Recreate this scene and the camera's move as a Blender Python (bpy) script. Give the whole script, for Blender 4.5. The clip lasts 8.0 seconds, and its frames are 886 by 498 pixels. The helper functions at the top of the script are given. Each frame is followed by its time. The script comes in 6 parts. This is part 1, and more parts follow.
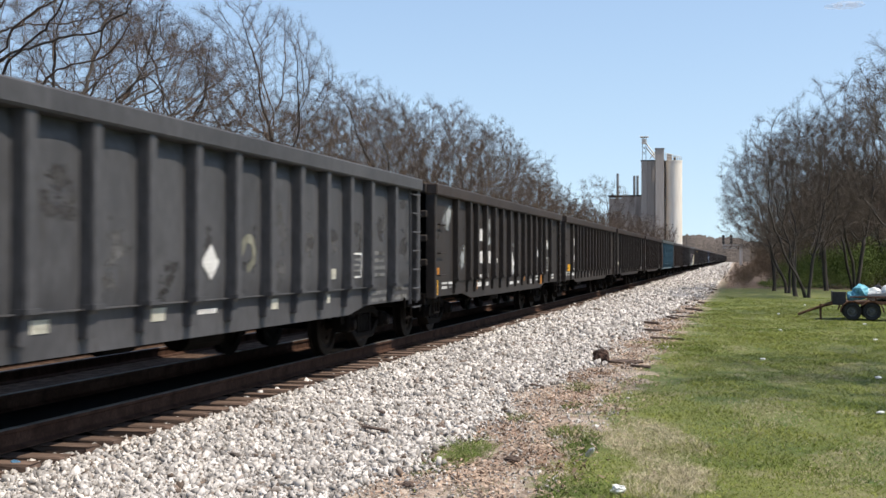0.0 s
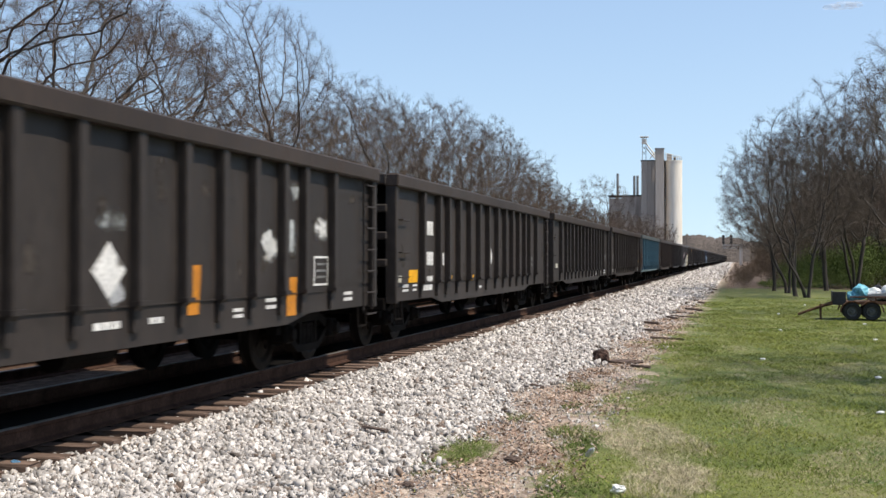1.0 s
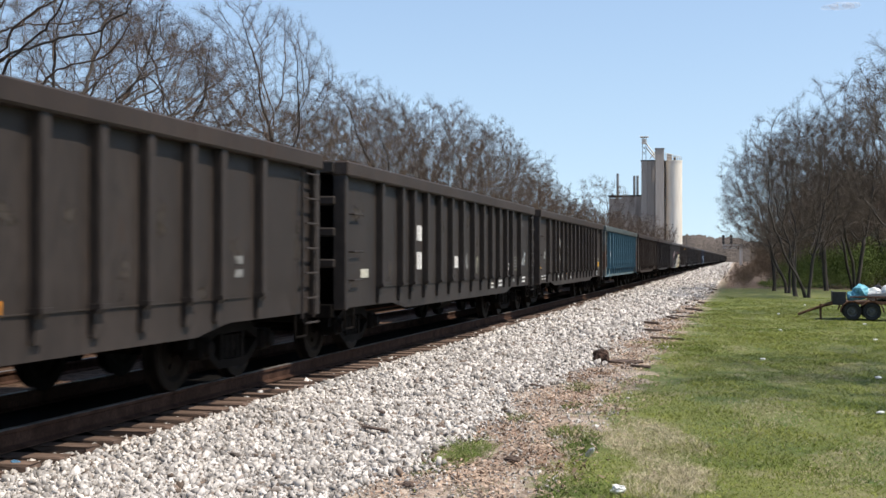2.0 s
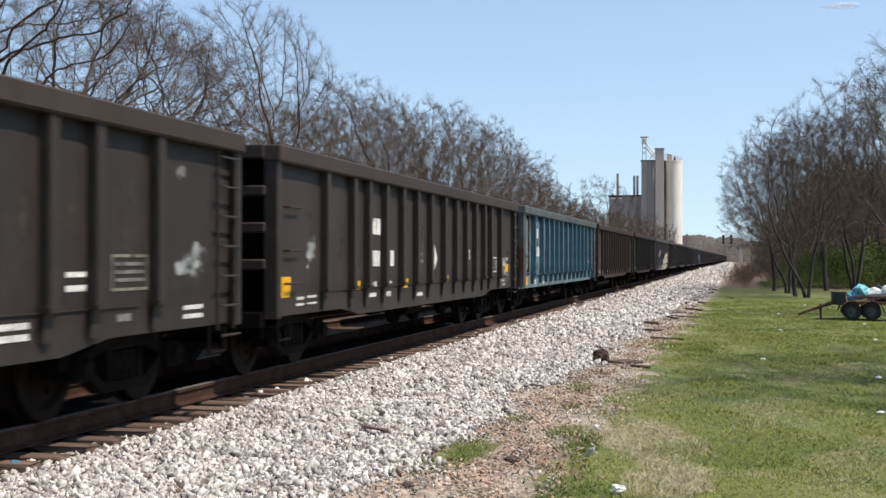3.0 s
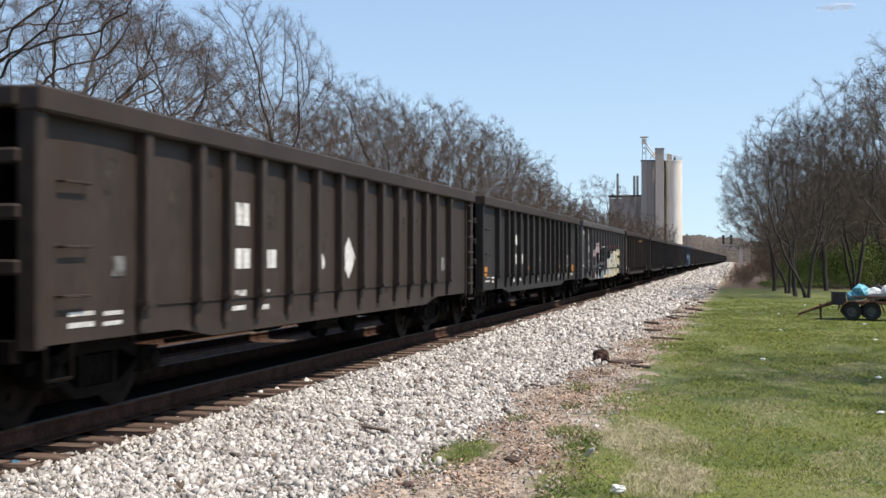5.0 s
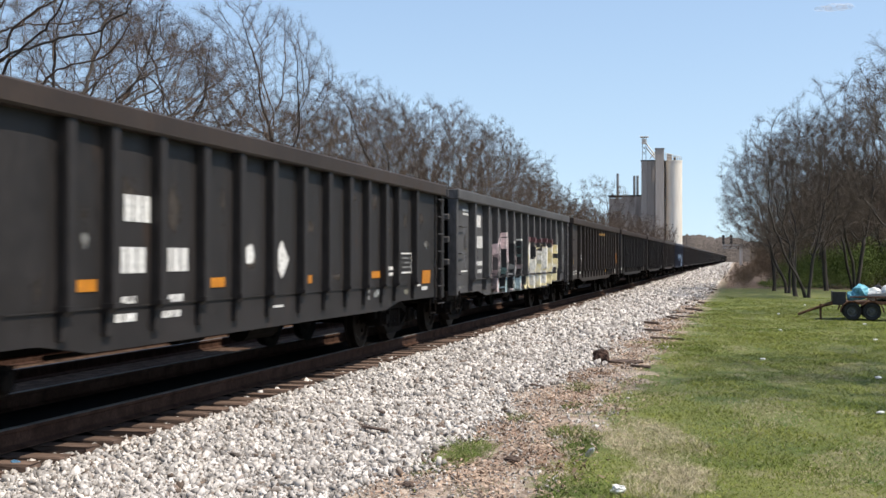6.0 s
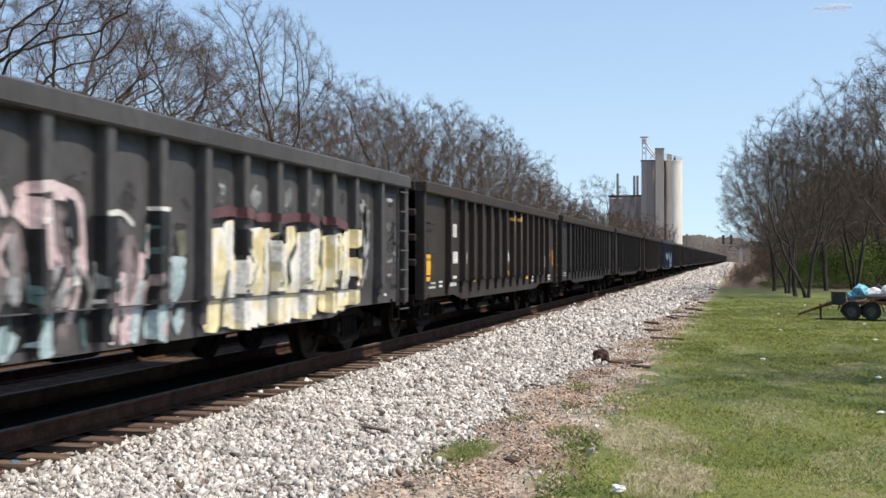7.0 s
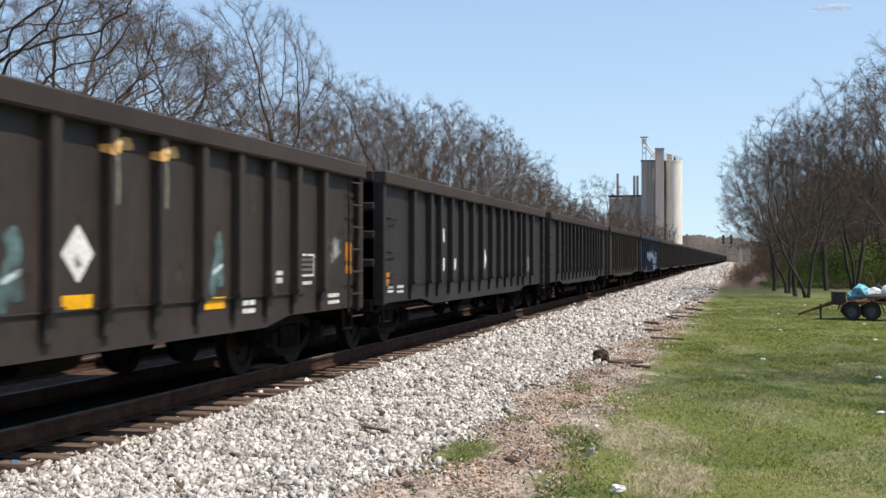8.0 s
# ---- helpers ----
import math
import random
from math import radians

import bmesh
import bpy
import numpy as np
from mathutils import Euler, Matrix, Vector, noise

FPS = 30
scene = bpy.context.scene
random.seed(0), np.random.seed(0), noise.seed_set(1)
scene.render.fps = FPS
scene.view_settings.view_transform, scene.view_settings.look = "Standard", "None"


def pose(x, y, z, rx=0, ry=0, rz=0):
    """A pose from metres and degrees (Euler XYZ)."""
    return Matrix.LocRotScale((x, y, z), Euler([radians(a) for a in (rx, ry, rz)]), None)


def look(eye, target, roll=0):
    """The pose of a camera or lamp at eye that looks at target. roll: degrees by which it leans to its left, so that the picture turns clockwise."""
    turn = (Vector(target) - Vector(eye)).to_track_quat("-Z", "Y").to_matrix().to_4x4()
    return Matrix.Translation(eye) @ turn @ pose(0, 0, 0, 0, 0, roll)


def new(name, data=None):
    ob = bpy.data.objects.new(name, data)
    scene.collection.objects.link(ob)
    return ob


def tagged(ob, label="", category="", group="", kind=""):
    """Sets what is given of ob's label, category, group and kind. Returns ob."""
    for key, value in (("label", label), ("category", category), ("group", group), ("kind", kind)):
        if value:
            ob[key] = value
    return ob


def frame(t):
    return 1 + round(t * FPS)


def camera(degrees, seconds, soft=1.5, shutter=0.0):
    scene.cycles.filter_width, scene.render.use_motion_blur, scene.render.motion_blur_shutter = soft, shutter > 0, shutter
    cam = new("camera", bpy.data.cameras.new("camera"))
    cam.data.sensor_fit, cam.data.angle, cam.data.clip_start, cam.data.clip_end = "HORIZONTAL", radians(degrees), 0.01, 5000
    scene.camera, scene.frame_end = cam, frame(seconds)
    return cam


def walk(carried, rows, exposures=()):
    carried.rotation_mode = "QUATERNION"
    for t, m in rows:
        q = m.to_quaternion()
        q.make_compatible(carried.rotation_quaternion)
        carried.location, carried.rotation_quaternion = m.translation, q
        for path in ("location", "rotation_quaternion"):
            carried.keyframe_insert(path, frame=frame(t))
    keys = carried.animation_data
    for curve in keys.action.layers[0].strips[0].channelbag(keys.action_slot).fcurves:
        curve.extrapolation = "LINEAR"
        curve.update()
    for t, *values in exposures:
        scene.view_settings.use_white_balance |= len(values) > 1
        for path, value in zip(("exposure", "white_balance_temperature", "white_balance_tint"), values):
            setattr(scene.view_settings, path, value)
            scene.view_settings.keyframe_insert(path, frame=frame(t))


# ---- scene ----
# ---------------------------------------------------------------- camera
EYE = Vector((6.63, 0.0, 1.706))
YAW, PITCH = 13.014, 0.4286
cam = camera(38.34, 8.0, soft=1.5, shutter=0.16)
AIM = EYE + Vector((-math.sin(radians(YAW)), math.cos(radians(YAW)), math.tan(radians(PITCH))))
walk(cam, [(0.0, look(EYE, AIM)), (8.0, look(EYE, AIM))], exposures=[(0.0, 0.46, 6940, 11), (8.0, 0.46, 6940, 11)])

# ---------------------------------------------------------------- sky and sun
SUN_ELEVATION, SUN_AZIMUTH = 59.0, 95.0
world = bpy.data.worlds.new("sky")
scene.world = world
world.use_nodes = True
wn = world.node_tree.nodes
sky = wn.new("ShaderNodeTexSky")
sky.sky_type = "NISHITA"
sky.sun_disc = False
sky.sun_elevation = radians(SUN_ELEVATION)
sky.sun_rotation = radians(SUN_AZIMUTH)
sky.air_density, sky.dust_density, sky.ozone_density = 0.92, 0.7, 2.0
wn["Background"].inputs["Strength"].default_value = 0.14
way = wn.new("ShaderNodeTexCoord")
lift = wn.new("ShaderNodeMapping")          # a hazy spring sky: the pale band of the horizon reaches high
lift.inputs["Scale"].default_value, lift.inputs["Location"].default_value = (1, 1, 0.62), (0, 0, 0.085)
world.node_tree.links.new(way.outputs["Generated"], lift.inputs["Vector"])
world.node_tree.links.new(lift.outputs["Vector"], sky.inputs["Vector"])
world.node_tree.links.new(sky.outputs["Color"], wn["Background"].inputs["Color"])
sun = new("sun", bpy.data.lights.new("sun", "SUN"))
sun.data.energy, sun.data.angle, sun.data.color = 4.35, radians(0.5), (1.0, 0.94, 0.85)
SUN_DIR = Vector((math.cos(radians(SUN_ELEVATION)) * math.sin(radians(SUN_AZIMUTH)),
                  math.cos(radians(SUN_ELEVATION)) * math.cos(radians(SUN_AZIMUTH)),
                  math.sin(radians(SUN_ELEVATION))))
sun.matrix_world = look(SUN_DIR * 50, (0, 0, 0))

RNG = np.random.default_rng(7)
RAIL = 0.30          # height of the rail tops
PITCH_CAR = 17.082     # length of a car over its couplers
SPEED = 19.679        # of the train, towards the camera
FIRST = 12.302        # middle of the first car at the start


# ---------------------------------------------------------------- materials
def material(name, dark, light, scale=3.0, fine=40.0, rough=0.8, metal=0.0, bump=0.2, bump_size=0.01,
             stretch=(1, 1, 1), stain=None, stain_at=0.6, stain_scale=1.5, vary=0.0, island=0.0, coords="Object", contrast=1.0, odd=None, spec=0.25):
    """A surface with two scales of colour variation, stains with their own shape, fine relief."""
    m = bpy.data.materials.new(name)
    m.use_nodes = True
    n, l = m.node_tree.nodes, m.node_tree.links
    bsdf = n["Principled BSDF"]
    bsdf.inputs["Metallic"].default_value = metal
    bsdf.inputs["Specular IOR Level"].default_value = spec
    tc = n.new("ShaderNodeTexCoord")
    mp = n.new("ShaderNodeMapping")
    mp.inputs["Scale"].default_value = stretch
    l.new(tc.outputs[coords], mp.inputs["Vector"])

    def noise_at(s, detail=4.0, vec=mp):
        t = n.new("ShaderNodeTexNoise")
        t.inputs["Scale"].default_value, t.inputs["Detail"].default_value = s, detail
        l.new(vec.outputs[0], t.inputs["Vector"])
        return t

    def mix(fac, a, b, kind="MIX"):
        x = n.new("ShaderNodeMix")
        x.data_type, x.blend_type = "RGBA", kind
        for sock, v in ((x.inputs[0], fac), (x.inputs[6], a), (x.inputs[7], b)):
            if isinstance(v, (int, float)):
                sock.default_value = v
            elif isinstance(v, tuple):
                sock.default_value = (*v, 1)
            else:
                l.new(v, sock)
        return x.outputs[2]

    big, small = noise_at(scale), noise_at(fine, 3.0)
    ramp = n.new("ShaderNodeMapRange")
    ramp.inputs[1].default_value, ramp.inputs[2].default_value = 0.32, 0.68
    l.new(big.outputs["Fac"], ramp.inputs[0])
    colour = mix(ramp.outputs[0], dark, light)
    ramp2 = n.new("ShaderNodeMapRange")
    ramp2.inputs[1].default_value, ramp2.inputs[2].default_value = 0.3, 0.7
    ramp2.inputs[3].default_value, ramp2.inputs[4].default_value = 1 - 0.28 * contrast, 1 + 0.25 * contrast
    l.new(small.outputs["Fac"], ramp2.inputs[0])
    colour = mix(1.0, colour, ramp2.outputs[0], "MULTIPLY")
    if stain:
        st = noise_at(stain_scale, 6.0)
        r3 = n.new("ShaderNodeMapRange")
        r3.inputs[1].default_value, r3.inputs[2].default_value = stain_at, stain_at + 0.09
        l.new(st.outputs["Fac"], r3.inputs[0])
        colour = mix(r3.outputs[0], colour, stain)
    if odd:
        g = n.new("ShaderNodeNewGeometry")
        r5 = n.new("ShaderNodeMapRange")
        r5.inputs[1].default_value, r5.inputs[2].default_value = 0.84, 0.97
        wn_ = n.new("ShaderNodeTexWhiteNoise")
        wn_.noise_dimensions = "1D"
        l.new(g.outputs["Random Per Island"], wn_.inputs["W"])
        l.new(wn_.outputs["Value"], r5.inputs[0])
        colour = mix(r5.outputs[0], colour, odd)
    for amount, node, out in ((vary, "ShaderNodeObjectInfo", "Random"), (island, "ShaderNodeNewGeometry", "Random Per Island")):
        if amount:
            o = n.new(node)
            r4 = n.new("ShaderNodeMapRange")
            r4.inputs[3].default_value, r4.inputs[4].default_value = 1 - amount, 1 + amount
            l.new(o.outputs[out], r4.inputs[0])
            colour = mix(1.0, colour, r4.outputs[0], "MULTIPLY")
    l.new(colour, bsdf.inputs["Base Color"])
    rr = n.new("ShaderNodeMapRange")
    rr.inputs[3].default_value, rr.inputs[4].default_value = max(0.05, rough - 0.12), min(1.0, rough + 0.12)
    l.new(small.outputs["Fac"], rr.inputs[0])
    l.new(rr.outputs[0], bsdf.inputs["Roughness"])
    if bump:
        b = n.new("ShaderNodeBump")
        b.inputs["Strength"].default_value, b.inputs["Distance"].default_value = bump, bump_size
        l.new(small.outputs["Fac"], b.inputs["Height"])
        l.new(b.outputs["Normal"], bsdf.inputs["Normal"])
    return m


def car_paint(name, dark, light, rust=(0.036, 0.0235, 0.0175), at=0.62):
    return material(name, dark, light, scale=0.8, fine=14, rough=0.62, spec=0.22, bump=0.12, bump_size=0.01,
                    stretch=(1, 1.2, 0.45), stain=rust, stain_at=at, stain_scale=1.7)


M = {
    "brown": car_paint("dark_brown_paint", (0.0246, 0.0189, 0.0163), (0.0352, 0.0275, 0.0238)),
    "black": car_paint("black_brown_paint", (0.0208, 0.0165, 0.0147), (0.0318, 0.0254, 0.0222)),
    "charcoal": car_paint("charcoal_paint", (0.0156, 0.0136, 0.0132), (0.0246, 0.0213, 0.0206)),
    "rusty": car_paint("rust_brown_paint", (0.028, 0.0200, 0.0162), (0.042, 0.0302, 0.0244), at=0.56),
    "grey": car_paint("grey_paint", (0.048, 0.0475, 0.050), (0.070, 0.069, 0.0725), rust=(0.040, 0.036, 0.034), at=0.64),
    "slate": car_paint("slate_paint", (0.052, 0.0495, 0.050), (0.076, 0.0725, 0.073), rust=(0.030, 0.027, 0.025), at=0.62),
    "blue": car_paint("blue_paint", (0.080, 0.132, 0.150), (0.128, 0.205, 0.232), rust=(0.088, 0.090, 0.082), at=0.52),
    "blue_post": car_paint("blue_post_paint", (0.030, 0.072, 0.100), (0.052, 0.116, 0.156), rust=(0.075, 0.075, 0.07), at=0.62),
    "blue_chord": car_paint("weathered_teal_chord", (0.046, 0.060, 0.061), (0.078, 0.096, 0.095), rust=(0.058, 0.048, 0.040), at=0.55),
    "navy": car_paint("navy_paint", (0.017, 0.021, 0.036), (0.026, 0.031, 0.050)),
    "stained": car_paint("rust_stained_grey_paint", (0.050, 0.056, 0.056), (0.078, 0.084, 0.082), rust=(0.062, 0.034, 0.024), at=0.50),
    # iron and wheels near black: the shade under the cars is in the colour
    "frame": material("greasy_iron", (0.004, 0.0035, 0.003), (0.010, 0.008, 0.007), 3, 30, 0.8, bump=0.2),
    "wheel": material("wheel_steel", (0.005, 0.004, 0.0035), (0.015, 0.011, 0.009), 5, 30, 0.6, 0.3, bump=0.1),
    "white": material("white_lettering", (0.50, 0.49, 0.47), (0.70, 0.69, 0.66), 2, 25, 0.6, stain=(0.14, 0.13, 0.12), stain_at=0.64, stain_scale=5),
    "pale": material("aged_white_reflector", (0.36, 0.35, 0.29), (0.50, 0.48, 0.40), 2, 25, 0.6, stain=(0.16, 0.15, 0.12), stain_at=0.64, stain_scale=5),
    "dim": material("faded_lettering", (0.10, 0.10, 0.10), (0.19, 0.19, 0.18), 3, 25, 0.7, stain=(0.05, 0.045, 0.04), stain_at=0.52, stain_scale=5),
    "smear": material("rubbed_white_spray", (0.055, 0.055, 0.053), (0.36, 0.38, 0.38), 3.2, 14, 0.7, bump=0, stain=(0.035, 0.031, 0.028), stain_at=0.55, stain_scale=4),
    "cream_dim": material("faded_cream_spray", (0.10, 0.098, 0.075), (0.22, 0.215, 0.165), 3, 14, 0.7, bump=0, stain=(0.05, 0.045, 0.04), stain_at=0.57, stain_scale=4),
    "aqua_dim": material("faded_aqua_spray", (0.045, 0.075, 0.075), (0.10, 0.17, 0.17), 3, 14, 0.7, bump=0, stain=(0.035, 0.031, 0.028), stain_at=0.55, stain_scale=4),
    "primer": material("bare_primer_and_rust", (0.066, 0.066, 0.058), (0.104, 0.104, 0.092), 3, 14, 0.8, stain=(0.062, 0.046, 0.036), stain_at=0.58, stain_scale=3),
    "faded_blue": material("faded_blue_paint", (0.085, 0.150, 0.180), (0.125, 0.195, 0.225), 3, 14, 0.8),
    "smudge": material("grey_soot_smudge", (0.028, 0.026, 0.026), (0.048, 0.046, 0.046), 3, 14, 0.8),
    "pale_grey": material("rubbed_grey_paint", (0.070, 0.068, 0.068), (0.098, 0.096, 0.095), 3, 14, 0.8),
    "dust": material("dusty_paint", (0.034, 0.028, 0.023), (0.048, 0.039, 0.033), 3, 14, 0.85),
    "yellow": material("yellow_reflector", (0.66, 0.31, 0.006), (0.78, 0.40, 0.012), 2, 30, 0.45, stain=(0.3, 0.16, 0.03), stain_at=0.68, stain_scale=5),
    "orange": material("orange_reflector", (0.40, 0.145, 0.012), (0.52, 0.20, 0.018), 2, 30, 0.5, stain=(0.14, 0.07, 0.02), stain_at=0.64, stain_scale=5),
    "gold": material("ochre_paint_mark", (0.50, 0.26, 0.07), (0.62, 0.36, 0.13), 3, 20, 0.6, stain=(0.1, 0.06, 0.03), stain_at=0.6, stain_scale=6),
    "cream": material("cream_spray", (0.60, 0.50, 0.25), (0.74, 0.68, 0.48), 2.0, 4, 0.5, stain=(0.72, 0.70, 0.64), stain_at=0.52, stain_scale=2.2),
    "pink": material("pink_spray", (0.46, 0.34, 0.35), (0.62, 0.50, 0.50), 2, 20, 0.5, stain=(0.5, 0.45, 0.44), stain_at=0.6, stain_scale=4),
    "pink_grey": material("pink_grey_spray", (0.060, 0.054, 0.056), (0.27, 0.21, 0.215), 2.4, 12, 0.6, bump=0, stain=(0.018, 0.017, 0.018), stain_at=0.50, stain_scale=1.6),
    "aqua": material("aqua_spray", (0.28, 0.38, 0.40), (0.46, 0.54, 0.56), 2, 20, 0.5, stain=(0.12, 0.13, 0.14), stain_at=0.6, stain_scale=4),
    "sky_blue": material("pale_blue_spray", (0.20, 0.30, 0.45), (0.42, 0.52, 0.62), 2, 20, 0.5),
    "haze_white": material("thin_white_spray", (0.16, 0.16, 0.165), (0.42, 0.43, 0.44), 3.0, 12, 0.6, bump=0, stain=(0.10, 0.10, 0.105), stain_at=0.6, stain_scale=3),
    "maroon": material("maroon_spray", (0.085, 0.040, 0.045), (0.14, 0.065, 0.07), 2, 20, 0.5),
    "inkblack": material("black_spray", (0.012, 0.012, 0.013), (0.022, 0.022, 0.024), 2, 20, 0.5),
    "rail_side": material("rail_rust", (0.034, 0.019, 0.014), (0.070, 0.040, 0.029), 4, 40, 0.85, bump=0.2, bump_size=0.004),
    "rail_top": material("rail_polished", (0.10, 0.092, 0.085), (0.16, 0.145, 0.135), 2, 60, 0.6, 0.5, bump=0.02),
    "tie": material("creosoted_wood", (0.075, 0.052, 0.042), (0.155, 0.110, 0.088), 3, 22, 0.9, bump=0.5, bump_size=0.012,
                    stretch=(0.35, 3, 3), vary=0.25),
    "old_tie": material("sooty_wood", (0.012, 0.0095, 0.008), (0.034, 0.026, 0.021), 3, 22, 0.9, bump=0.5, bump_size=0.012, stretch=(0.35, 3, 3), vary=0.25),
    "stone": material("crushed_limestone", (0.295, 0.276, 0.258), (0.545, 0.516, 0.487), 3.5, 45, 0.9, bump=0.3, bump_size=0.004,
                      stain=(0.26, 0.21, 0.17), stain_at=0.64, stain_scale=7, island=0.5, odd=(0.15, 0.115, 0.092)),
    "bed": material("ballast_bed", (0.20, 0.188, 0.175), (0.50, 0.475, 0.445), 9, 24, 0.95, bump=1.0, bump_size=0.06),
    # dirty ballast, taken down to near black to carry the train's shade
    "shaded_bed": material("coal_dusted_ballast", (0.004, 0.0037, 0.0035), (0.011, 0.010, 0.0095), 9, 26, 0.95, bump=1.0, bump_size=0.05),
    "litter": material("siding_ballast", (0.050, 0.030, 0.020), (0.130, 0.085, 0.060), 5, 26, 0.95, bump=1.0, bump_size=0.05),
    "bark": material("bark", (0.030, 0.025, 0.022), (0.085, 0.071, 0.061), 2.5, 18, 0.95, bump=0.6, bump_size=0.02, stretch=(1, 1, 0.35)),
    "twig": material("twigs", (0.070, 0.050, 0.037), (0.140, 0.104, 0.078), 0.7, 10, 0.95, bump=0, island=0.3),
    # twigs toned down for the shaded side of the trees by the lawn
    "shaded_twig": material("dark_twigs", (0.050, 0.038, 0.030), (0.105, 0.081, 0.065), 0.7, 10, 0.95, bump=0, island=0.3),
    "brush": material("brown_brush", (0.085, 0.060, 0.042), (0.155, 0.115, 0.080), 0.7, 10, 0.95, bump=0, island=0.3),
    "leaf": material("shrub_leaves", (0.070, 0.105, 0.018), (0.145, 0.182, 0.042), 1.5, 8, 0.7, bump=0, island=0.4),
    "blade": material("grass_blades", (0.105, 0.138, 0.017), (0.215, 0.236, 0.052), 0.6, 8, 0.8, bump=0, island=0.55),
    "weed": material("weeds", (0.070, 0.108, 0.018), (0.150, 0.195, 0.048), 0.6, 8, 0.8, bump=0, island=0.5),
    "straw": material("dry_grass", (0.34, 0.29, 0.19), (0.55, 0.48, 0.34), 0.8, 8, 0.9, bump=0, island=0.35),
    "dead_leaf": material("fallen_leaves", (0.17, 0.105, 0.072), (0.46, 0.35, 0.27), 0.8, 8, 0.9, bump=0, island=0.5),
    "concrete": material("silo_concrete", (0.66, 0.61, 0.52), (0.76, 0.71, 0.62), 0.10, 1.5, 0.9, bump=0.15, bump_size=0.05, stretch=(1, 1, 0.12), contrast=0.25,
                         stain=(0.62, 0.56, 0.47), stain_at=0.58, stain_scale=0.3),
    "block_concrete": material("block_concrete", (0.40, 0.345, 0.295), (0.47, 0.41, 0.355), 0.10, 1.5, 0.9, bump=0.15, bump_size=0.05, stretch=(1, 1, 0.12), contrast=0.3,
                               stain=(0.28, 0.24, 0.21), stain_at=0.56, stain_scale=0.25),
    "steel": material("galvanised", (0.22, 0.22, 0.215), (0.34, 0.34, 0.33), 1, 12, 0.55, 0.3, bump=0.1),
    "dark_steel": material("dark_painted_steel", (0.020, 0.020, 0.021), (0.04, 0.04, 0.042), 1, 12, 0.6, 0.2, bump=0.1),
    "rust": material("rusted_steel", (0.075, 0.038, 0.022), (0.15, 0.080, 0.048), 5, 30, 0.9, bump=0.3),
    "tyre": material("tyre_rubber", (0.016, 0.016, 0.016), (0.030, 0.029, 0.028), 6, 40, 0.85),
    "hub": material("steel_hub", (0.06, 0.06, 0.06), (0.12, 0.12, 0.115), 6, 40, 0.5, 0.4),
    "tarp": material("blue_tarp", (0.10, 0.34, 0.42), (0.18, 0.46, 0.54), 5, 25, 0.5, bump=0.3),
    "blue_rag": material("blue_plastic", (0.05, 0.13, 0.22), (0.09, 0.20, 0.32), 8, 60, 0.5, bump=0.2),
    "white_plastic": material("white_plastic", (0.62, 0.62, 0.60), (0.74, 0.74, 0.72), 8, 60, 0.45, bump=0.1),
    "rust_wood": material("rotten_red_wood", (0.030, 0.018, 0.014), (0.085, 0.050, 0.038), 9, 40, 0.95, bump=0.7, bump_size=0.02),
    "bottle": material("scuffed_clear_plastic", (0.42, 0.44, 0.46), (0.62, 0.64, 0.66), 8, 60, 0.3, bump=0.1, spec=0.5),
    "board": material("old_board", (0.060, 0.042, 0.034), (0.13, 0.095, 0.078), 4, 25, 0.9, bump=0.4, stretch=(0.4, 3, 3)),
    "far_wood": material("far_woods", (0.060, 0.050, 0.044), (0.095, 0.080, 0.070), 0.06, 0.7, 1.0, bump=0.6, bump_size=0.8),
}


def vapour(mat, share):
    """Lets most of the light through, as a thin cloud does."""
    n, l = mat.node_tree.nodes, mat.node_tree.links
    out = next(q for q in n if q.type == "OUTPUT_MATERIAL")
    shader = out.inputs["Surface"].links[0].from_socket
    mix = n.new("ShaderNodeMixShader")
    mix.inputs["Fac"].default_value = share
    l.new(n.new("ShaderNodeBsdfTransparent").outputs[0], mix.inputs[1])
    l.new(shader, mix.inputs[2])
    l.new(mix.outputs[0], out.inputs["Surface"])
    return mat


M["cloud"] = vapour(material("cloud", (0.78, 0.77, 0.78), (0.84, 0.83, 0.84), 0.05, 0.3, 1.0, bump=0), 0.13)
for k in ("shaded_bed", "litter", "old_tie", "frame", "rail_side", "wheel", "tie"):  # low specular keeps sky sheen off track and running gear
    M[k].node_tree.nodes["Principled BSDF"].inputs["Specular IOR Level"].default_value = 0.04


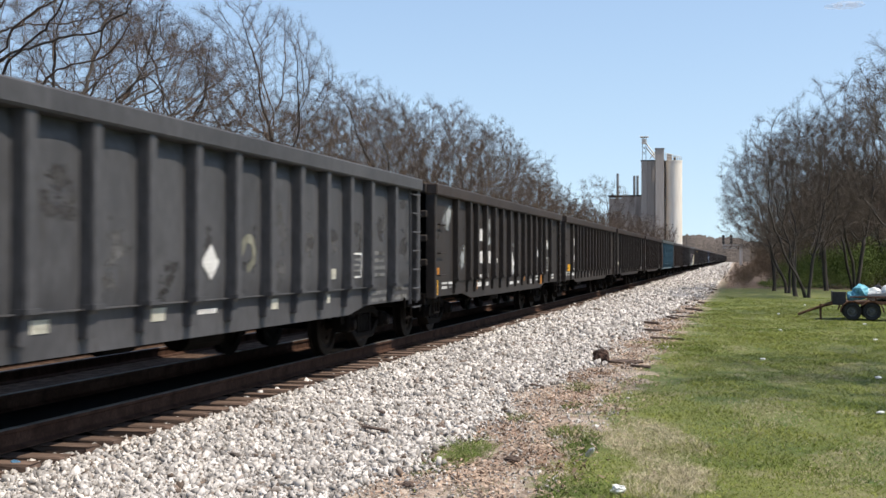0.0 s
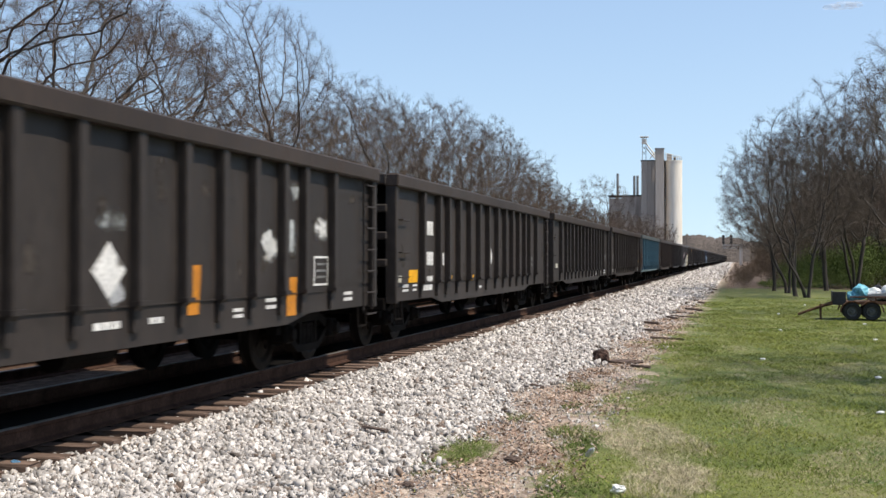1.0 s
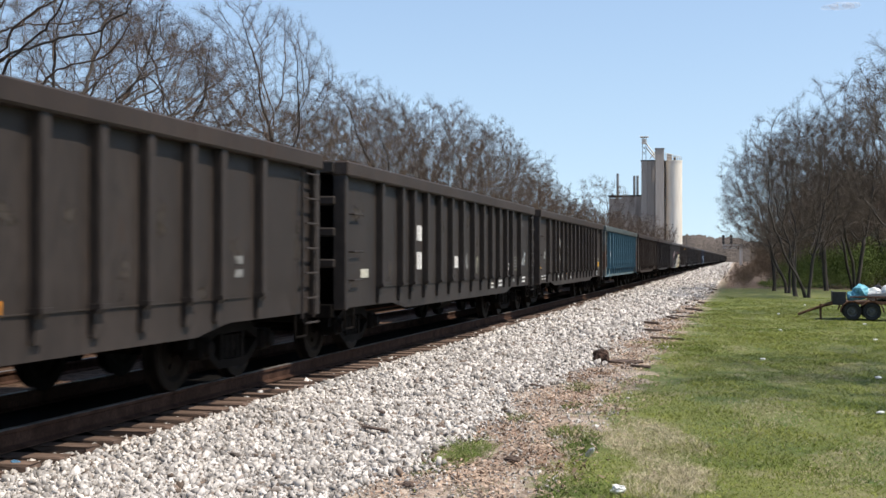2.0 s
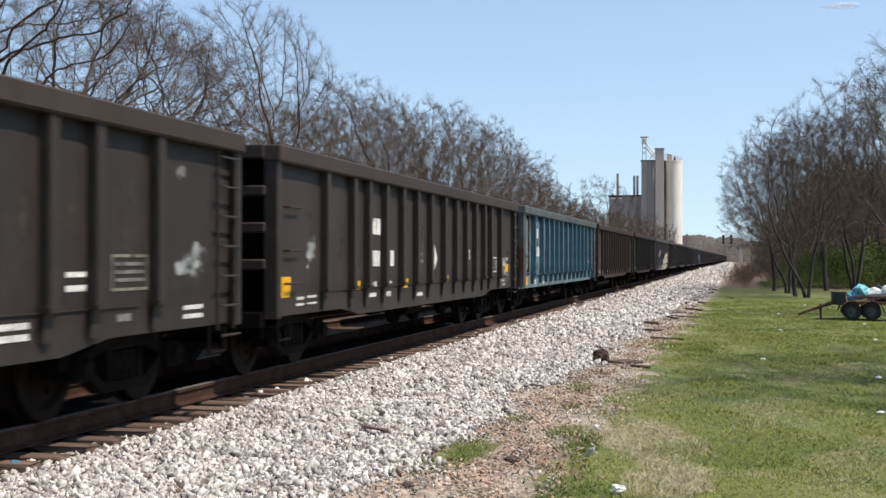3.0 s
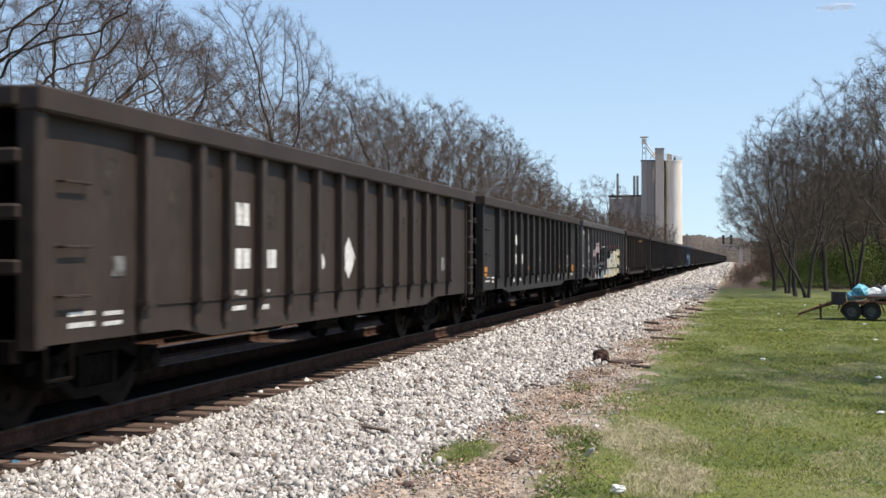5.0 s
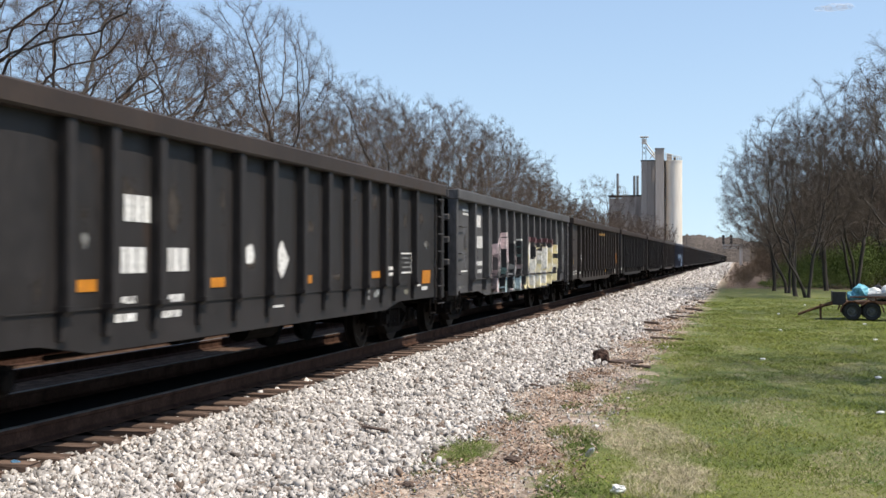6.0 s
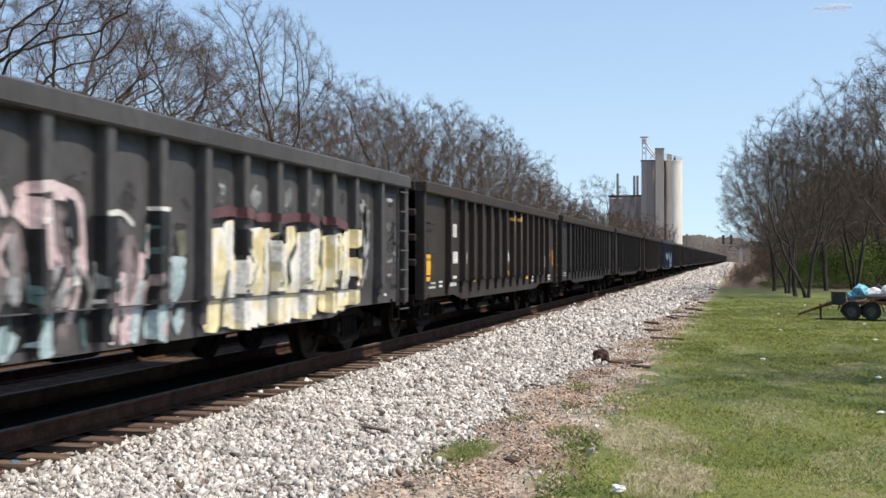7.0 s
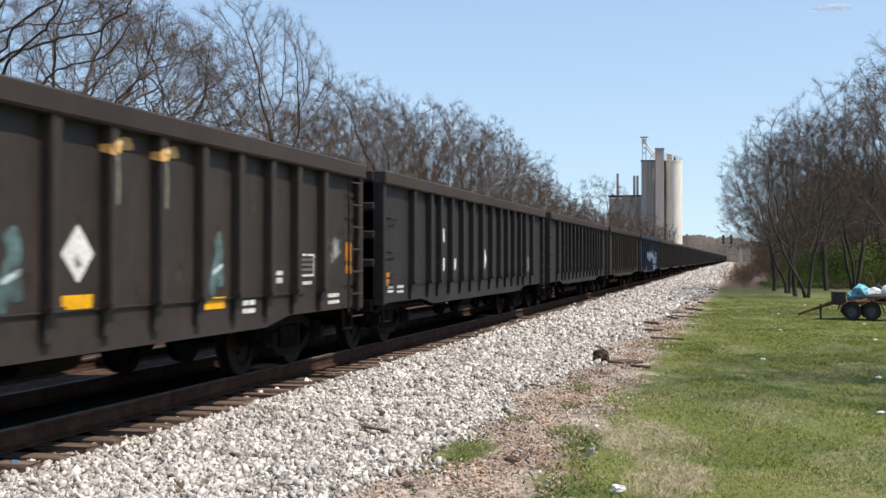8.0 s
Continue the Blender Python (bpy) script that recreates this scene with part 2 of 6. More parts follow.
def feathered(mat, k=1.6, cut=1.18, gain=5.0):
    """Paint that thins out unevenly towards the rim of its patch."""
    nt = mat.node_tree
    n, l = nt.nodes, nt.links
    out = next(q for q in n if q.type == "OUTPUT_MATERIAL")
    shader = out.inputs["Surface"].links[0].from_socket
    co = n.new("ShaderNodeTexCoord")
    away = n.new("ShaderNodeVectorMath")
    away.operation = "SUBTRACT"
    away.inputs[1].default_value = (0.5, 0.5, 0.5)
    l.new(co.outputs["Generated"], away.inputs[0])
    flat = n.new("ShaderNodeVectorMath")
    flat.operation = "MULTIPLY"
    flat.inputs[1].default_value = (0, 1, 1)
    l.new(away.outputs[0], flat.inputs[0])
    size = n.new("ShaderNodeVectorMath")
    size.operation = "LENGTH"
    l.new(flat.outputs[0], size.inputs[0])
    noise = n.new("ShaderNodeTexNoise")
    noise.inputs["Scale"].default_value = 2.8
    noise.inputs["Detail"].default_value = 8.0
    noise.inputs["Roughness"].default_value = 0.74
    squash = n.new("ShaderNodeVectorMath")
    squash.operation = "MULTIPLY"
    squash.inputs[1].default_value = (1, 0.8, 1.5)
    l.new(co.outputs["Object"], squash.inputs[0])
    l.new(squash.outputs[0], noise.inputs["Vector"])
    big = n.new("ShaderNodeMath")
    big.operation = "MULTIPLY"
    big.inputs[1].default_value = 2.6
    l.new(noise.outputs["Fac"], big.inputs[0])
    a = n.new("ShaderNodeMath")
    a.operation = "MULTIPLY_ADD"
    a.inputs[1].default_value = -k
    l.new(size.outputs["Value"], a.inputs[0])
    l.new(big.outputs[0], a.inputs[2])
    b = n.new("ShaderNodeMath")
    b.operation = "MULTIPLY_ADD"
    b.use_clamp = True
    b.inputs[1].default_value = gain
    b.inputs[2].default_value = -gain * cut
    l.new(a.outputs[0], b.inputs[0])
    clear = n.new("ShaderNodeBsdfTransparent")
    mix = n.new("ShaderNodeMixShader")
    l.new(b.outputs[0], mix.inputs["Fac"])
    l.new(clear.outputs[0], mix.inputs[1])
    l.new(shader, mix.inputs[2])
    l.new(mix.outputs[0], out.inputs["Surface"])


for k in ("rust", "primer", "faded_blue", "smudge", "pale_grey", "dust", "smear", "dim", "white", "cream_dim", "aqua_dim", "aqua", "pink", "gold", "cream", "haze_white"):
    M["thin_" + k] = M[k].copy()
    M["thin_" + k].name = "thin_" + M[k].name
    feathered(M["thin_" + k], *((1.3, 1.02) if k in ("rust", "primer", "faded_blue", "smudge", "pale_grey", "dust") else (1.5, 0.72)))


# ---------------------------------------------------------------- mesh helpers
def part(name, bm, mat, parent=None, label=""):
    """Links a bmesh as one mesh object under a thing or a part."""
    me = bpy.data.meshes.new(name)
    bm.to_mesh(me)
    bm.free()
    me.materials.append(mat)
    ob = new(name, me)
    ob.parent = parent
    if label:
        tagged(ob, label)
    return ob


def shared(name, me, parent, m):
    ob = new(name, me)
    ob.parent = parent
    ob.matrix_basis = m
    return ob


def mesh_of(name, bm, mat):
    me = bpy.data.meshes.new(name)
    bm.to_mesh(me)
    bm.free()
    me.materials.append(mat)
    return me


def mesh_arrays(name, verts, faces, mat, smooth=False):
    """A mesh from numpy arrays; faces of one size."""
    me = bpy.data.meshes.new(name)
    k = faces.shape[1]
    me.vertices.add(len(verts))
    me.vertices.foreach_set("co", np.ascontiguousarray(verts, dtype=np.float32).ravel())
    me.loops.add(faces.size)
    me.loops.foreach_set("vertex_index", np.ascontiguousarray(faces, dtype=np.int32).ravel())
    me.polygons.add(len(faces))
    me.polygons.foreach_set("loop_start", np.arange(0, faces.size, k, dtype=np.int32))
    me.update(calc_edges=True)
    me.validate()
    if smooth:
        me.polygons.foreach_set("use_smooth", np.ones(len(faces), dtype=bool))
    me.materials.append(mat)
    return me


def box(bm, x0, x1, y0, y1, z0, z1, bevel=0.0):
    r = bmesh.ops.create_cube(bm, size=1, matrix=Matrix.Translation(((x0 + x1) / 2, (y0 + y1) / 2, (z0 + z1) / 2))
                              @ Matrix.Diagonal((abs(x1 - x0), abs(y1 - y0), abs(z1 - z0), 1)))
    if bevel:
        edges = list({e for v in r["verts"] for e in v.link_edges})
        bmesh.ops.bevel(bm, geom=edges, offset=bevel, segments=1, affect="EDGES")
    return bm


def boxes(*rows, bevel=0.0):
    bm = bmesh.new()
    for r in rows:
        box(bm, *r, bevel=bevel)
    return bm


def rod(bm, a, b, r0, r1=None, seg=8):
    a, b = Vector(a), Vector(b)
    m = Matrix.Translation((a + b) / 2) @ (b - a).to_track_quat("Z", "Y").to_matrix().to_4x4()
    bmesh.ops.create_cone(bm, cap_ends=True, segments=seg, radius1=r0, radius2=r0 if r1 is None else r1,
                          depth=(b - a).length, matrix=m)
    return bm


def prism(bm, outline, axis, lo, hi):
    """Extrudes an outline of (a, b) pairs along an axis (0: x, a=y b=z; 1: y, a=x b=z; 2: z, a=x b=y)."""
    def at(a, b, c):
        return ((c, a, b), (a, c, b), (a, b, c))[axis]
    lower = [bm.verts.new(at(a, b, lo)) for a, b in outline]
    upper = [bm.verts.new(at(a, b, hi)) for a, b in outline]
    k = len(outline)
    bm.faces.new(lower[::-1])
    bm.faces.new(upper)
    for i in range(k):
        bm.faces.new((lower[i], lower[(i + 1) % k], upper[(i + 1) % k], upper[i]))
    bmesh.ops.recalc_face_normals(bm, faces=bm.faces)
    return bm


def ring(bm, profile, seg=28, axis="X"):
    """Turns a profile of (radius, offset) round an axis."""
    rows = []
    for r, o in profile:
        row = []
        for i in range(seg):
            a = 2 * math.pi * i / seg
            row.append(bm.verts.new((o, r * math.cos(a), r * math.sin(a)) if axis == "X" else (r * math.cos(a), r * math.sin(a), o)))
        rows.append(row)
    for p, q in zip(rows, rows[1:]):
        for i in range(seg):
            bm.faces.new((p[i], p[(i + 1) % seg], q[(i + 1) % seg], q[i]))
    bmesh.ops.recalc_face_normals(bm, faces=bm.faces)
    return bm


def thing(name, m, label, category, group="", kind=""):
    ob = new(name)
    ob.matrix_basis = m
    return tagged(ob, label, category, group, kind)


# ---------------------------------------------------------------- ground
def ground_height(x, y):
    """Ballast shoulder, flat verge, gentle unevenness of the grass."""
    x, y = np.asarray(x, float), np.asarray(y, float)
    z = np.interp(x, [-6.4, -5.6, -2.3, -1.6, -1.3, 0.6, 0.9, 1.25, 1.75, 2.15, 4.05, 4.5], [-0.04, -0.03, -0.02, 0.07, 0.122, 0.122, 0.045, 0.040, 0.095, 0.10, 0.007, 0.0])
    bumps = 0.025 * np.sin(x * 1.2 + 1.3 * np.sin(y * 0.23)) * np.sin(y * 0.31 + 0.5 * x) * np.clip((np.abs(x) - 4.2) / 1.5, 0, 1)
    return z + bumps


def ground_material():
    """One ground: litter and soil by the track, dry and green grass beyond it."""
    m = bpy.data.materials.new("verge_soil_and_grass")
    m.use_nodes = True
    n, l = m.node_tree.nodes, m.node_tree.links
    tc = n.new("ShaderNodeTexCoord")
    sep = n.new("ShaderNodeSeparateXYZ")
    l.new(tc.outputs["Object"], sep.inputs[0])

    def noi(s, d=5):
        t = n.new("ShaderNodeTexNoise")
        t.inputs["Scale"].default_value, t.inputs["Detail"].default_value = s, d
        l.new(tc.outputs["Object"], t.inputs["Vector"])
        return t.outputs["Fac"]

    def rng_(v, a, b, c=0.0, d=1.0):
        r = n.new("ShaderNodeMapRange")
        for i, q in enumerate((a, b, c, d)):
            r.inputs[i + 1].default_value = q
        l.new(v, r.inputs[0])
        return r.outputs[0]

    def mth(op, a, b):
        x = n.new("ShaderNodeMath")
        x.operation = op
        for i, v in enumerate((a, b)):
            if isinstance(v, (int, float)):
                x.inputs[i].default_value = v
            else:
                l.new(v, x.inputs[i])
        return x.outputs[0]

    def mix(fac, a, b, kind="MIX"):
        x = n.new("ShaderNodeMix")
        x.data_type, x.blend_type = "RGBA", kind
        for sock, v in ((x.inputs[0], fac), (x.inputs[6], a), (x.inputs[7], b)):
            if isinstance(v, (int, float)):
                sock.default_value = v
            elif isinstance(v, tuple):
                sock.default_value = (*v, 1)
            else:
                l.new(v, sock)
        return x.outputs[2]

    grass = mix(rng_(noi(0.45), 0.35, 0.65), (0.072, 0.098, 0.015), (0.128, 0.150, 0.028))
    grass = mix(rng_(noi(0.8, 3), 0.50, 0.62), grass, (0.048, 0.086, 0.010))
    grass = mix(rng_(noi(14), 0.45, 0.75), grass, (0.150, 0.148, 0.052))
    grass = mix(rng_(noi(1.3), 0.56, 0.74), grass, (0.230, 0.200, 0.115))
    soil = mix(rng_(noi(7), 0.35, 0.65), (0.225, 0.172, 0.133), (0.455, 0.368, 0.294))
    soil = mix(rng_(noi(42), 0.52, 0.62), soil, (0.44, 0.38, 0.32))
    soil = mix(rng_(noi(2.2), 0.56, 0.70), soil, (0.170, 0.105, 0.072))
    soil = mix(rng_(noi(1.5), 0.62, 0.70), soil, (0.075, 0.100, 0.020))
    wobble = mth("ADD", mth("MULTIPLY", mth("SUBTRACT", noi(0.9), 0.5), 2.2), mth("MULTIPLY", mth("SUBTRACT", noi(5), 0.5), 0.7))
    edge = mth("ADD", mth("SUBTRACT", sep.outputs["X"], mth("MULTIPLY", sep.outputs["Y"], 0.008)), wobble)
    colour = mix(rng_(edge, 4.93, 5.13), soil, grass)
    woods = mix(rng_(noi(2.6), 0.35, 0.65), (0.070, 0.046, 0.032), (0.150, 0.100, 0.068))
    colour = mix(rng_(sep.outputs["X"], -5.4, -6.4), colour, woods)
    far = mth("ADD", sep.outputs["Y"], mth("MULTIPLY", mth("SUBTRACT", noi(0.3), 0.5), 10.0))
    far = mth("MULTIPLY", rng_(far, 73.0, 76.0), rng_(sep.outputs["X"], 5.3, 6.0))
    colour = mix(far, colour, woods)
    colour = mix(1.0, colour, rng_(noi(60), 0.3, 0.7, 0.6, 1.35), "MULTIPLY")
    bsdf = n["Principled BSDF"]
    l.new(colour, bsdf.inputs["Base Color"])
    bsdf.inputs["Roughness"].default_value = 0.95
    b = n.new("ShaderNodeBump")
    b.inputs["Strength"].default_value, b.inputs["Distance"].default_value = 0.8, 0.035
    l.new(noi(40), b.inputs["Height"])
    l.new(b.outputs["Normal"], bsdf.inputs["Normal"])
    return m


def ground_sheet():
    xs = np.concatenate([[-3000, -800, -200, -60, -25, -12, -8], np.arange(-6, 26, 0.5), [30, 40, 60, 120, 300, 900, 3000]])
    ys = np.concatenate([[-400, -60, -20], np.arange(-4, 70, 0.8), np.arange(72, 160, 6), [200, 300, 450, 700, 1200, 2200, 4500]])
    gx, gy = np.meshgrid(xs, ys)
    verts = np.stack([gx, gy, ground_height(gx, gy) - 0.012], -1).reshape(-1, 3)
    w = len(xs)
    i = (np.arange(len(ys) - 1)[:, None] * w + np.arange(w - 1)[None, :]).ravel()
    faces = np.stack([i, i + 1, i + w + 1, i + w], -1)
    ob = new("ground", mesh_arrays("ground", verts, faces, ground_material(), True))
    return tagged(ob, "grassy verge with bare brown soil beside the ballast", "ground", kind="structure")


ground = ground_sheet()


# ---------------------------------------------------------------- track
def stones(centres, sizes, rng):
    """Crushed stones: each a jittered, flattened eight-cornered lump."""
    k = len(centres)
    unit = np.array([[-1, -1, -1], [1, -1, -1], [1, 1, -1], [-1, 1, -1], [-1, -1, 1], [1, -1, 1], [1, 1, 1], [-1, 1, 1]], float) * 0.5
    v = unit[None] * (1 + rng.uniform(-0.6, 0.25, (k, 8, 3)))
    v *= (sizes[:, None] * np.stack([rng.uniform(0.9, 1.75, k), rng.uniform(0.6, 1.15, k), rng.uniform(0.3, 0.75, k)], -1))[:, None, :]
    q = rng.normal(size=(k, 4))
    q /= np.linalg.norm(q, axis=1, keepdims=True)
    w, x, y, z = q.T
    r = np.stack([1 - 2 * (y * y + z * z), 2 * (x * y - z * w), 2 * (x * z + y * w),
                  2 * (x * y + z * w), 1 - 2 * (x * x + z * z), 2 * (y * z - x * w),
                  2 * (x * z - y * w), 2 * (y * z + x * w), 1 - 2 * (x * x + y * y)], -1).reshape(k, 3, 3)
    v = np.einsum("kij,kvj->kvi", r, v) + centres[:, None, :]
    quads = np.array([[0, 3, 2, 1], [4, 5, 6, 7], [0, 1, 5, 4], [1, 2, 6, 5], [2, 3, 7, 6], [3, 0, 4, 7]])
    tris = np.concatenate([quads[:, [0, 1, 2]], quads[:, [0, 2, 3]]])
    f = tris[None] + (np.arange(k) * 8)[:, None, None]
    return v.reshape(-1, 3), f.reshape(-1, 3)


def strip(xs, ys):
    gx, gy = np.meshgrid(np.array(xs, float), ys)
    gx = gx + 0.0187 * np.clip(gy - 9, 0, 60) * np.clip(gx - 2.6, 0, 1)
    verts = np.stack([gx, gy, ground_height(gx, gy) + 0.004], -1).reshape(-1, 3)
    w = len(xs)
    i = (np.arange(len(ys) - 1)[:, None] * w + np.arange(w - 1)[None, :]).ravel()
    return verts, np.stack([i, i + 1, i + w + 1, i + w], -1)


def ballast():
    xs = np.array([1.0, 1.25, 1.75, 2.15, 2.6, 3.3, 3.72])
    ys = np.concatenate([np.arange(-60, 80, 4), np.arange(80, 1500, 40)])
    bed = new("ballast_bed", mesh_arrays("ballast_bed", *strip(xs, ys), M["bed"], True))
    tagged(bed, "pale crushed limestone ballast bed under the track", "ballast", kind="structure")
    # strip under the cars, their deep shade put into its colour
    ob = new("track_bed", mesh_arrays("track_bed", *strip((-2.3, -1.6, -1.3, 0, 0.6, 0.9, 1.0), ys), M["shaded_bed"], True))
    tagged(ob, "dark ballast between and beyond the rails, blackened for the shade under the train", "ballast", kind="structure")
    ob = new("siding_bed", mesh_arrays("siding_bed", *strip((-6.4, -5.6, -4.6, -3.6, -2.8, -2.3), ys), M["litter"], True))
    tagged(ob, "dark ballast mixed with brown litter under the siding", "ballast", kind="structure")
    pts = []
    for y0, y1, dens, size in ((5, 14.5, 1450, 0.034), (14.5, 26, 700, 0.039), (26, 46, 260, 0.055), (46, 78, 130, 0.068), (78, 136, 60, 0.09), (136, 260, 18, 0.15)):
        n = int((y1 - y0) * 4.35 * dens)
        x = RNG.uniform(1.0, 5.35, n)
        y = RNG.uniform(y0, y1, n)
        toe = 3.94 + 0.0187 * (y - 9) + 0.18 * np.sin(y * 0.7) + 0.15 * np.sin(y * 1.9)
        keep = RNG.uniform(0, 1, n) < np.clip(1 - (x - toe + 0.36) / 0.95, np.where(x < toe + 0.5, 0.30, np.where(x < 5.1, 0.14, 0.05)), 1)
        on_tie = np.abs((y + 4 + 0.2405) % 0.481 - 0.2405) < 0.13
        keep &= ~((x < 1.33) & on_tie) | (RNG.uniform(0, 1, n) < 0.03)
        keep &= ~(((x - 4.32) / 0.36) ** 2 + ((y - 10.9) / 0.85) ** 2 < RNG.uniform(0.5, 1.1, n))
        x, y = x[keep], y[keep]
        s = size * np.clip(RNG.lognormal(-0.12, 0.36, len(x)), 0.35, 2.0) * np.where(x > toe[keep] + 0.1, 0.5, 1.0)
        pts.append(np.column_stack([x, y, ground_height(x, y) + s * RNG.uniform(-0.1, 0.5, len(x)) - 0.010 * (x < 1.3), s]))
    p = np.concatenate(pts)
    near = (p[:, 1] > 7.6) & (p[:, 1] < 8.6) & (p[:, 0] > 2.4) & (p[:, 0] < 3.8)
    pick = np.flatnonzero(near)[:300]
    lumps = []
    for k in range(14):
        sv, sf = stones(np.zeros((1, 3)), np.ones(1), RNG)
        lumps.append(mesh_arrays("stone", sv, sf, M["stone"]))
    for k in pick:
        shared("stone", lumps[k % 14], bed, Matrix.Translation(p[k, :3]) @ Matrix.Scale(p[k, 3], 4))
    p = np.delete(p, pick, axis=0)
    v, f = stones(p[:, :3], p[:, 3], RNG)
    ob = new("ballast_stones", mesh_arrays("ballast_stones", v, f, M["stone"]))
    tagged(ob, "loose pale grey crushed stones of the ballast shoulder", "stones", kind="stuff")
    return ob


ballast()


def rail_mesh(name, half):
    bm = bmesh.new()
    out = [(-0.072, -0.178), (0.072, -0.178), (0.072, -0.166), (0.012, -0.143), (0.012, -0.045), (0.036, -0.035),
           (0.036, -0.006), (-0.036, -0.006), (-0.036, -0.035), (-0.012, -0.045), (-0.012, -0.143), (-0.072, -0.166)]
    prism(bm, out, 1, -60, 1400)
    return bm


def track(name, where, label, near, wood="tie"):
    t = thing(name, where, label, "railway track", kind="structure")
    for x in (-0.755, 0.755):
        r = part("rail", rail_mesh("rail", 0), M["rail_side"], t, "rusty rail with a polished head")
        r.location.x = x
        h = part("rail_head", prism(bmesh.new(), [(-0.034, -0.006), (0.034, -0.006), (0.030, 0.0), (-0.030, 0.0)], 1, -60, 1400), M["rail_top"], r)
    meshes = []
    for i in range(5):
        bm = boxes((-1.30, 1.30, -0.115, 0.115, -0.36, -0.188), bevel=0.012)
        for v in bm.verts:
            v.co += Vector((random.uniform(-0.03, 0.03), random.uniform(-0.012, 0.012), random.uniform(-0.01, 0.006)))
        meshes.append(mesh_of("tie", bm, M[wood]))
    for i in range(near):
        y = -4 + i * 0.481
        shared("tie", random.choice(meshes), t, pose(random.uniform(-0.05, 0.05), y + random.uniform(-0.03, 0.03), random.uniform(-0.01, 0.008), 0, 0, random.uniform(-1.6, 1.6)))
    bm = bmesh.new()
    for i in range(near, 700):
        box(bm, -1.30, 1.30, -4 + i * 0.481 - 0.115, -4 + i * 0.481 + 0.115, -0.36, -0.188)
    tagged(part("distant_ties", bm, M[wood], t), kind="stuff")
    return t


track("railway_track", pose(0, 0, RAIL), "railway track with rusty steel rails on weathered wooden ties", 210)
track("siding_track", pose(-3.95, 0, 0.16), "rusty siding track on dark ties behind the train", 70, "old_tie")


# ---------------------------------------------------------------- gondola cars
BODY = 8.004      # half the length of a car's body
SIDE = 1.47      # side sheets
POST = 1.565      # outer face of the posts
TOP = 2.706       # heights over the rail
END_SILL, BELLY = 0.735, 0.628

CAR_MESH = {}


HALF = {"close": BODY, "wide": BODY, "even": BODY, "late": BODY}       # half the body's length by kind
BULGE = {"late": 0.020, "close": 0.020, "wide": 0.062, "even": 0.055}       # how far loads have pushed the sheets out between the posts
RECESS = {"late": 0.018, "close": 0.009, "wide": 0.045, "even": 0.05}       # how much deeper the sheets of some cars stand
CHORD = 0.196       # depth of the top chord


def rib_positions(style):
    if style == "wide":
        return [-6.12, -4.715, -3.7, -2.723, -1.767, -0.82, 0.264, 1.376, 2.411, 3.455, 4.49, 5.505, 6.735]
    if style == "even":
        return [-6.276, -4.861] + [-3.836 + 1.005 * i for i in range(10)] + [6.501]
    if style == "late":
        return [-5.954, -4.734, -3.856, -2.997] + [-2.069 + 0.937 * i for i in range(8)] + [5.369, 6.364]
    return [-6.15, -4.978, -4.246, -3.338, -2.362, -1.435, -0.469, 0.566, 1.533, 2.44, 3.319, 4.227, 4.959, 6.091]


def smooth(v):
    v = min(1.0, max(0.0, v))
    return v * v * (3 - 2 * v)


LEVELS = (0.57, 0.857, 0.95, 1.04, 1.14, 1.24, 1.64, 2.07, 2.32, 2.357, 2.392, 2.428, 2.463, 2.499, TOP - 0.08)


def columns(style):
    edges = [-BODY] + rib_positions(style) + [BODY]
    return [-BODY] + [e + (f - e) * k / 8 for e, f in zip(edges, edges[1:]) for k in range(1, 9)]


COLUMNS = {style: columns(style) for style in HALF}


def sheet_x(style, y, z):
    """Outer face of a side sheet, pushed out between two posts in small flat facets."""
    ys = COLUMNS[style]
    k = min(max(sum(1 for q in ys if q <= y) - 1, 0), len(ys) - 2)
    t = min(1.0, max(0.0, (y - ys[k]) / (ys[k + 1] - ys[k])))
    across = [1 - abs((q % 8) / 4 - 1) ** 2.6 for q in (k, k + 1)]
    j = min(max(sum(1 for q in LEVELS if q <= z) - 1, 0), len(LEVELS) - 2)
    v = min(1.0, max(0.0, (z - LEVELS[j]) / (LEVELS[j + 1] - LEVELS[j])))
    up = [smooth((TOP - CHORD - q) / 0.16) * smooth((q - END_SILL - 0.14) / 0.36) for q in LEVELS[j:j + 2]]
    return SIDE - RECESS[style] + BULGE[style] * (across[0] * (1 - t) + across[1] * t) * (up[0] * (1 - v) + up[1] * v)


STRAIGHT = {"wide"}       # kinds whose sides end in one straight sill


def sheet_bottom(style, y):
    b = HALF[style]
    if style in STRAIGHT:
        return BELLY + 0.03
    u = min(1.0, max(0.0, (abs(y) - (b - 3.5)) / 0.8))
    return BELLY + (END_SILL - BELLY) * u


def side_sheet(style):
    """Sheet with its dents, and the flat backing behind it."""
    ys = COLUMNS[style]
    heights = LEVELS[1:]
    x = SIDE - RECESS[style]
    bm = prism(bmesh.new(), side_outline(style), 0, x - 0.02, x - 0.001)
    rows = [[bm.verts.new((sheet_x(style, y, z), y, z)) for z in (sheet_bottom(style, y),) + heights] for y in ys]
    for p, q in zip(rows, rows[1:]):
        for k in range(len(p) - 1):
            bm.faces.new((p[k], q[k], q[k + 1], p[k + 1])).smooth = True
    return bm


def side_outline(style):
    b = HALF[style]
    if style in STRAIGHT:
        return [(-b, TOP - 0.08), (-b, BELLY + 0.03), (b, BELLY + 0.03), (b, TOP - 0.08)]
    return [(-b, TOP - 0.08), (-b, END_SILL), (-b + 2.7, END_SILL), (-b + 3.5, BELLY), (b - 3.5, BELLY), (b - 2.7, END_SILL), (b, END_SILL), (b, TOP - 0.08)]


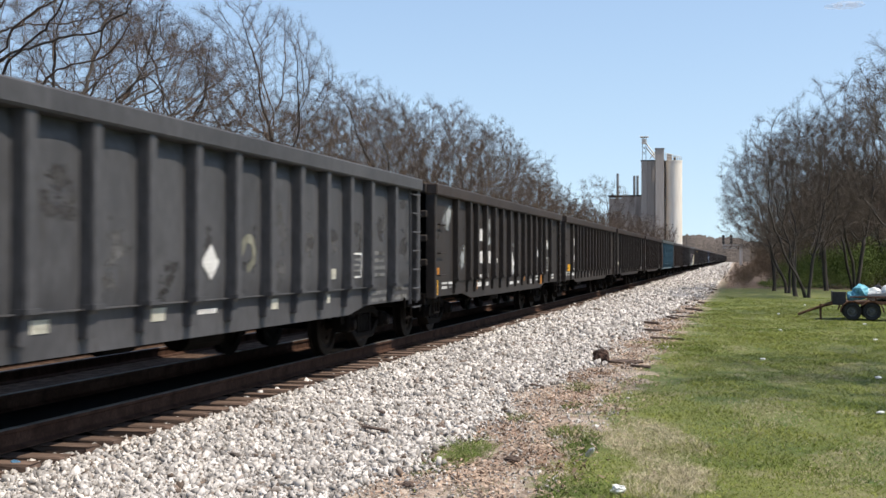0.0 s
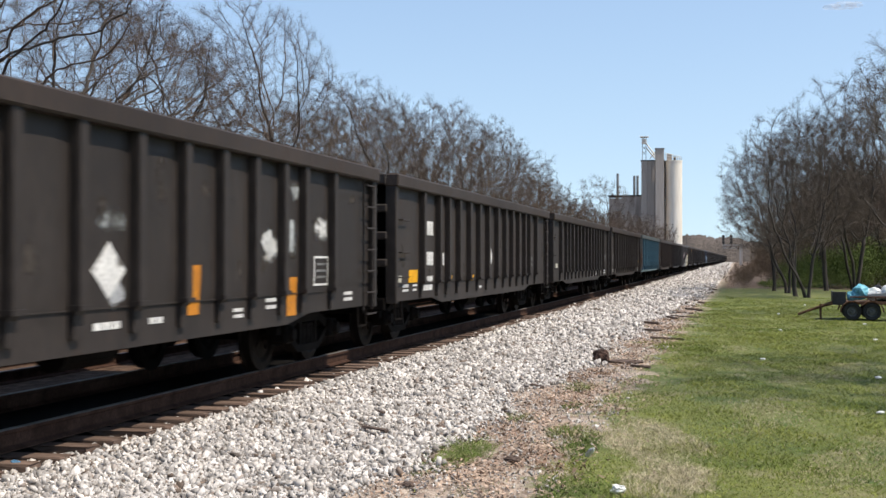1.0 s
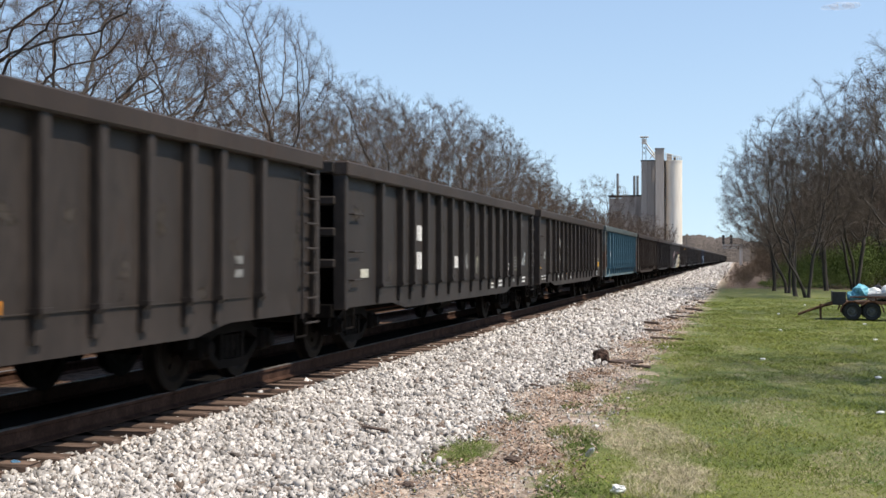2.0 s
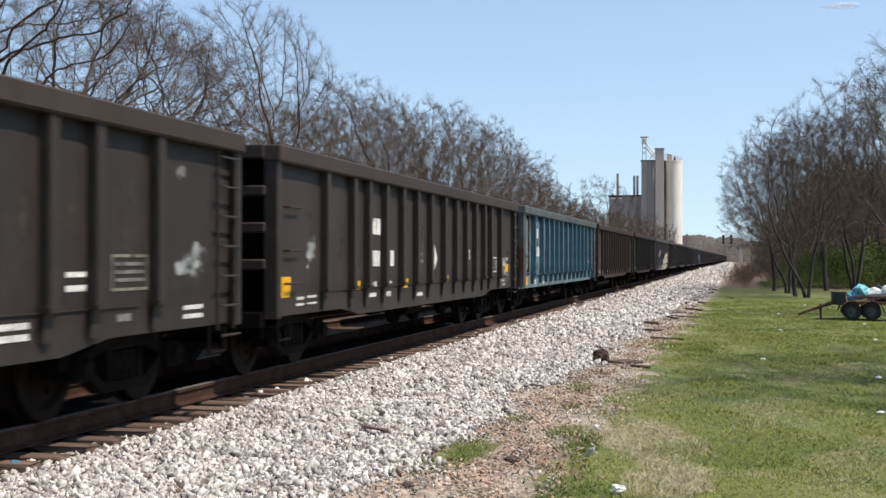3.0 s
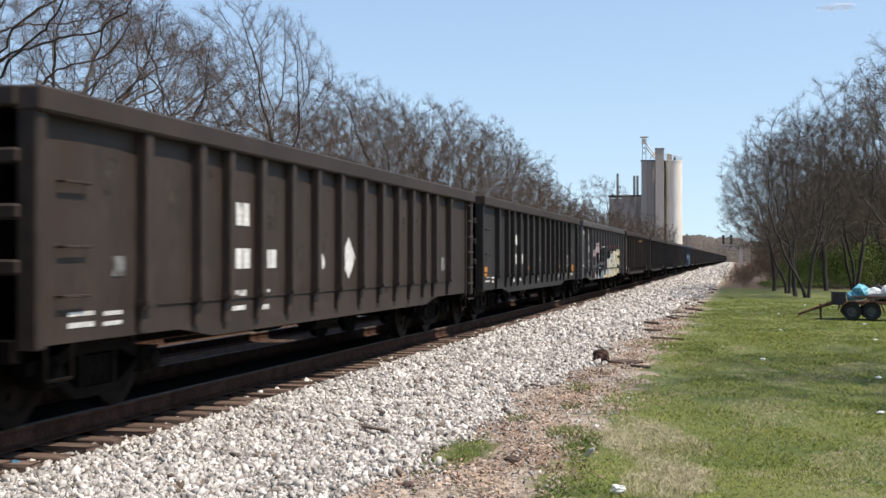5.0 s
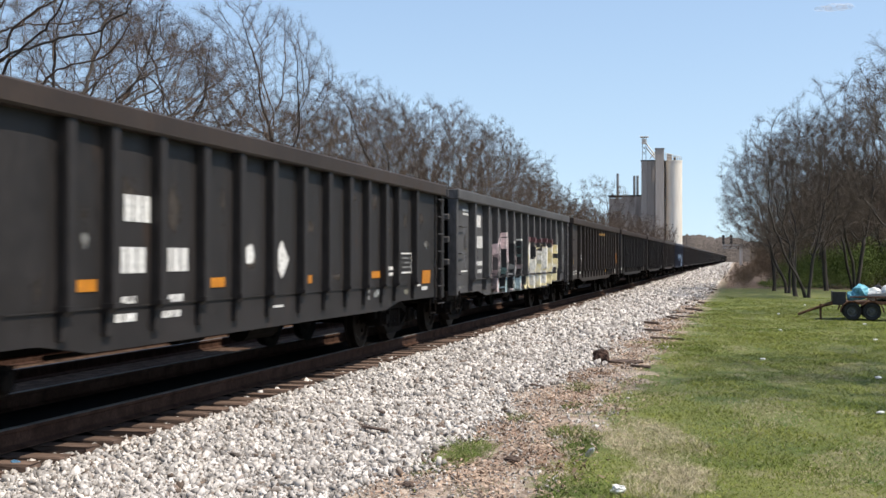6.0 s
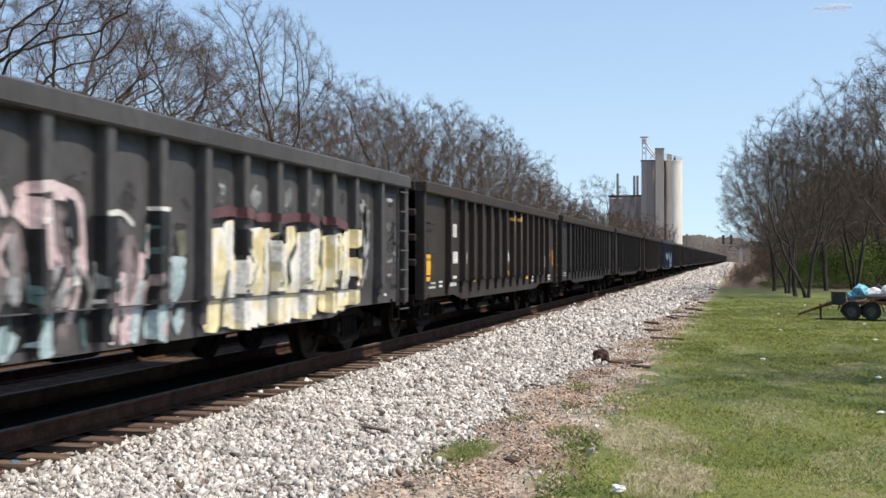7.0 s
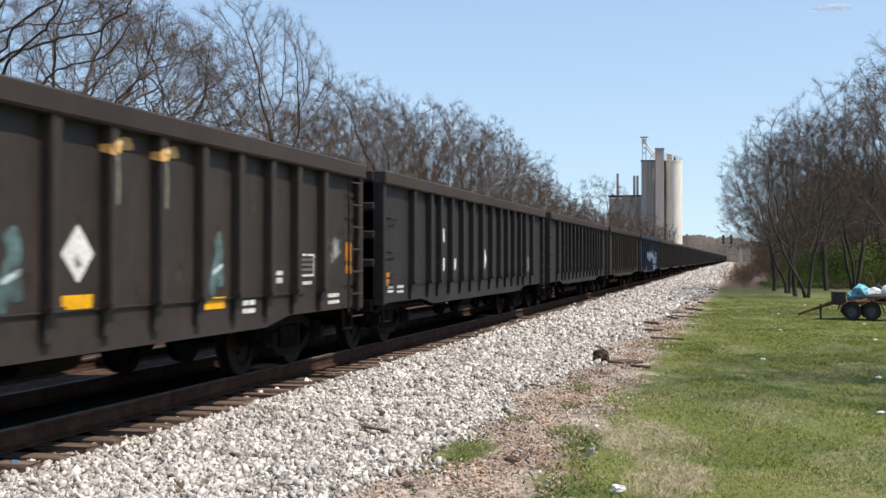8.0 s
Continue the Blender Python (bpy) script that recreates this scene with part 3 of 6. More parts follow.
def car_meshes(colour, style):
    """Meshes of a car's parts in one colour, shared by all cars that wear it."""
    key = (colour, style)
    if key in CAR_MESH:
        return CAR_MESH[key]
    paint = M[colour]
    b = HALF[style]
    d = {}
    d["side_sheet"] = mesh_of("side_sheet", side_sheet(style), paint)
    d["far_side_sheet"] = mesh_of("far_side_sheet", prism(bmesh.new(), side_outline(style), 0, SIDE - 0.02, SIDE), paint)
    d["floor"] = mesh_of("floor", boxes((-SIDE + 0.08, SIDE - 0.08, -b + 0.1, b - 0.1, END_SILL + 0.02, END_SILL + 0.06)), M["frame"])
    d["top_chord"] = mesh_of("top_chord", boxes((SIDE - 0.11, POST + 0.03, -b - 0.02, b + 0.02, TOP - CHORD, TOP), bevel=0.02), M["blue_chord"] if colour == "blue" else M["rusty"] if colour in ("brown", "black", "charcoal") else paint)
    d["end_chord"] = mesh_of("end_chord", boxes((-SIDE + 0.07, SIDE - 0.07, b - 0.36, b + 0.06, TOP - 0.16, TOP - 0.004), bevel=0.015), paint)
    d["sill_angle"] = mesh_of("sill_angle", boxes((SIDE - 0.06, SIDE + 0.012, -b + 2.2, b - 2.2, END_SILL + 0.250, END_SILL + 0.262)), paint)
    bm = bmesh.new()
    prism(bm, [(SIDE - 0.08, END_SILL + 0.02 - 1.5), (SIDE + 0.036, END_SILL + 0.02 - 1.5), (SIDE + 0.044, END_SILL + 0.214 - 1.5), (POST, END_SILL + 0.286 - 1.5),
               (POST, TOP - 0.14 - 1.5), (SIDE - 0.08, TOP - 0.14 - 1.5)], 1, -0.08, 0.08)
    bmesh.ops.bevel(bm, geom=[e for e in bm.edges if abs(e.verts[0].co.y - e.verts[1].co.y) < 0.01 and e.verts[0].co.x > SIDE], offset=0.012, segments=2, affect="EDGES")
    box(bm, SIDE, POST + 0.02, -0.1, 0.1, END_SILL + 0.257 - 1.5, END_SILL + 0.30 - 1.5)
    d["post"] = mesh_of("post", bm, M["blue_post"] if colour == "blue" else paint)
    d["corner_post"] = mesh_of("corner_post", boxes((SIDE - 0.09, POST - 0.01, b - (0.30 if colour == "blue" else 0.14), b, END_SILL - 0.02, TOP - 0.14), bevel=0.015), M["stained"] if colour == "blue" else paint)
    bm = prism(bmesh.new(), [(b - 0.34, TOP - 0.1), (b - 0.34, 1.25), (b - 0.9, END_SILL + 0.05), (b - 0.86, END_SILL + 0.05), (b - 0.31, 1.25), (b - 0.31, TOP - 0.1)], 0, -SIDE + 0.085, SIDE - 0.085)
    # end sheet and end sill take the near-black iron to darken the recess
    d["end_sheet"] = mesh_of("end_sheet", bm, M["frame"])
    # on the blue car navy stands in for shade on the recessed beams
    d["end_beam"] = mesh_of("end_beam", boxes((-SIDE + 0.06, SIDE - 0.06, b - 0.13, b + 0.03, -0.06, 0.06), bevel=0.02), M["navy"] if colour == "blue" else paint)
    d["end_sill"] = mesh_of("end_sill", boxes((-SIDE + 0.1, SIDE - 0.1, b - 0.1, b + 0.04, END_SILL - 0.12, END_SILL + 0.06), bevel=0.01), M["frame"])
    bm = bmesh.new()
    for y in (-0.21, 0.21):
        box(bm, POST - 0.05, POST - 0.02, y - 0.012, y + 0.012, END_SILL - 0.05, TOP - 0.19)
    trim = M["blue_post"] if colour == "blue" else paint
    d["ladder_rail"] = mesh_of("ladder", bm, trim)
    d["stile"] = mesh_of("ladder", boxes((SIDE - 0.05, SIDE + 0.05, 0.32, 0.42, END_SILL + 0.25, TOP - 0.2), bevel=0.008), M["rusty"])
    d["long_rung"] = mesh_of("rung", rod(bmesh.new(), (POST - 0.03, -0.42, 0), (POST - 0.03, 0.36, 0), 0.014, seg=6), trim)
    d["rung"] = mesh_of("rung", rod(bmesh.new(), (POST + 0.02, -0.24, 0), (POST + 0.02, 0.24, 0), 0.013, seg=6), trim)
    bm = bmesh.new()
    rod(bm, (SIDE + 0.075, -0.22, 0), (SIDE + 0.075, 0.22, 0), 0.013, seg=6)
    for y in (-0.21, 0.21):
        rod(bm, (SIDE - 0.07, y, 0), (SIDE + 0.08, y, 0), 0.013, seg=6)
    d["grab"] = mesh_of("grab_iron", bm, paint)
    bm = bmesh.new()
    rod(bm, (POST - 0.12, 0.2, END_SILL - 0.28), (POST - 0.12, -0.2, END_SILL - 0.28), 0.016, seg=6)
    for y in (-0.2, 0.2):
        rod(bm, (POST - 0.12, y, END_SILL - 0.28), (POST - 0.12, y, END_SILL + 0.05), 0.016, seg=6)
    d["stirrup"] = mesh_of("stirrup_step", bm, M["frame"])
    d["end_rung"] = mesh_of("end_rung", rod(bmesh.new(), (-0.26, 0, 0), (0.26, 0, 0), 0.013, seg=6), paint)
    bm = bmesh.new()
    box(bm, -0.2, 0.2, -b - 0.1, b + 0.1, 0.50, 0.75)
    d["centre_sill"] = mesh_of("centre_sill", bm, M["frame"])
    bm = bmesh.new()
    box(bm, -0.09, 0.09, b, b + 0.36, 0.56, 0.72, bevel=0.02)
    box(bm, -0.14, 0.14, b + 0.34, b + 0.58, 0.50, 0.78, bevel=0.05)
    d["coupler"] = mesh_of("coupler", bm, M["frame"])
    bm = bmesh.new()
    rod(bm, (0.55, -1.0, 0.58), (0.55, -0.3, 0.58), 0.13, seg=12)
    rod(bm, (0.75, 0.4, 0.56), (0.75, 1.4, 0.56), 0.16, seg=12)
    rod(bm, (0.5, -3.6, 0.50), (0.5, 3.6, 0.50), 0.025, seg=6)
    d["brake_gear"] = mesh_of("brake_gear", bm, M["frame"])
    return CAR_MESH.setdefault(key, d)


def truck_meshes():
    d = {}
    bm = bmesh.new()
    for k in (-1, 1):
        prism(bm, [(k * a, b) for a, b in ((0.0, 0.58), (0.0, 0.69), (0.45, 0.69), (0.70, 0.60), (1.18, 0.57), (1.18, 0.46), (0.72, 0.48), (0.42, 0.58))], 0, 0.98, 1.12)
        prism(bm, [(k * a, b) for a, b in ((0.0, 0.20), (0.0, 0.29), (0.38, 0.29), (0.78, 0.50), (0.80, 0.42), (0.42, 0.20))], 0, 0.98, 1.12)
        box(bm, 0.98, 1.12, k * 0.34, k * 0.26, 0.28, 0.62)
        box(bm, 0.94, 1.19, k * 0.76, k * 1.02, 0.34, 0.58, bevel=0.03)
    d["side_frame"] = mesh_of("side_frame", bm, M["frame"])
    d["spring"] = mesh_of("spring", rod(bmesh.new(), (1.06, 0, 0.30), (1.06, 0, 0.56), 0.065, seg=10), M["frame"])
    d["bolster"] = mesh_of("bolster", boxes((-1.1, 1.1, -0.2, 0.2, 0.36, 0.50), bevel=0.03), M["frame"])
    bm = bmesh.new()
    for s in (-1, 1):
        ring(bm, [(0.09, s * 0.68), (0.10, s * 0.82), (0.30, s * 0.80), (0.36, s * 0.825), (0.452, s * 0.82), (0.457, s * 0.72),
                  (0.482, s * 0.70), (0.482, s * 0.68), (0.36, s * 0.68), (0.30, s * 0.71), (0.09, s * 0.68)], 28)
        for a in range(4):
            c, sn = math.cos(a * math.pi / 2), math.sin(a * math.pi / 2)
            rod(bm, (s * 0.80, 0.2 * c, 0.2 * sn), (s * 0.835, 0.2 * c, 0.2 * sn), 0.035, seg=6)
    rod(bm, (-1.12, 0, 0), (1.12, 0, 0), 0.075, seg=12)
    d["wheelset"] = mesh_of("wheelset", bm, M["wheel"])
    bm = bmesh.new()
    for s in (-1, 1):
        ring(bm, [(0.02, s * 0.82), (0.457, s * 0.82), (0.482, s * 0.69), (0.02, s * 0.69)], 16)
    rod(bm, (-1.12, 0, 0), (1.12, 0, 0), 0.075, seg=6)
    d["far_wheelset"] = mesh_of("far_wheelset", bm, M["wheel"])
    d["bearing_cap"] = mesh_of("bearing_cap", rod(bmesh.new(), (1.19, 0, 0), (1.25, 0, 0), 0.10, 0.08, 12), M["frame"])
    return d


TRUCK = truck_meshes()
WHEEL = 0.457     # radius of a wheel
WHEELS = []
CARS = []


def flip(yes):
    return Matrix.Rotation(math.pi, 4, "Z") if yes else Matrix.Identity(4)


def gondola(index, colour, style, label, detail):
    d = car_meshes(colour, style)
    b = HALF[style]
    c = thing("gondola_car", pose(0, FIRST + PITCH_CAR * index, RAIL), label, "railway car", "cars of the train")
    CARS.append(c)
    shared("floor", d["floor"], c, Matrix())
    shared("centre_sill", d["centre_sill"], c, Matrix())
    shared("brake_gear", d["brake_gear"], c, Matrix())
    ribs = rib_positions(style)
    for s in (0, 1):
        r = flip(s)
        for k in ("side_sheet", "top_chord", "sill_angle", "end_sheet", "end_chord", "end_sill", "coupler"):
            shared(k, d["far_side_sheet" if k == "side_sheet" and not detail else k], c, r)
        for y in ribs:
            shared("post", d["post"], c, r @ pose(0, y, 1.5))
        shared("corner_post", d["corner_post"], c, r)
        shared("corner_post", d["corner_post"], c, r @ Matrix.Translation((0, -2 * b + (0.30 if colour == "blue" else 0.14), 0)))
        for z in (1.34, 1.76, 2.18):  # end beams
            shared("end_beam", d["end_beam"], c, r @ pose(0, 0, z))
        if detail:
            la = shared("ladder", d["ladder_rail"], c, r @ pose(0, b - 0.38, 0))
            for i in range(7):
                shared("rung", d["rung"], la, pose(0, 0, 0.63 + i * 0.30))
            shared("stirrup_step", d["stirrup"], c, r @ pose(0, b - 0.4, 0))
            shared("stirrup_step", d["stirrup"], c, r @ pose(0, -b + 0.5, 0))
            for z in (1.07, 1.57, 1.96, 2.36):
                shared("end_rung", d["end_rung"], c, r @ pose(1.1, b + 0.1, z))
            if style == "wide":
                la = shared("ladder", d["stile"], c, r @ pose(0, -b + 0.69, 0))
                for i in range(4):
                    shared("rung", d["long_rung"], la, pose(0, 0, 1.04 + i * 0.485))
            for z in (1.11, 1.5, 2.01) if style != "wide" else ():
                shared("grab_iron", d["grab"], c, r @ pose(0, -b + 0.62, z))
    for y in (-6.25, 6.25):
        t = shared("truck", TRUCK["bolster"], c, pose(0, y, 0))
        for s in (0, 1):
            shared("side_frame", TRUCK["side_frame"], t, flip(s))
            for dy in (-0.16, 0.0, 0.16) if detail else (0.0,):
                shared("spring", TRUCK["spring"], t, flip(s) @ pose(0, dy, 0))
            for dy in (-0.89, 0.89):
                shared("bearing_cap", TRUCK["bearing_cap"], t, flip(s) @ pose(0, dy, WHEEL))
        for dy in (-0.89, 0.89):
            w = shared("wheelset", TRUCK["wheelset" if detail else "far_wheelset"], t, pose(0, dy, WHEEL))
            if detail:
                WHEELS.append((w, dy))
    return c


TRAIN = [("grey", "even", "weathered grey high-sided gondola car with stencilled markings")]
for i in range(1, 62):
    TRAIN.append((random.choice(["charcoal", "black", "charcoal", "brown"] if i > 9 else ["brown", "black"]), "close", "dark brown high-sided steel gondola car on the track"))
TRAIN[6] = ("rusty", *TRAIN[6][1:])
TRAIN[9] = ("brown", "late", TRAIN[9][2])
TRAIN[1] = ("black", *TRAIN[1][1:])
for i in (7, 10, 11):
    TRAIN[i] = ("charcoal", "close", "charcoal high-sided steel gondola car on the track")
TRAIN[5] = ("blue", "wide", "faded blue high-sided gondola car with rust patches")
TRAIN[8] = ("slate", "even", "slate grey gondola car covered with cream and pink graffiti")
TRAIN[13] = ("navy", "close", "dark navy gondola car with pale blue graffiti")
for i, (colour, style, label) in enumerate(TRAIN):
    gondola(i, colour, style, label, i < 12)
gondola(-1, "brown", "close", "dark brown high-sided steel gondola car on the track", True)


# ---------------------------------------------------------------- trees
def skeleton(rng, base, centre, radii, n, stems, tilt, step=0.24, kill=0.42, upward=0.12, shell=0.3, bend=0.2):
    """Points and parents of a tree that grows into an uneven round crown."""
    pos, parent = [], []
    for i in range(stems):
        a = rng.uniform(0, 6.28) + i * 6.28 / stems
        p = np.array([0.14 * math.cos(a) * (stems > 1), 0.14 * math.sin(a) * (stems > 1), -0.15])
        w = np.array([math.cos(a) * tilt, math.sin(a) * tilt, 1.0])
        last = -1
        while p[2] < base:
            pos.append(p)
            parent.append(last)
            last = len(pos) - 1
            w = w + rng.normal(0, 0.07, 3)
            p = p + w / np.linalg.norm(w) * step * 1.3
    u = rng.normal(size=(n * 2, 3))
    u /= np.linalg.norm(u, axis=1, keepdims=True)
    lump = 1 + 0.16 * np.sin(3 * u[:, 0] + rng.uniform(0, 6)) * np.sin(2.6 * u[:, 1] + rng.uniform(0, 6)) + 0.12 * np.sin(5 * u[:, 2] + 4 * u[:, 0])
    att = np.array(centre) + u * np.array(radii) * (lump * rng.uniform(0.02, 1, n * 2) ** shell)[:, None]
    att = att[att[:, 2] > base * 0.9][:n]
    P = np.array(pos)
    d = np.linalg.norm(att[:, None] - P[None], axis=2)
    near, dist = d.argmin(1), d.min(1)
    heading = np.zeros_like(P)
    heading[:, 2] = 1
    kids = {}
    for _ in range(220):
        if len(att) < 8:
            break
        way = att - P[near]
        way /= np.linalg.norm(way, axis=1, keepdims=True) + 1e-9
        total = np.zeros_like(P)
        np.add.at(total, near, way)
        idx = np.array([k for k in np.unique(near) if kids.get(int(k), 0) < 3])
        if not len(idx):
            break
        w = total[idx]
        w /= np.linalg.norm(w, axis=1, keepdims=True) + 1e-9
        w = w + 0.75 * heading[idx] + rng.normal(0, bend, w.shape) + (0, 0, upward)
        w /= np.linalg.norm(w, axis=1, keepdims=True)
        fresh = P[idx] + w * step
        for k in idx:
            kids[int(k)] = kids.get(int(k), 0) + 1
        first = len(P)
        parent += [int(k) for k in idx]
        P = np.concatenate([P, fresh])
        heading = np.concatenate([heading, w])
        dn = np.linalg.norm(att[:, None] - fresh[None], axis=2)
        better = dn.min(1) < dist
        near = np.where(better, first + dn.argmin(1), near)
        dist = np.minimum(dist, dn.min(1))
        keep = dist > kill
        att, near, dist = att[keep], near[keep], dist[keep]
    return P, np.array(parent)


def tree_arrays(rng, height, spread, base=0.28, n=1100, stems=1, tilt=0.2, deep=0.40, kill=0.42, tip=0.0045, fan=3, side=3, long=0.42, fine=0.0060, upward=0.03, shell=0.33, bulk=2.05, bend=0.2, step=0.24):
    """A bare tree: stems, curving limbs, branches, and a haze of fine twigs. Returns stems and crown as vertices and triangles."""
    k = height / 10.0
    centre = (0, 0, height * (1 - deep) - 0.25 * k)
    P, parent = skeleton(rng, height * base, centre, (spread, spread, height * deep), n, stems, tilt, step * k, kill * k, upward, shell, bend)
    m = len(P)
    kids = [[] for _ in range(m)]
    for i in range(m):
        if parent[i] >= 0:
            kids[parent[i]].append(i)
    R = np.zeros(m)
    for i in range(m - 1, -1, -1):
        R[i] = max((tip * k) ** bulk, sum(R[q] ** bulk for q in kids[i])) ** (1 / bulk)
    out = {0: ([], []), 1: ([], [])}
    count = {0: 0, 1: 0}

    def tube(pts, radii, sides, which):
        d = np.gradient(pts, axis=0)
        d /= np.linalg.norm(d, axis=1, keepdims=True) + 1e-9
        u = np.cross(d, np.array([0.31, 0.87, 0.38]))
        u /= np.linalg.norm(u, axis=1, keepdims=True) + 1e-9
        w = np.cross(d, u)
        a = np.arange(sides) * 2 * np.pi / sides
        v = pts[:, None] + radii[:, None, None] * (np.cos(a)[None, :, None] * u[:, None] + np.sin(a)[None, :, None] * w[:, None])
        i = np.arange(len(pts) - 1)[:, None] * sides + np.arange(sides)[None]
        j = np.arange(len(pts) - 1)[:, None] * sides + (np.arange(sides)[None] + 1) % sides
        f = np.concatenate([np.stack([i, j, j + sides], -1).reshape(-1, 3), np.stack([i, j + sides, i + sides], -1).reshape(-1, 3)]) + count[which]
        out[which][0].append(v.reshape(-1, 3))
        out[which][1].append(f)
        count[which] += len(pts) * sides

    starts = [(i, None) for i in range(m) if parent[i] < 0]
    trunk_end = height * base + 0.3 * k
    while starts:
        i, root = starts.pop()
        chain = [i] if root is None else [root, i]
        while kids[i]:
            order = sorted(kids[i], key=lambda q: -R[q])
            starts += [(q, i) for q in order[1:]]
            i = order[0]
            chain.append(i)
        rad = R[chain].copy()
        if root is not None:
            rad[0] = rad[1]
        pts = P[chain]
        if root is None:
            cut = max(2, int((pts[:, 2] < trunk_end).sum()))
            rad[:2] *= (1.35, 1.12)
            tube(pts[:cut], rad[:cut], 8, 0)
            pts, rad = pts[cut - 1:], rad[cut - 1:]
            if len(pts) < 2:
                continue
        if rad[0] < 0.016 * k and len(pts) > 3:
            keep = list(range(0, len(pts) - 1, 2)) + [len(pts) - 1]
            pts, rad = pts[keep], rad[keep]
        rad[-1] *= 0.5
        tube(pts, rad, 6 if rad[0] > 0.05 * k else 4 if rad[0] > 0.02 * k else 3, 0 if rad[0] > 0.028 * k else 1)
    thin = np.nonzero((R < tip * k * 4.2) & (P[:, 2] > height * base))[0]
    thin = np.repeat(thin, fan)
    q = rng.uniform(0, 1, (len(thin), 1))
    mother = P[parent[thin]]
    way = P[thin] - mother
    way /= np.linalg.norm(way, axis=1, keepdims=True) + 1e-9
    start = mother + (P[thin] - mother) * q

    def slivers(p, w, length, width):
        u = np.cross(w, rng.normal(size=w.shape))
        u /= np.linalg.norm(u, axis=1, keepdims=True) + 1e-9
        v = np.stack([p - u * width, p + u * width, p + w * length], 1).reshape(-1, 3)
        out[1][0].append(v)
        out[1][1].append(np.arange(len(v)).reshape(-1, 3) + count[1])
        count[1] += len(v)

    outward = start - np.array(centre)
    outward /= np.linalg.norm(outward, axis=1, keepdims=True) + 1e-9
    w = way * 0.5 + rng.normal(0, 0.6, way.shape) + outward * 0.45 + (0, 0, 0.05)
    w /= np.linalg.norm(w, axis=1, keepdims=True)
    ln = rng.uniform(0.45, 1.1, (len(thin), 1)) * long * k
    slivers(start, w, ln, fine * k)
    for j in range(side):
        t = rng.uniform(0.15, 0.85, (len(thin), 1))
        w2 = w * 0.75 + rng.normal(0, 0.48, w.shape) + (0, 0, 0.1)
        w2 /= np.linalg.norm(w2, axis=1, keepdims=True)
        slivers(start + w * ln * t, w2, ln * rng.uniform(0.35, 0.7, ln.shape) * (1.1 - 0.5 * t), fine * k * 0.75)
    return [(np.concatenate(out[j][0]), np.concatenate(out[j][1])) for j in (0, 1)]


def tree_kind(seed, height, spread, twigs="twig", **kw):
    r = np.random.default_rng(seed)
    (tv, tf), (cv, cf) = tree_arrays(r, height, spread, **kw)
    return mesh_arrays("trunk", tv, tf, M["bark"], True), mesh_arrays("crown", cv, cf, M[twigs])


def tree(kind, x, y, turn, scale, label, group, name="tree", lean=0.0):
    t = thing(name, Matrix.Translation((x, y, float(ground_height(x, y)))) @ Matrix.Rotation(lean, 4, "Y") @ Matrix.Rotation(turn, 4, "Z") @ Matrix.Scale(scale, 4),
              label, "tree" if name == "tree" else "shrub", group)
    shared("trunk", kind[0], t, Matrix())
    shared("crown", kind[1], t, Matrix())
    return t


# crowns of 10 m trees: wide over a high fork, vase-shaped, round, upright in several stems, and coarse ones for the distance
WIDE = [tree_kind(s, 10, 3.7, base=b, deep=0.27, n=1900, kill=0.24, step=0.17, fan=7, side=3, fine=0.0020, long=0.34, bend=0.36, upward=-0.04, stems=q, tilt=0.3, bulk=1.84, shell=0.16) for s, q, b in ((51, 1, 0.56), (52, 2, 0.5), (54, 1, 0.52))]
VASE = tree_kind(53, 10, 2.4, base=0.46, deep=0.30, n=1600, kill=0.24, step=0.17, fan=8, side=3, fine=0.0020, long=0.34, bend=0.26, upward=0.08, bulk=1.86, shell=0.2)
ROUND = [tree_kind(s, 10, w, base=b, deep=d, n=1000, kill=0.29, step=0.2, fan=7, side=3, fine=0.0030, long=0.40, bend=0.20, upward=0.04, stems=q, tilt=0.35, bulk=1.88, shell=0.24)
         for s, w, b, d, q in ((11, 3.1, 0.45, 0.31, 1), (12, 2.8, 0.40, 0.32, 2), (13, 3.3, 0.42, 0.32, 1), (15, 3.0, 0.32, 0.35, 3))]
UPRIGHT = [tree_kind(s, 10, w, twigs="shaded_twig", stems=q, base=b, deep=0.39, tilt=t, n=1100, kill=0.29, step=0.2, fan=9, side=3, fine=0.0026, long=0.40, upward=0.05, bend=0.22, bulk=1.80, shell=0.24)
           for s, w, q, b, t in ((61, 3.6, 2, 0.24, 0.14), (62, 3.6, 3, 0.20, 0.20), (63, 3.6, 1, 0.30, 0.2))]
FAR = [tree_kind(s, 10, w, base=b, deep=d, n=460, kill=0.42, step=0.26, fan=8, side=3, fine=0.0062, long=0.5, stems=q, tip=0.0060, upward=0.04, bend=0.20) for s, w, b, d, q in ((21, 3.0, 0.34, 0.34, 1), (22, 3.3, 0.28, 0.36, 1), (23, 2.8, 0.3, 0.35, 2))]
DARK = [(a, b.copy()) for a, b in FAR]
for a, b in DARK:
    b.materials[0] = M["shaded_twig"]
BRUSH = [tree_kind(s, 4, w, twigs="brush", stems=4, base=0.1, tilt=t, deep=0.42, n=170, kill=0.7, fan=5, side=3, fine=0.009, long=0.8) for s, w, t in ((31, 1.7, 0.5), (32, 2.0, 0.6))]
BARE = "tall bare deciduous tree with fine twigs in early spring"
BACK = "trees behind the train"
SPREADING = "tall bare tree with wide spreading limbs behind the train"
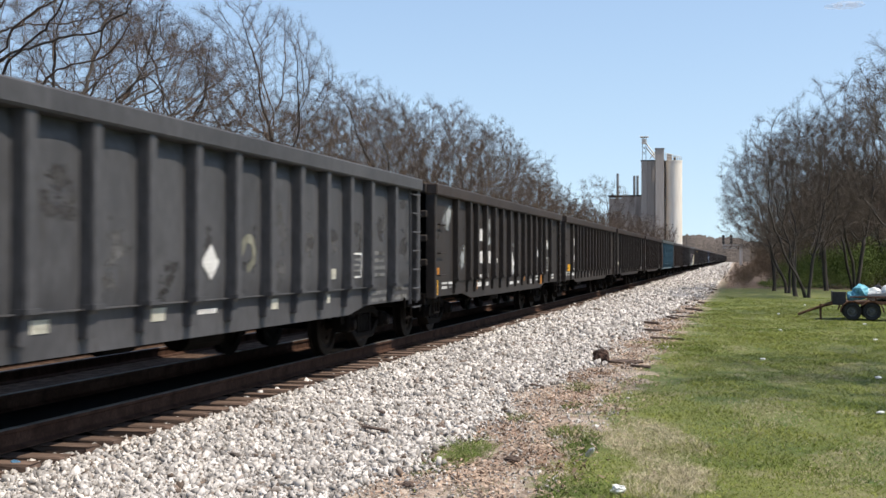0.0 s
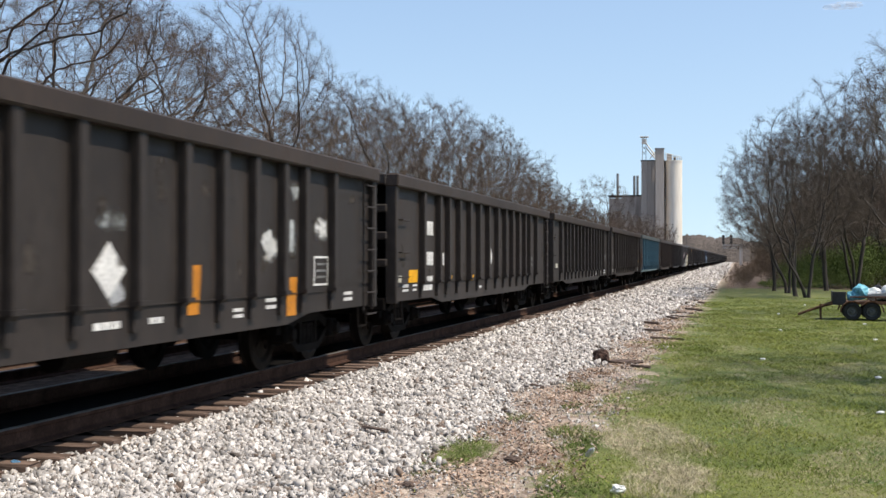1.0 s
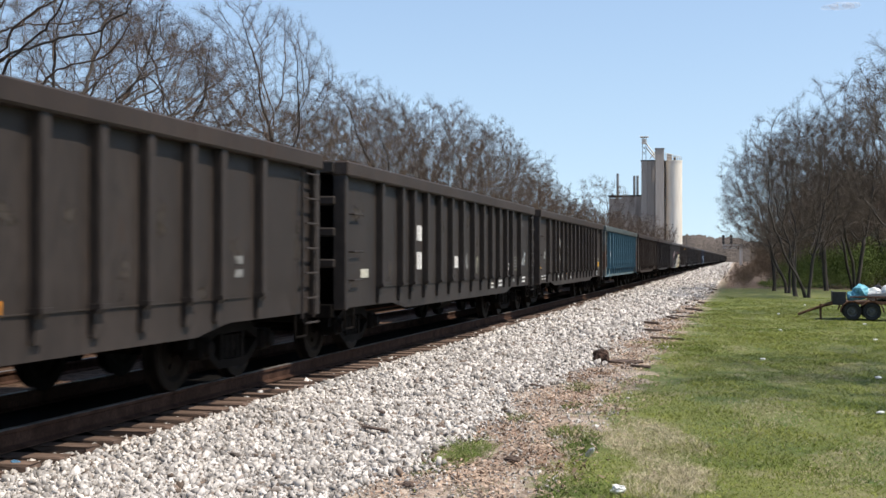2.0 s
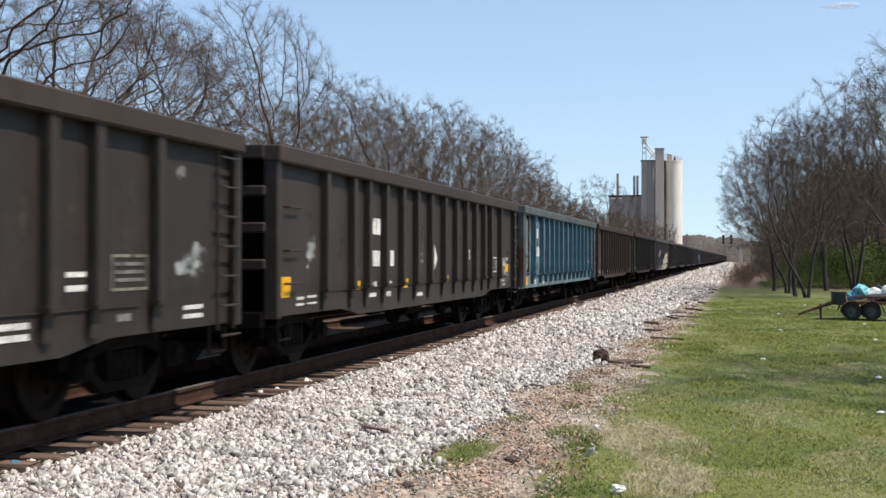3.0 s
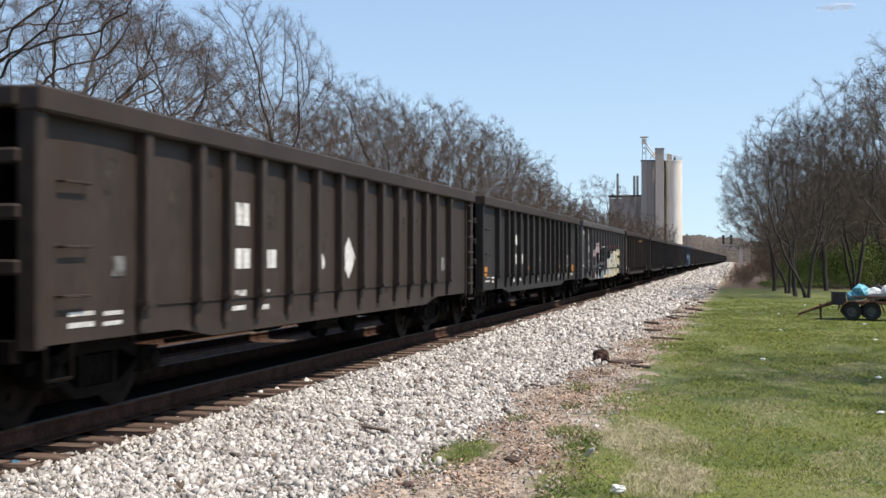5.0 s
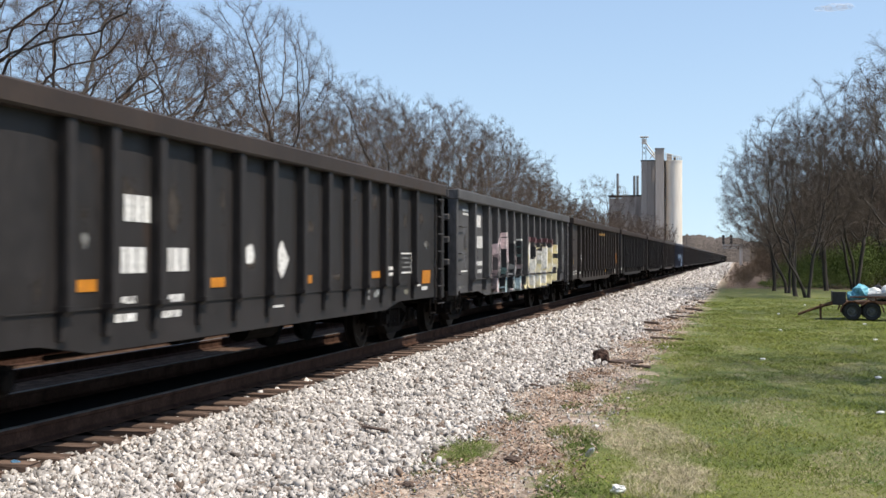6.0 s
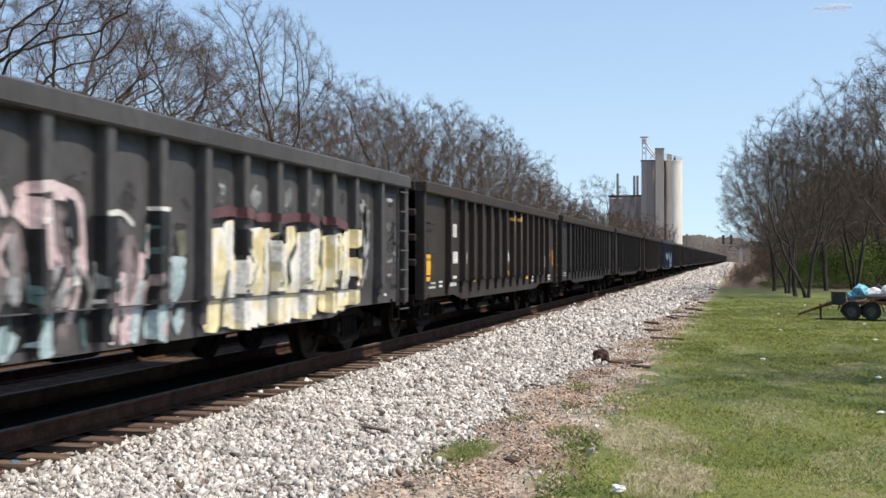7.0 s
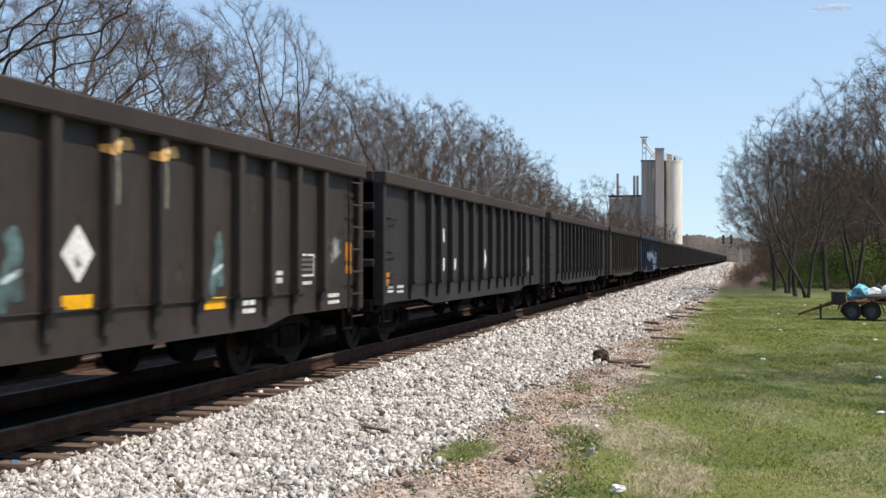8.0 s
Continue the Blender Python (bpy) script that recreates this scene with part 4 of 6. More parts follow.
for k, x, y, turn, s, lean in ((0, -9.6, 22.6, 2.6, 1.12, 0.10), (1, -10.0, 29.6, 1.1, 0.96, 0.0), (2, -11.0, 34.6, 0.2, 1.0, 0.0), (0, -11.6, 38.6, 4.3, 0.98, 0.03)):
    tree(WIDE[k], x, y, turn, s, SPREADING, BACK, lean=lean)
tree(VASE, -11.0, 45.2, 1.1, 1.2, "tall vase-shaped bare tree with ascending limbs behind the train", BACK)
for k, x, y, s, lean in ((1, -11.0, 50.0, 0.82, 0), (0, -11.0, 55.3, 1.0, 0), (3, -14.0, 58.0, 0.86, 0), (2, -11.0, 65.7, 1.0, 0.06), (1, -13.0, 68.3, 1.04, 0), (3, -12.0, 75.5, 1.12, 0.14),
                         (0, -12.0, 83.3, 1.13, 0), (2, -11.0, 87.9, 1.12, 0), (1, -15.0, 80.0, 1.12, 0), (3, -13.0, 104.0, 1.2, 0), (0, -9.5, 95.0, 0.94, 0), (2, -11.0, 107.5, 1.0, 0), (2, -14.5, 52.0, 0.86, 0),
                         (0, -15.0, 63.0, 0.95, 0), (3, -10.0, 60.5, 0.78, 0), (1, -9.5, 71.0, 0.85, 0), (2, -16.0, 74.0, 1.12, 0), (3, -10.0, 80.0, 0.95, 0), (1, -10.0, 101.0, 0.95, 0)):
    tree(ROUND[k], x, y, random.uniform(0, 6.28), s * 1.08, BARE, BACK, lean=lean)
for i, (x, y, s) in enumerate(((-11, 119, 0.97), (-11, 131, 0.92), (-11, 148, 0.88), (-14, 126, 0.92), (-14, 140, 0.86), (-10, 160, 0.84), (-13, 170, 0.86), (-16, 156, 0.84), (-10, 183, 0.86),
                               (-11, 200, 0.95), (-10, 222, 0.9), (-12, 240, 1.0), (-11, 262, 1.15), (-9, 285, 1.0), (-10, 300, 1.0), (-14, 215, 0.95), (-13, 275, 1.05),
                               (-12, 112, 1.02), (-9.5, 124, 0.84), (-12.5, 134, 0.96), (-9.5, 139, 0.8), (-12, 154, 0.92), (-10, 170, 0.86), (-12, 190, 0.98), (-14, 163, 0.95))):
    tree(FAR[i % 3], x, y, random.uniform(0, 6.28), s, BARE, BACK)
tree(ROUND[1], -14.0, 201.8, 0.8, 1.55, "slender pale bare tree beside the plant", BACK)
for i in range(18):  # a second row that closes the gaps
    y = 62 + i * 5.6
    tree(FAR[i % 3], -17 - random.uniform(0, 6), y, random.uniform(0, 6.28), random.uniform(0.86, 1.0), BARE, BACK)
for i in range(34):
    y = 40 + i * 5.4
    tree(BRUSH[i % 2], -7.6 - random.uniform(0, 5), y, random.uniform(0, 6.28), random.uniform(1.0, 1.6) if y > 70 else random.uniform(0.7, 1.1), "tangled brown leafless brush along the siding", "brush along the siding", "shrub")
SIDE_TREE = "dark bare tree standing beside the mown grass"
EDGE = "trees beside the grass"
for k, x, y, turn, s, lean in ((1, 9.6, 57.8, 0.4, 0.86, -0.06), (2, 9.2, 59.6, 5.2, 0.80, -0.08), (0, 9.0, 65.0, 2.0, 0.82, -0.06), (2, 11.2, 70.0, 3.4, 1.0, -0.02), (1, 12.9, 74.0, 1.0, 1.24, -0.05),
                               (0, 14.5, 65.5, 3.0, 1.15, 0.0), (2, 8.5, 70.0, 1.2, 0.78, -0.05), (2, 11.4, 78.0, 5.0, 1.06, 0.0), (1, 15.6, 80.0, 4.0, 1.2, 0.0)):
    tree(UPRIGHT[k], x, y, turn, s, SIDE_TREE, EDGE, lean=lean)
OVERHANG = "bare tree with wide limbs at the side of the lawn"
for k, x, y, turn, s in ((0, 13.4, 42.4, 0.9, 0.95), (1, 12.9, 17.6, 0.9, 0.95), (2, 13.6, 21.5, 2.9, 1.0)):
    tree(WIDE[k], x, y, turn, s, OVERHANG, EDGE)
for i in range(26):
    tree(DARK[i % 3], 12.2 + (i % 7) * 1.4 + random.uniform(0, 1.4), 86 + i * 1.1, random.uniform(0, 6.28), random.uniform(0.84, 1.0), SIDE_TREE, EDGE)
for i in range(14):
    tree(DARK[i % 3], 9.6 + i * 0.3 + random.uniform(0, 6), 112 + i * 12, random.uniform(0, 6.28), random.uniform(0.68, 0.85), SIDE_TREE, EDGE)
for i in range(26):
    tree(BRUSH[i % 2], 8.6 + (i % 9) * 1.05 + random.uniform(0, 1), 80 + random.uniform(0, 16), random.uniform(0, 6.28), random.uniform(0.9, 1.7), "brown leafless brush under the bare trees", "brush under the trees", "shrub")
for i in range(12):
    tree(BRUSH[i % 2], 8.2 + 0.12 * i + random.uniform(0, 0.8), 84 + i * 2.2, random.uniform(0, 6.28), random.uniform(0.55, 0.85), "brown leafless brush under the bare trees", "brush under the trees", "shrub")
for i in range(14):
    tree(BRUSH[i % 2], 9.0 + 0.14 * i + random.uniform(0, 1.0), 128 + i * 11, random.uniform(0, 6.28), random.uniform(0.6, 1.1), "brown brush beside the far end of the line", "brush piles", "shrub")
for i in range(44):
    tree(BRUSH[i % 2], 5.9 + 0.05 * i + random.uniform(0, 1.2), 72 + i * 1.6, random.uniform(0, 6.28), random.uniform(0.16, 0.42), "low reddish brush at the edge of the woods", "brush piles", "shrub")


def green_shrub_kind(seed):
    """Many small leaves in uneven clumps."""
    r = np.random.default_rng(seed)
    n = 5200
    hub = r.normal(0, 1, (26, 3)) * (1.1, 1.1, 0.55) + (0, 0, 1.25)
    c = hub[r.integers(0, 26, n)] + r.normal(0, 0.34, (n, 3))
    c[:, 2] = np.abs(c[:, 2])
    a = r.normal(0, 1, (n, 3))
    a /= np.linalg.norm(a, axis=1, keepdims=True)
    b = np.cross(a, r.normal(0, 1, (n, 3)))
    b /= np.linalg.norm(b, axis=1, keepdims=True)
    s = r.uniform(0.035, 0.08, (n, 1))
    v = np.stack([c - a * s, c + b * s * 0.5, c + a * s, c - b * s * 0.5], 1).reshape(-1, 3)
    return mesh_arrays("leaves", v, np.arange(4 * n).reshape(-1, 4), M["leaf"])


GREEN = [green_shrub_kind(41), green_shrub_kind(42)]
STEMS = tree_kind(43, 2.0, 1.2, stems=5, base=0.45, tilt=0.5, n=60, kill=1.0, fan=1, side=1)
for i, (x, y, k, h) in enumerate(((11.3, 79.0, 0.75, 0.95), (12.2, 80.5, 0.7, 1.0), (10.6, 81.0, 0.6, 0.85), (14.9, 80.0, 0.6, 0.75), (13.6, 78.0, 0.4, 0.4), (9.6, 76.5, 0.34, 0.34), (8.9, 75.5, 0.3, 0.24),
                                  (8.2, 74.6, 0.26, 0.2), (10.6, 75.0, 0.34, 0.3), (12.4, 76.0, 0.36, 0.36), (16.0, 79.0, 0.6, 0.6), (11.9, 83.0, 0.8, 1.15), (13.4, 84.0, 0.7, 0.95),
                                  (12.9, 77.5, 0.75, 1.05), (14.2, 79.0, 0.8, 1.2), (15.6, 80.5, 0.8, 1.1), (17.0, 80.0, 0.7, 0.9), (11.0, 77.2, 0.5, 0.6), (9.9, 79.5, 0.5, 0.6))):
    g = thing("shrub", Matrix.Translation((x, y, 0)) @ Matrix.Rotation(random.uniform(0, 6.28), 4, "Z") @ Matrix.Diagonal((k, k, h, 1)),
              "leafy green shrub at the foot of the trees", "shrub", "green shrubs")
    shared("stems", STEMS[0], g, Matrix())
    shared("leaves", GREEN[i % 2], g, Matrix())


# ---------------------------------------------------------------- grass and litter
def blades(n, rng, xs, ys, tall, mat, name, label, keep):
    x, y = rng.uniform(*xs, n), ys[0] + (ys[1] - ys[0]) * rng.uniform(0, 1, n) ** 1.6
    k = keep(x, y, rng.uniform(0, 1, n))
    x, y = x[k], y[k]
    n = len(x)
    z = ground_height(x, y) - 0.012
    lush = 0.5 + 0.5 * np.sin(x * 3.1 + 1.7 * np.sin(y * 1.1)) * np.sin(y * 1.9 + 1.3 * np.sin(x * 1.7))
    h = tall * rng.uniform(0.4, 1.2, n) * (1 + 0.015 * y) * (0.6 + 1.1 * lush ** 2)
    a = rng.uniform(0, 6.28, n)
    w = (0.0014 if mat == "straw" else 0.0020) * (1 + 0.06 * y)
    lean = rng.normal(0, 1.2, (n, 2)) * h[:, None]
    b = np.stack([x, y, z], -1)
    d = np.stack([np.cos(a) * w, np.sin(a) * w, 0 * a], -1)
    tip = b + np.stack([lean[:, 0], lean[:, 1], h], -1)
    v = np.stack([b - d, b + d, tip], 1).reshape(-1, 3)
    ob = new(name, mesh_arrays(name, v, np.arange(3 * n).reshape(-1, 3), M[mat]))
    return tagged(ob, label, "grass", kind="stuff")


def edge_at(x, y):
    return x - 0.008 * y + 0.38 * np.sin(y * 0.55) + 0.28 * np.sin(y * 1.7 + x * 2.9) + 0.2 * np.sin(x * 4.5 - y * 2.2)


blades(460000, RNG, (4.3, 13), (7, 58), 0.026, "blade", "grass", "short mown green grass on the verge",
       lambda x, y, u: u < np.clip((edge_at(x, y) - 4.95) / 0.5, 0.03, 1) * np.clip((60 - y) / 35, 0, 1) * (0.35 + 0.65 * (np.sin(x * 1.8 + 2 * np.sin(y * 0.4)) * np.sin(y * 0.7 + 1.4 * x) > -0.45)))
blades(70000, RNG, (4.0, 12), (7, 40), 0.022, "straw", "dry_grass", "dry straw-coloured grass among the green",
       lambda x, y, u: u < 0.22 + 0.7 * np.exp(-((edge_at(x, y) - 5.35) / 0.45) ** 2))
for n_, cx, cy, rx, ry, h_ in ((9500, 4.26, 10.95, 0.34, 1.0, 0.075), (1800, 4.16, 10.1, 0.2, 0.35, 0.05), (700, 4.40, 13.3, 0.16, 0.3, 0.06), (3600, 5.42, 9.5, 0.34, 0.55, 0.055), (3000, 5.22, 11.7, 0.2, 0.9, 0.06),
                               (2000, 4.98, 12.6, 0.2, 0.5, 0.06), (1500, 4.6, 16.8, 0.2, 0.6, 0.05), (1400, 4.75, 14.8, 0.18, 0.4, 0.06), (1600, 5.1, 15.2, 0.22, 0.7, 0.05), (700, 4.7, 9.2, 0.3, 0.3, 0.03)):
    blades(n_, RNG, (cx - rx * 1.3, cx + rx * 1.3), (cy - ry * 1.3, cy + ry * 1.3), h_, "weed", "grass_tuft", "bright green grass tuft at the ballast edge",
           lambda x, y, u: ((x - cx) / rx) ** 2 + ((y - cy) / ry) ** 2 + 0.45 * np.sin(x * 17 + 3 * np.sin(y * 4)) * np.sin(y * 9 + x * 5) < 0.15 + 0.9 * u ** 1.5)
blades(90000, RNG, (5.0, 8.6), (8.2, 22), 0.020, "straw", "dry_grass_patch", "matted pale dry grass patches in the verge",
       lambda x, y, u: u < np.clip(1.6 * np.sin(x * 2.6 + 1.1 * np.sin(y * 0.8)) * np.sin(y * 0.75 - 1.1 * x + 1.5) - 0.35, 0, 0.8))
blades(60000, RNG, (5.2, 6.7), (9.8, 14.2), 0.030, "straw", "straw_patch", "long bleached dry grass lying in a patch",
       lambda x, y, u: ((x - 5.85 + 0.22 * (y - 12.0)) / 0.5) ** 2 + ((y - 12.0) / 2.0) ** 2 + 0.35 * np.sin(x * 7 + y * 3) < 0.1 + 0.8 * u ** 2)
blades(34000, RNG, (5.5, 6.9), (8.8, 11.4), 0.034, "straw", "straw_patch", "long bleached dry grass lying in a patch",
       lambda x, y, u: ((x - 6.12) / 0.42) ** 2 + ((y - 10.0) / 1.0) ** 2 + 0.4 * np.sin(x * 9 + y * 4) * np.sin(y * 5 - x * 2) < 0.1 + 0.8 * u ** 2)


def leaf_litter():
    n = 48000
    x = RNG.normal(4.66, 0.36, n)
    y = 7 + 40 * RNG.uniform(0, 1, n) ** 1.7
    patch = np.sin(x * 2.9 + 1.4 * np.sin(y * 0.9)) * np.sin(y * 1.25 + 1.1 * np.sin(x * 1.9)) + 0.5 * np.sin(x * 7.0 + y * 3.3)
    k = RNG.uniform(0, 1, n) < np.clip(0.42 + 0.6 * patch, 0.06, 1)
    x, y = x[k], y[k]
    n = len(x)
    c = np.stack([x, y, ground_height(x, y) + RNG.uniform(0.0, 0.02, n)], -1)
    a = RNG.normal(0, 1, (n, 3)) * (1, 1, 0.35)
    a /= np.linalg.norm(a, axis=1, keepdims=True)
    b = np.cross(a, RNG.normal(0, 0.3, (n, 3)) + (0, 0, 1))
    b /= np.linalg.norm(b, axis=1, keepdims=True)
    s = RNG.uniform(0.009, 0.026, (n, 1)) * (1 + 0.02 * y[:, None])
    v = np.stack([c - a * s, c + b * s * 0.45, c + a * s, c - b * s * 0.45], 1).reshape(-1, 3)
    ob = new("leaf_litter", mesh_arrays("leaf_litter", v, np.arange(4 * n).reshape(-1, 4), M["dead_leaf"]))
    tagged(ob, "brown fallen leaves and chips along the ballast edge", "leaf litter", kind="stuff")


leaf_litter()


def lump(bm, size, rough, seed):
    r = random.Random(seed)
    bmesh.ops.create_icosphere(bm, subdivisions=3, radius=0.5)
    for v in bm.verts:
        v.co = v.co * (1 + rough * r.uniform(-0.35, 0.35) + 1.6 * rough * noise.noise(v.co * 5.5 + Vector((0, seed, 0))) + 0.25 * noise.noise(v.co * 2.2 + Vector((seed, 0, 0))))
        v.co = Vector((v.co.x * size[0], v.co.y * size[1], v.co.z * size[2]))
    return bm


def debris(name, mat, x, y, size, label, category, seed, rough=0.12, turn=0.0, sink=0.4):
    ob = part(name, lump(bmesh.new(), size, rough, seed), M[mat])
    ob.matrix_basis = pose(x, y, float(ground_height(x, y)) + size[2] * sink, 0, 0, turn)
    return tagged(ob, label, category)


debris("wood_stump", "rust_wood", 4.451, 20.936, (0.271, 0.228, 0.257), "dark rotten wood stump beside the ballast", "stump", 3, 0.17)
debris("soil_clod", "board", 4.817, 20.96, (0.643, 0.357, 0.071), "dark clod of soil and bark by the scrap", "soil clod", 4, 0.2)
debris("bark_chunk", "board", 4.78, 10.572, (0.136, 0.071, 0.057), "dark broken chunk of bark on bare soil", "bark", 5, 0.2)
debris("bark_chunk", "board", 4.232, 9.218, (0.093, 0.064, 0.043), "dark broken chunk of bark on bare soil", "bark", 6, 0.2)
debris("bark_chunk", "board", 3.354, 12.859, (0.086, 0.071, 0.043), "dark stone-like chunk on the ballast", "bark", 7, 0.2)
debris("bark_chunk", "board", 3.756, 12.291, (0.107, 0.086, 0.05), "dark stone-like chunk on the ballast", "bark", 8, 0.2)
debris("litter_ball", "white_plastic", 5.774, 9.396, (0.107, 0.086, 0.071), "crumpled white plastic litter on the grass", "litter", 9, 0.22)
debris("litter_scrap", "white_plastic", 5.233, 12.872, (0.071, 0.05, 0.036), "small white litter scrap on the grass", "litter", 10, 0.2)
for i, (u, w) in enumerate(((8.158, 14.725), (7.632, 31.523), (7.851, 40.264), (9.971, 23.634), (9.46, 28.227), (8.582, 19.13), (7.047, 22.367), (9.825, 34.499), (9.313, 16.543), (9.021, 48.326))):
    debris("litter_scrap", "white_plastic", u, w, (0.086, 0.07, 0.036), "small white litter scrap on the grass", "litter", 20 + i, 0.2)


debris("litter_scrap", "blue_rag", 1.102, 9.007, (0.107, 0.093, 0.086), "crumpled blue litter scrap beside the rail", "litter", 40, 0.25)


def bottle(x, y):
    ob = part("bottle", ring(bmesh.new(), [(0.001, 0.0), (0.035, 0.0), (0.038, 0.02), (0.038, 0.14), (0.030, 0.18), (0.014, 0.21), (0.014, 0.24), (0.001, 0.24)], 16, "Z"), M["bottle"])
    ob.matrix_basis = pose(x, y, 0.03, 0, 60, -60) @ Matrix.Scale(0.62, 4)
    tagged(ob, "crushed grey bottle lying in the grass", "bottle")


bottle(5.38, 10.891)


def stick(x, y, z, length, width, turn, name="stick", label="weathered brown stick lying on the ballast"):
    bm = bmesh.new()
    box(bm, -length / 2, length / 2, -width / 2, width / 2, -width * 0.3, width * 0.3, bevel=width * 0.12)
    for v in bm.verts:
        v.co.y += 0.08 * length * math.sin(v.co.x * 3)
        v.co += Vector((0, random.uniform(-1, 1), random.uniform(-1, 1))) * width * 0.15
    ob = part(name, bm, M["board"])
    ob.matrix_basis = pose(x, y, z, 0, 4, turn)
    return tagged(ob, label, "wood")


stick(3.303, 11.552, 0.107, 0.3, 0.046, -28)
stick(3.025, 12.73, 0.121, 0.157, 0.036, -50)
for x, y, ln, turn in ((5.182, 27.232, 0.714, 4), (5.146, 20.211, 0.321, 10), (5.219, 37.376, 0.928, 3), (4.926, 40.363, 0.857, -8), (4.195, 23.916, 0.357, -20), (4.049, 16.624, 0.214, -35)):
    stick(x, y, float(ground_height(x, y)) + 0.02, ln, 0.07, turn, "old_board", "rotten dark board lying beside the ballast")


for i in range(16):  # rotten tie ends and boards thrown out along the shoulder
    y = 30 + i * 3.1
    x = 3.95 + 0.0187 * y + random.uniform(-0.7, 0.5)
    stick(x, y, float(ground_height(x, y)) + 0.05, random.uniform(0.25, 0.8), random.uniform(0.05, 0.11), random.uniform(-80, 80), "old_board", "rotten dark board lying beside the ballast")


# ---------------------------------------------------------------- utility trailer
def trailer():
    t = thing("utility_trailer", pose(9.715, 36.912, 0, 0, 0, -2) @ Matrix.Scale(0.70, 4), "rusty tandem-axle utility trailer loaded with junk on the grass", "trailer")
    part("bed_frame", boxes((-0.82, 4.2, 0.0, 0.10, 0.62, 0.74), (-0.65, 4.2, 1.7, 1.8, 0.62, 0.74), (-0.65, -0.64, 0.1, 1.7, 0.62, 0.74), (4.1, 4.2, 0.1, 1.7, 0.62, 0.74), bevel=0.01), M["rust"], t)
    part("deck", boxes((-0.64, 4.09, 0.11, 1.69, 0.68, 0.73)), M["board"], t)
    part("front_panel", boxes((-0.74, -0.22, -0.02, 0.06, 0.60, 1.12), (-0.74, -0.67, 0.07, 1.7, 0.60, 1.12), bevel=0.015), M["dark_steel"], t, "black sheet-steel front panels")
    for y in (0.02, 1.75):
        part("side_rail", boxes((-0.08, 4.2, y, y + 0.05, 0.88, 0.95), bevel=0.008), M["rust"], t)
        for x in (0.9, 2.0, 3.1, 4.15):
            part("stake", boxes((x - 0.03, x + 0.03, y + 0.005, y + 0.045, 0.74, 0.88)), M["rust"], t)
    bm = bmesh.new()
    rod(bm, (-0.7, 0.15, 0.66), (-1.4, 0.85, 0.42), 0.055, seg=8)
    rod(bm, (-0.7, 1.65, 0.66), (-1.4, 0.95, 0.42), 0.055, seg=8)
    part("tongue", bm, M["rust"], t, "rusty A-frame tongue")
    part("coupler_arm", rod(bmesh.new(), (-1.35, 0.9, 0.44), (-2.05, 0.9, 0.18), 0.05, seg=8), M["rust"], t)
    part("jack", boxes((-1.22, -1.14, 0.56, 0.64, 0.01, 0.62), (-1.28, -1.08, 0.50, 0.70, 0.0, 0.03)), M["rust"], t)
    tyre = mesh_of("tyre", ring(bmesh.new(), [(0.20, -0.09), (0.31, -0.10), (0.35, -0.06), (0.35, 0.06), (0.31, 0.10), (0.20, 0.09), (0.20, -0.09)], 28), M["tyre"])
    hub = mesh_of("rim", ring(bmesh.new(), [(0.001, -0.06), (0.06, -0.07), (0.09, -0.03), (0.16, -0.02), (0.19, -0.08), (0.20, -0.09), (0.20, 0.06), (0.001, 0.06)], 24), M["hub"])
    for x in (0.0, 0.74):
        for y in (-0.12, 1.92):
            w = shared("wheel", tyre, t, pose(x, y, 0.35, 0, 0, 90))
            shared("rim", hub, w, pose(0, 0, 0, 0, 0, 0 if y < 0 else 180))
        part("axle", rod(bmesh.new(), (x, -0.05, 0.35), (x, 1.85, 0.35), 0.04, seg=8), M["dark_steel"], t)
    for y0, y1 in ((-0.26, -0.01), (1.81, 2.06)):
        outer = [(c + 0.46 * math.cos(a), 0.35 + 0.43 * math.sin(a)) for c, lo, hi in ((0.0, 180, 38), (0.74, 142, 0)) for a in (radians(lo + (hi - lo) * q / 7) for q in range(8))]
        outline = outer
        inner = [(0.37 + (a - 0.37) * 0.955, b - 0.03) for a, b in outer[::-1]]
        part("fender", prism(bmesh.new(), outline + inner, 1, y0, y1), M["rust"], t, "rusty sheet-metal fender")
    return t


trailer()
HEAP = Matrix.Translation((9.715, 36.912, 0)) @ Matrix.Rotation(radians(-2), 4, "Z") @ Matrix.Scale(0.70, 4)


def load(name, mat, x, y, z, size, label, category, seed, rough=0.1, ry=0):
    ob = part(name, lump(bmesh.new(), size, rough, seed), M[mat])
    ob.matrix_basis = HEAP @ pose(x, y, z, 0, ry, 0)
    return tagged(ob, label, category)


load("tarp_bundle", "tarp", 0.33, 0.55, 1.10, (0.62, 0.7, 0.60), "crumpled bright blue tarpaulin bundle on the trailer", "tarpaulin", 31, 0.14)
load("tarp_bundle", "tarp", 0.05, 0.50, 0.92, (0.5, 0.5, 0.38), "crumpled bright blue tarpaulin bundle on the trailer", "tarpaulin", 32, 0.14)
load("sack", "white_plastic", 0.85, 0.6, 1.02, (0.8, 0.6, 0.5), "bulging white plastic sack on the trailer", "sack", 33, 0.1)
load("sack", "white_plastic", 1.5, 0.6, 1.08, (0.9, 0.7, 0.6), "bulging white plastic sack on the trailer", "sack", 34, 0.1)
load("scrap_pile", "dark_steel", 1.2, 1.1, 1.0, (1.2, 0.7, 0.7), "dark scrap heaped on the trailer", "scrap", 35, 0.2)


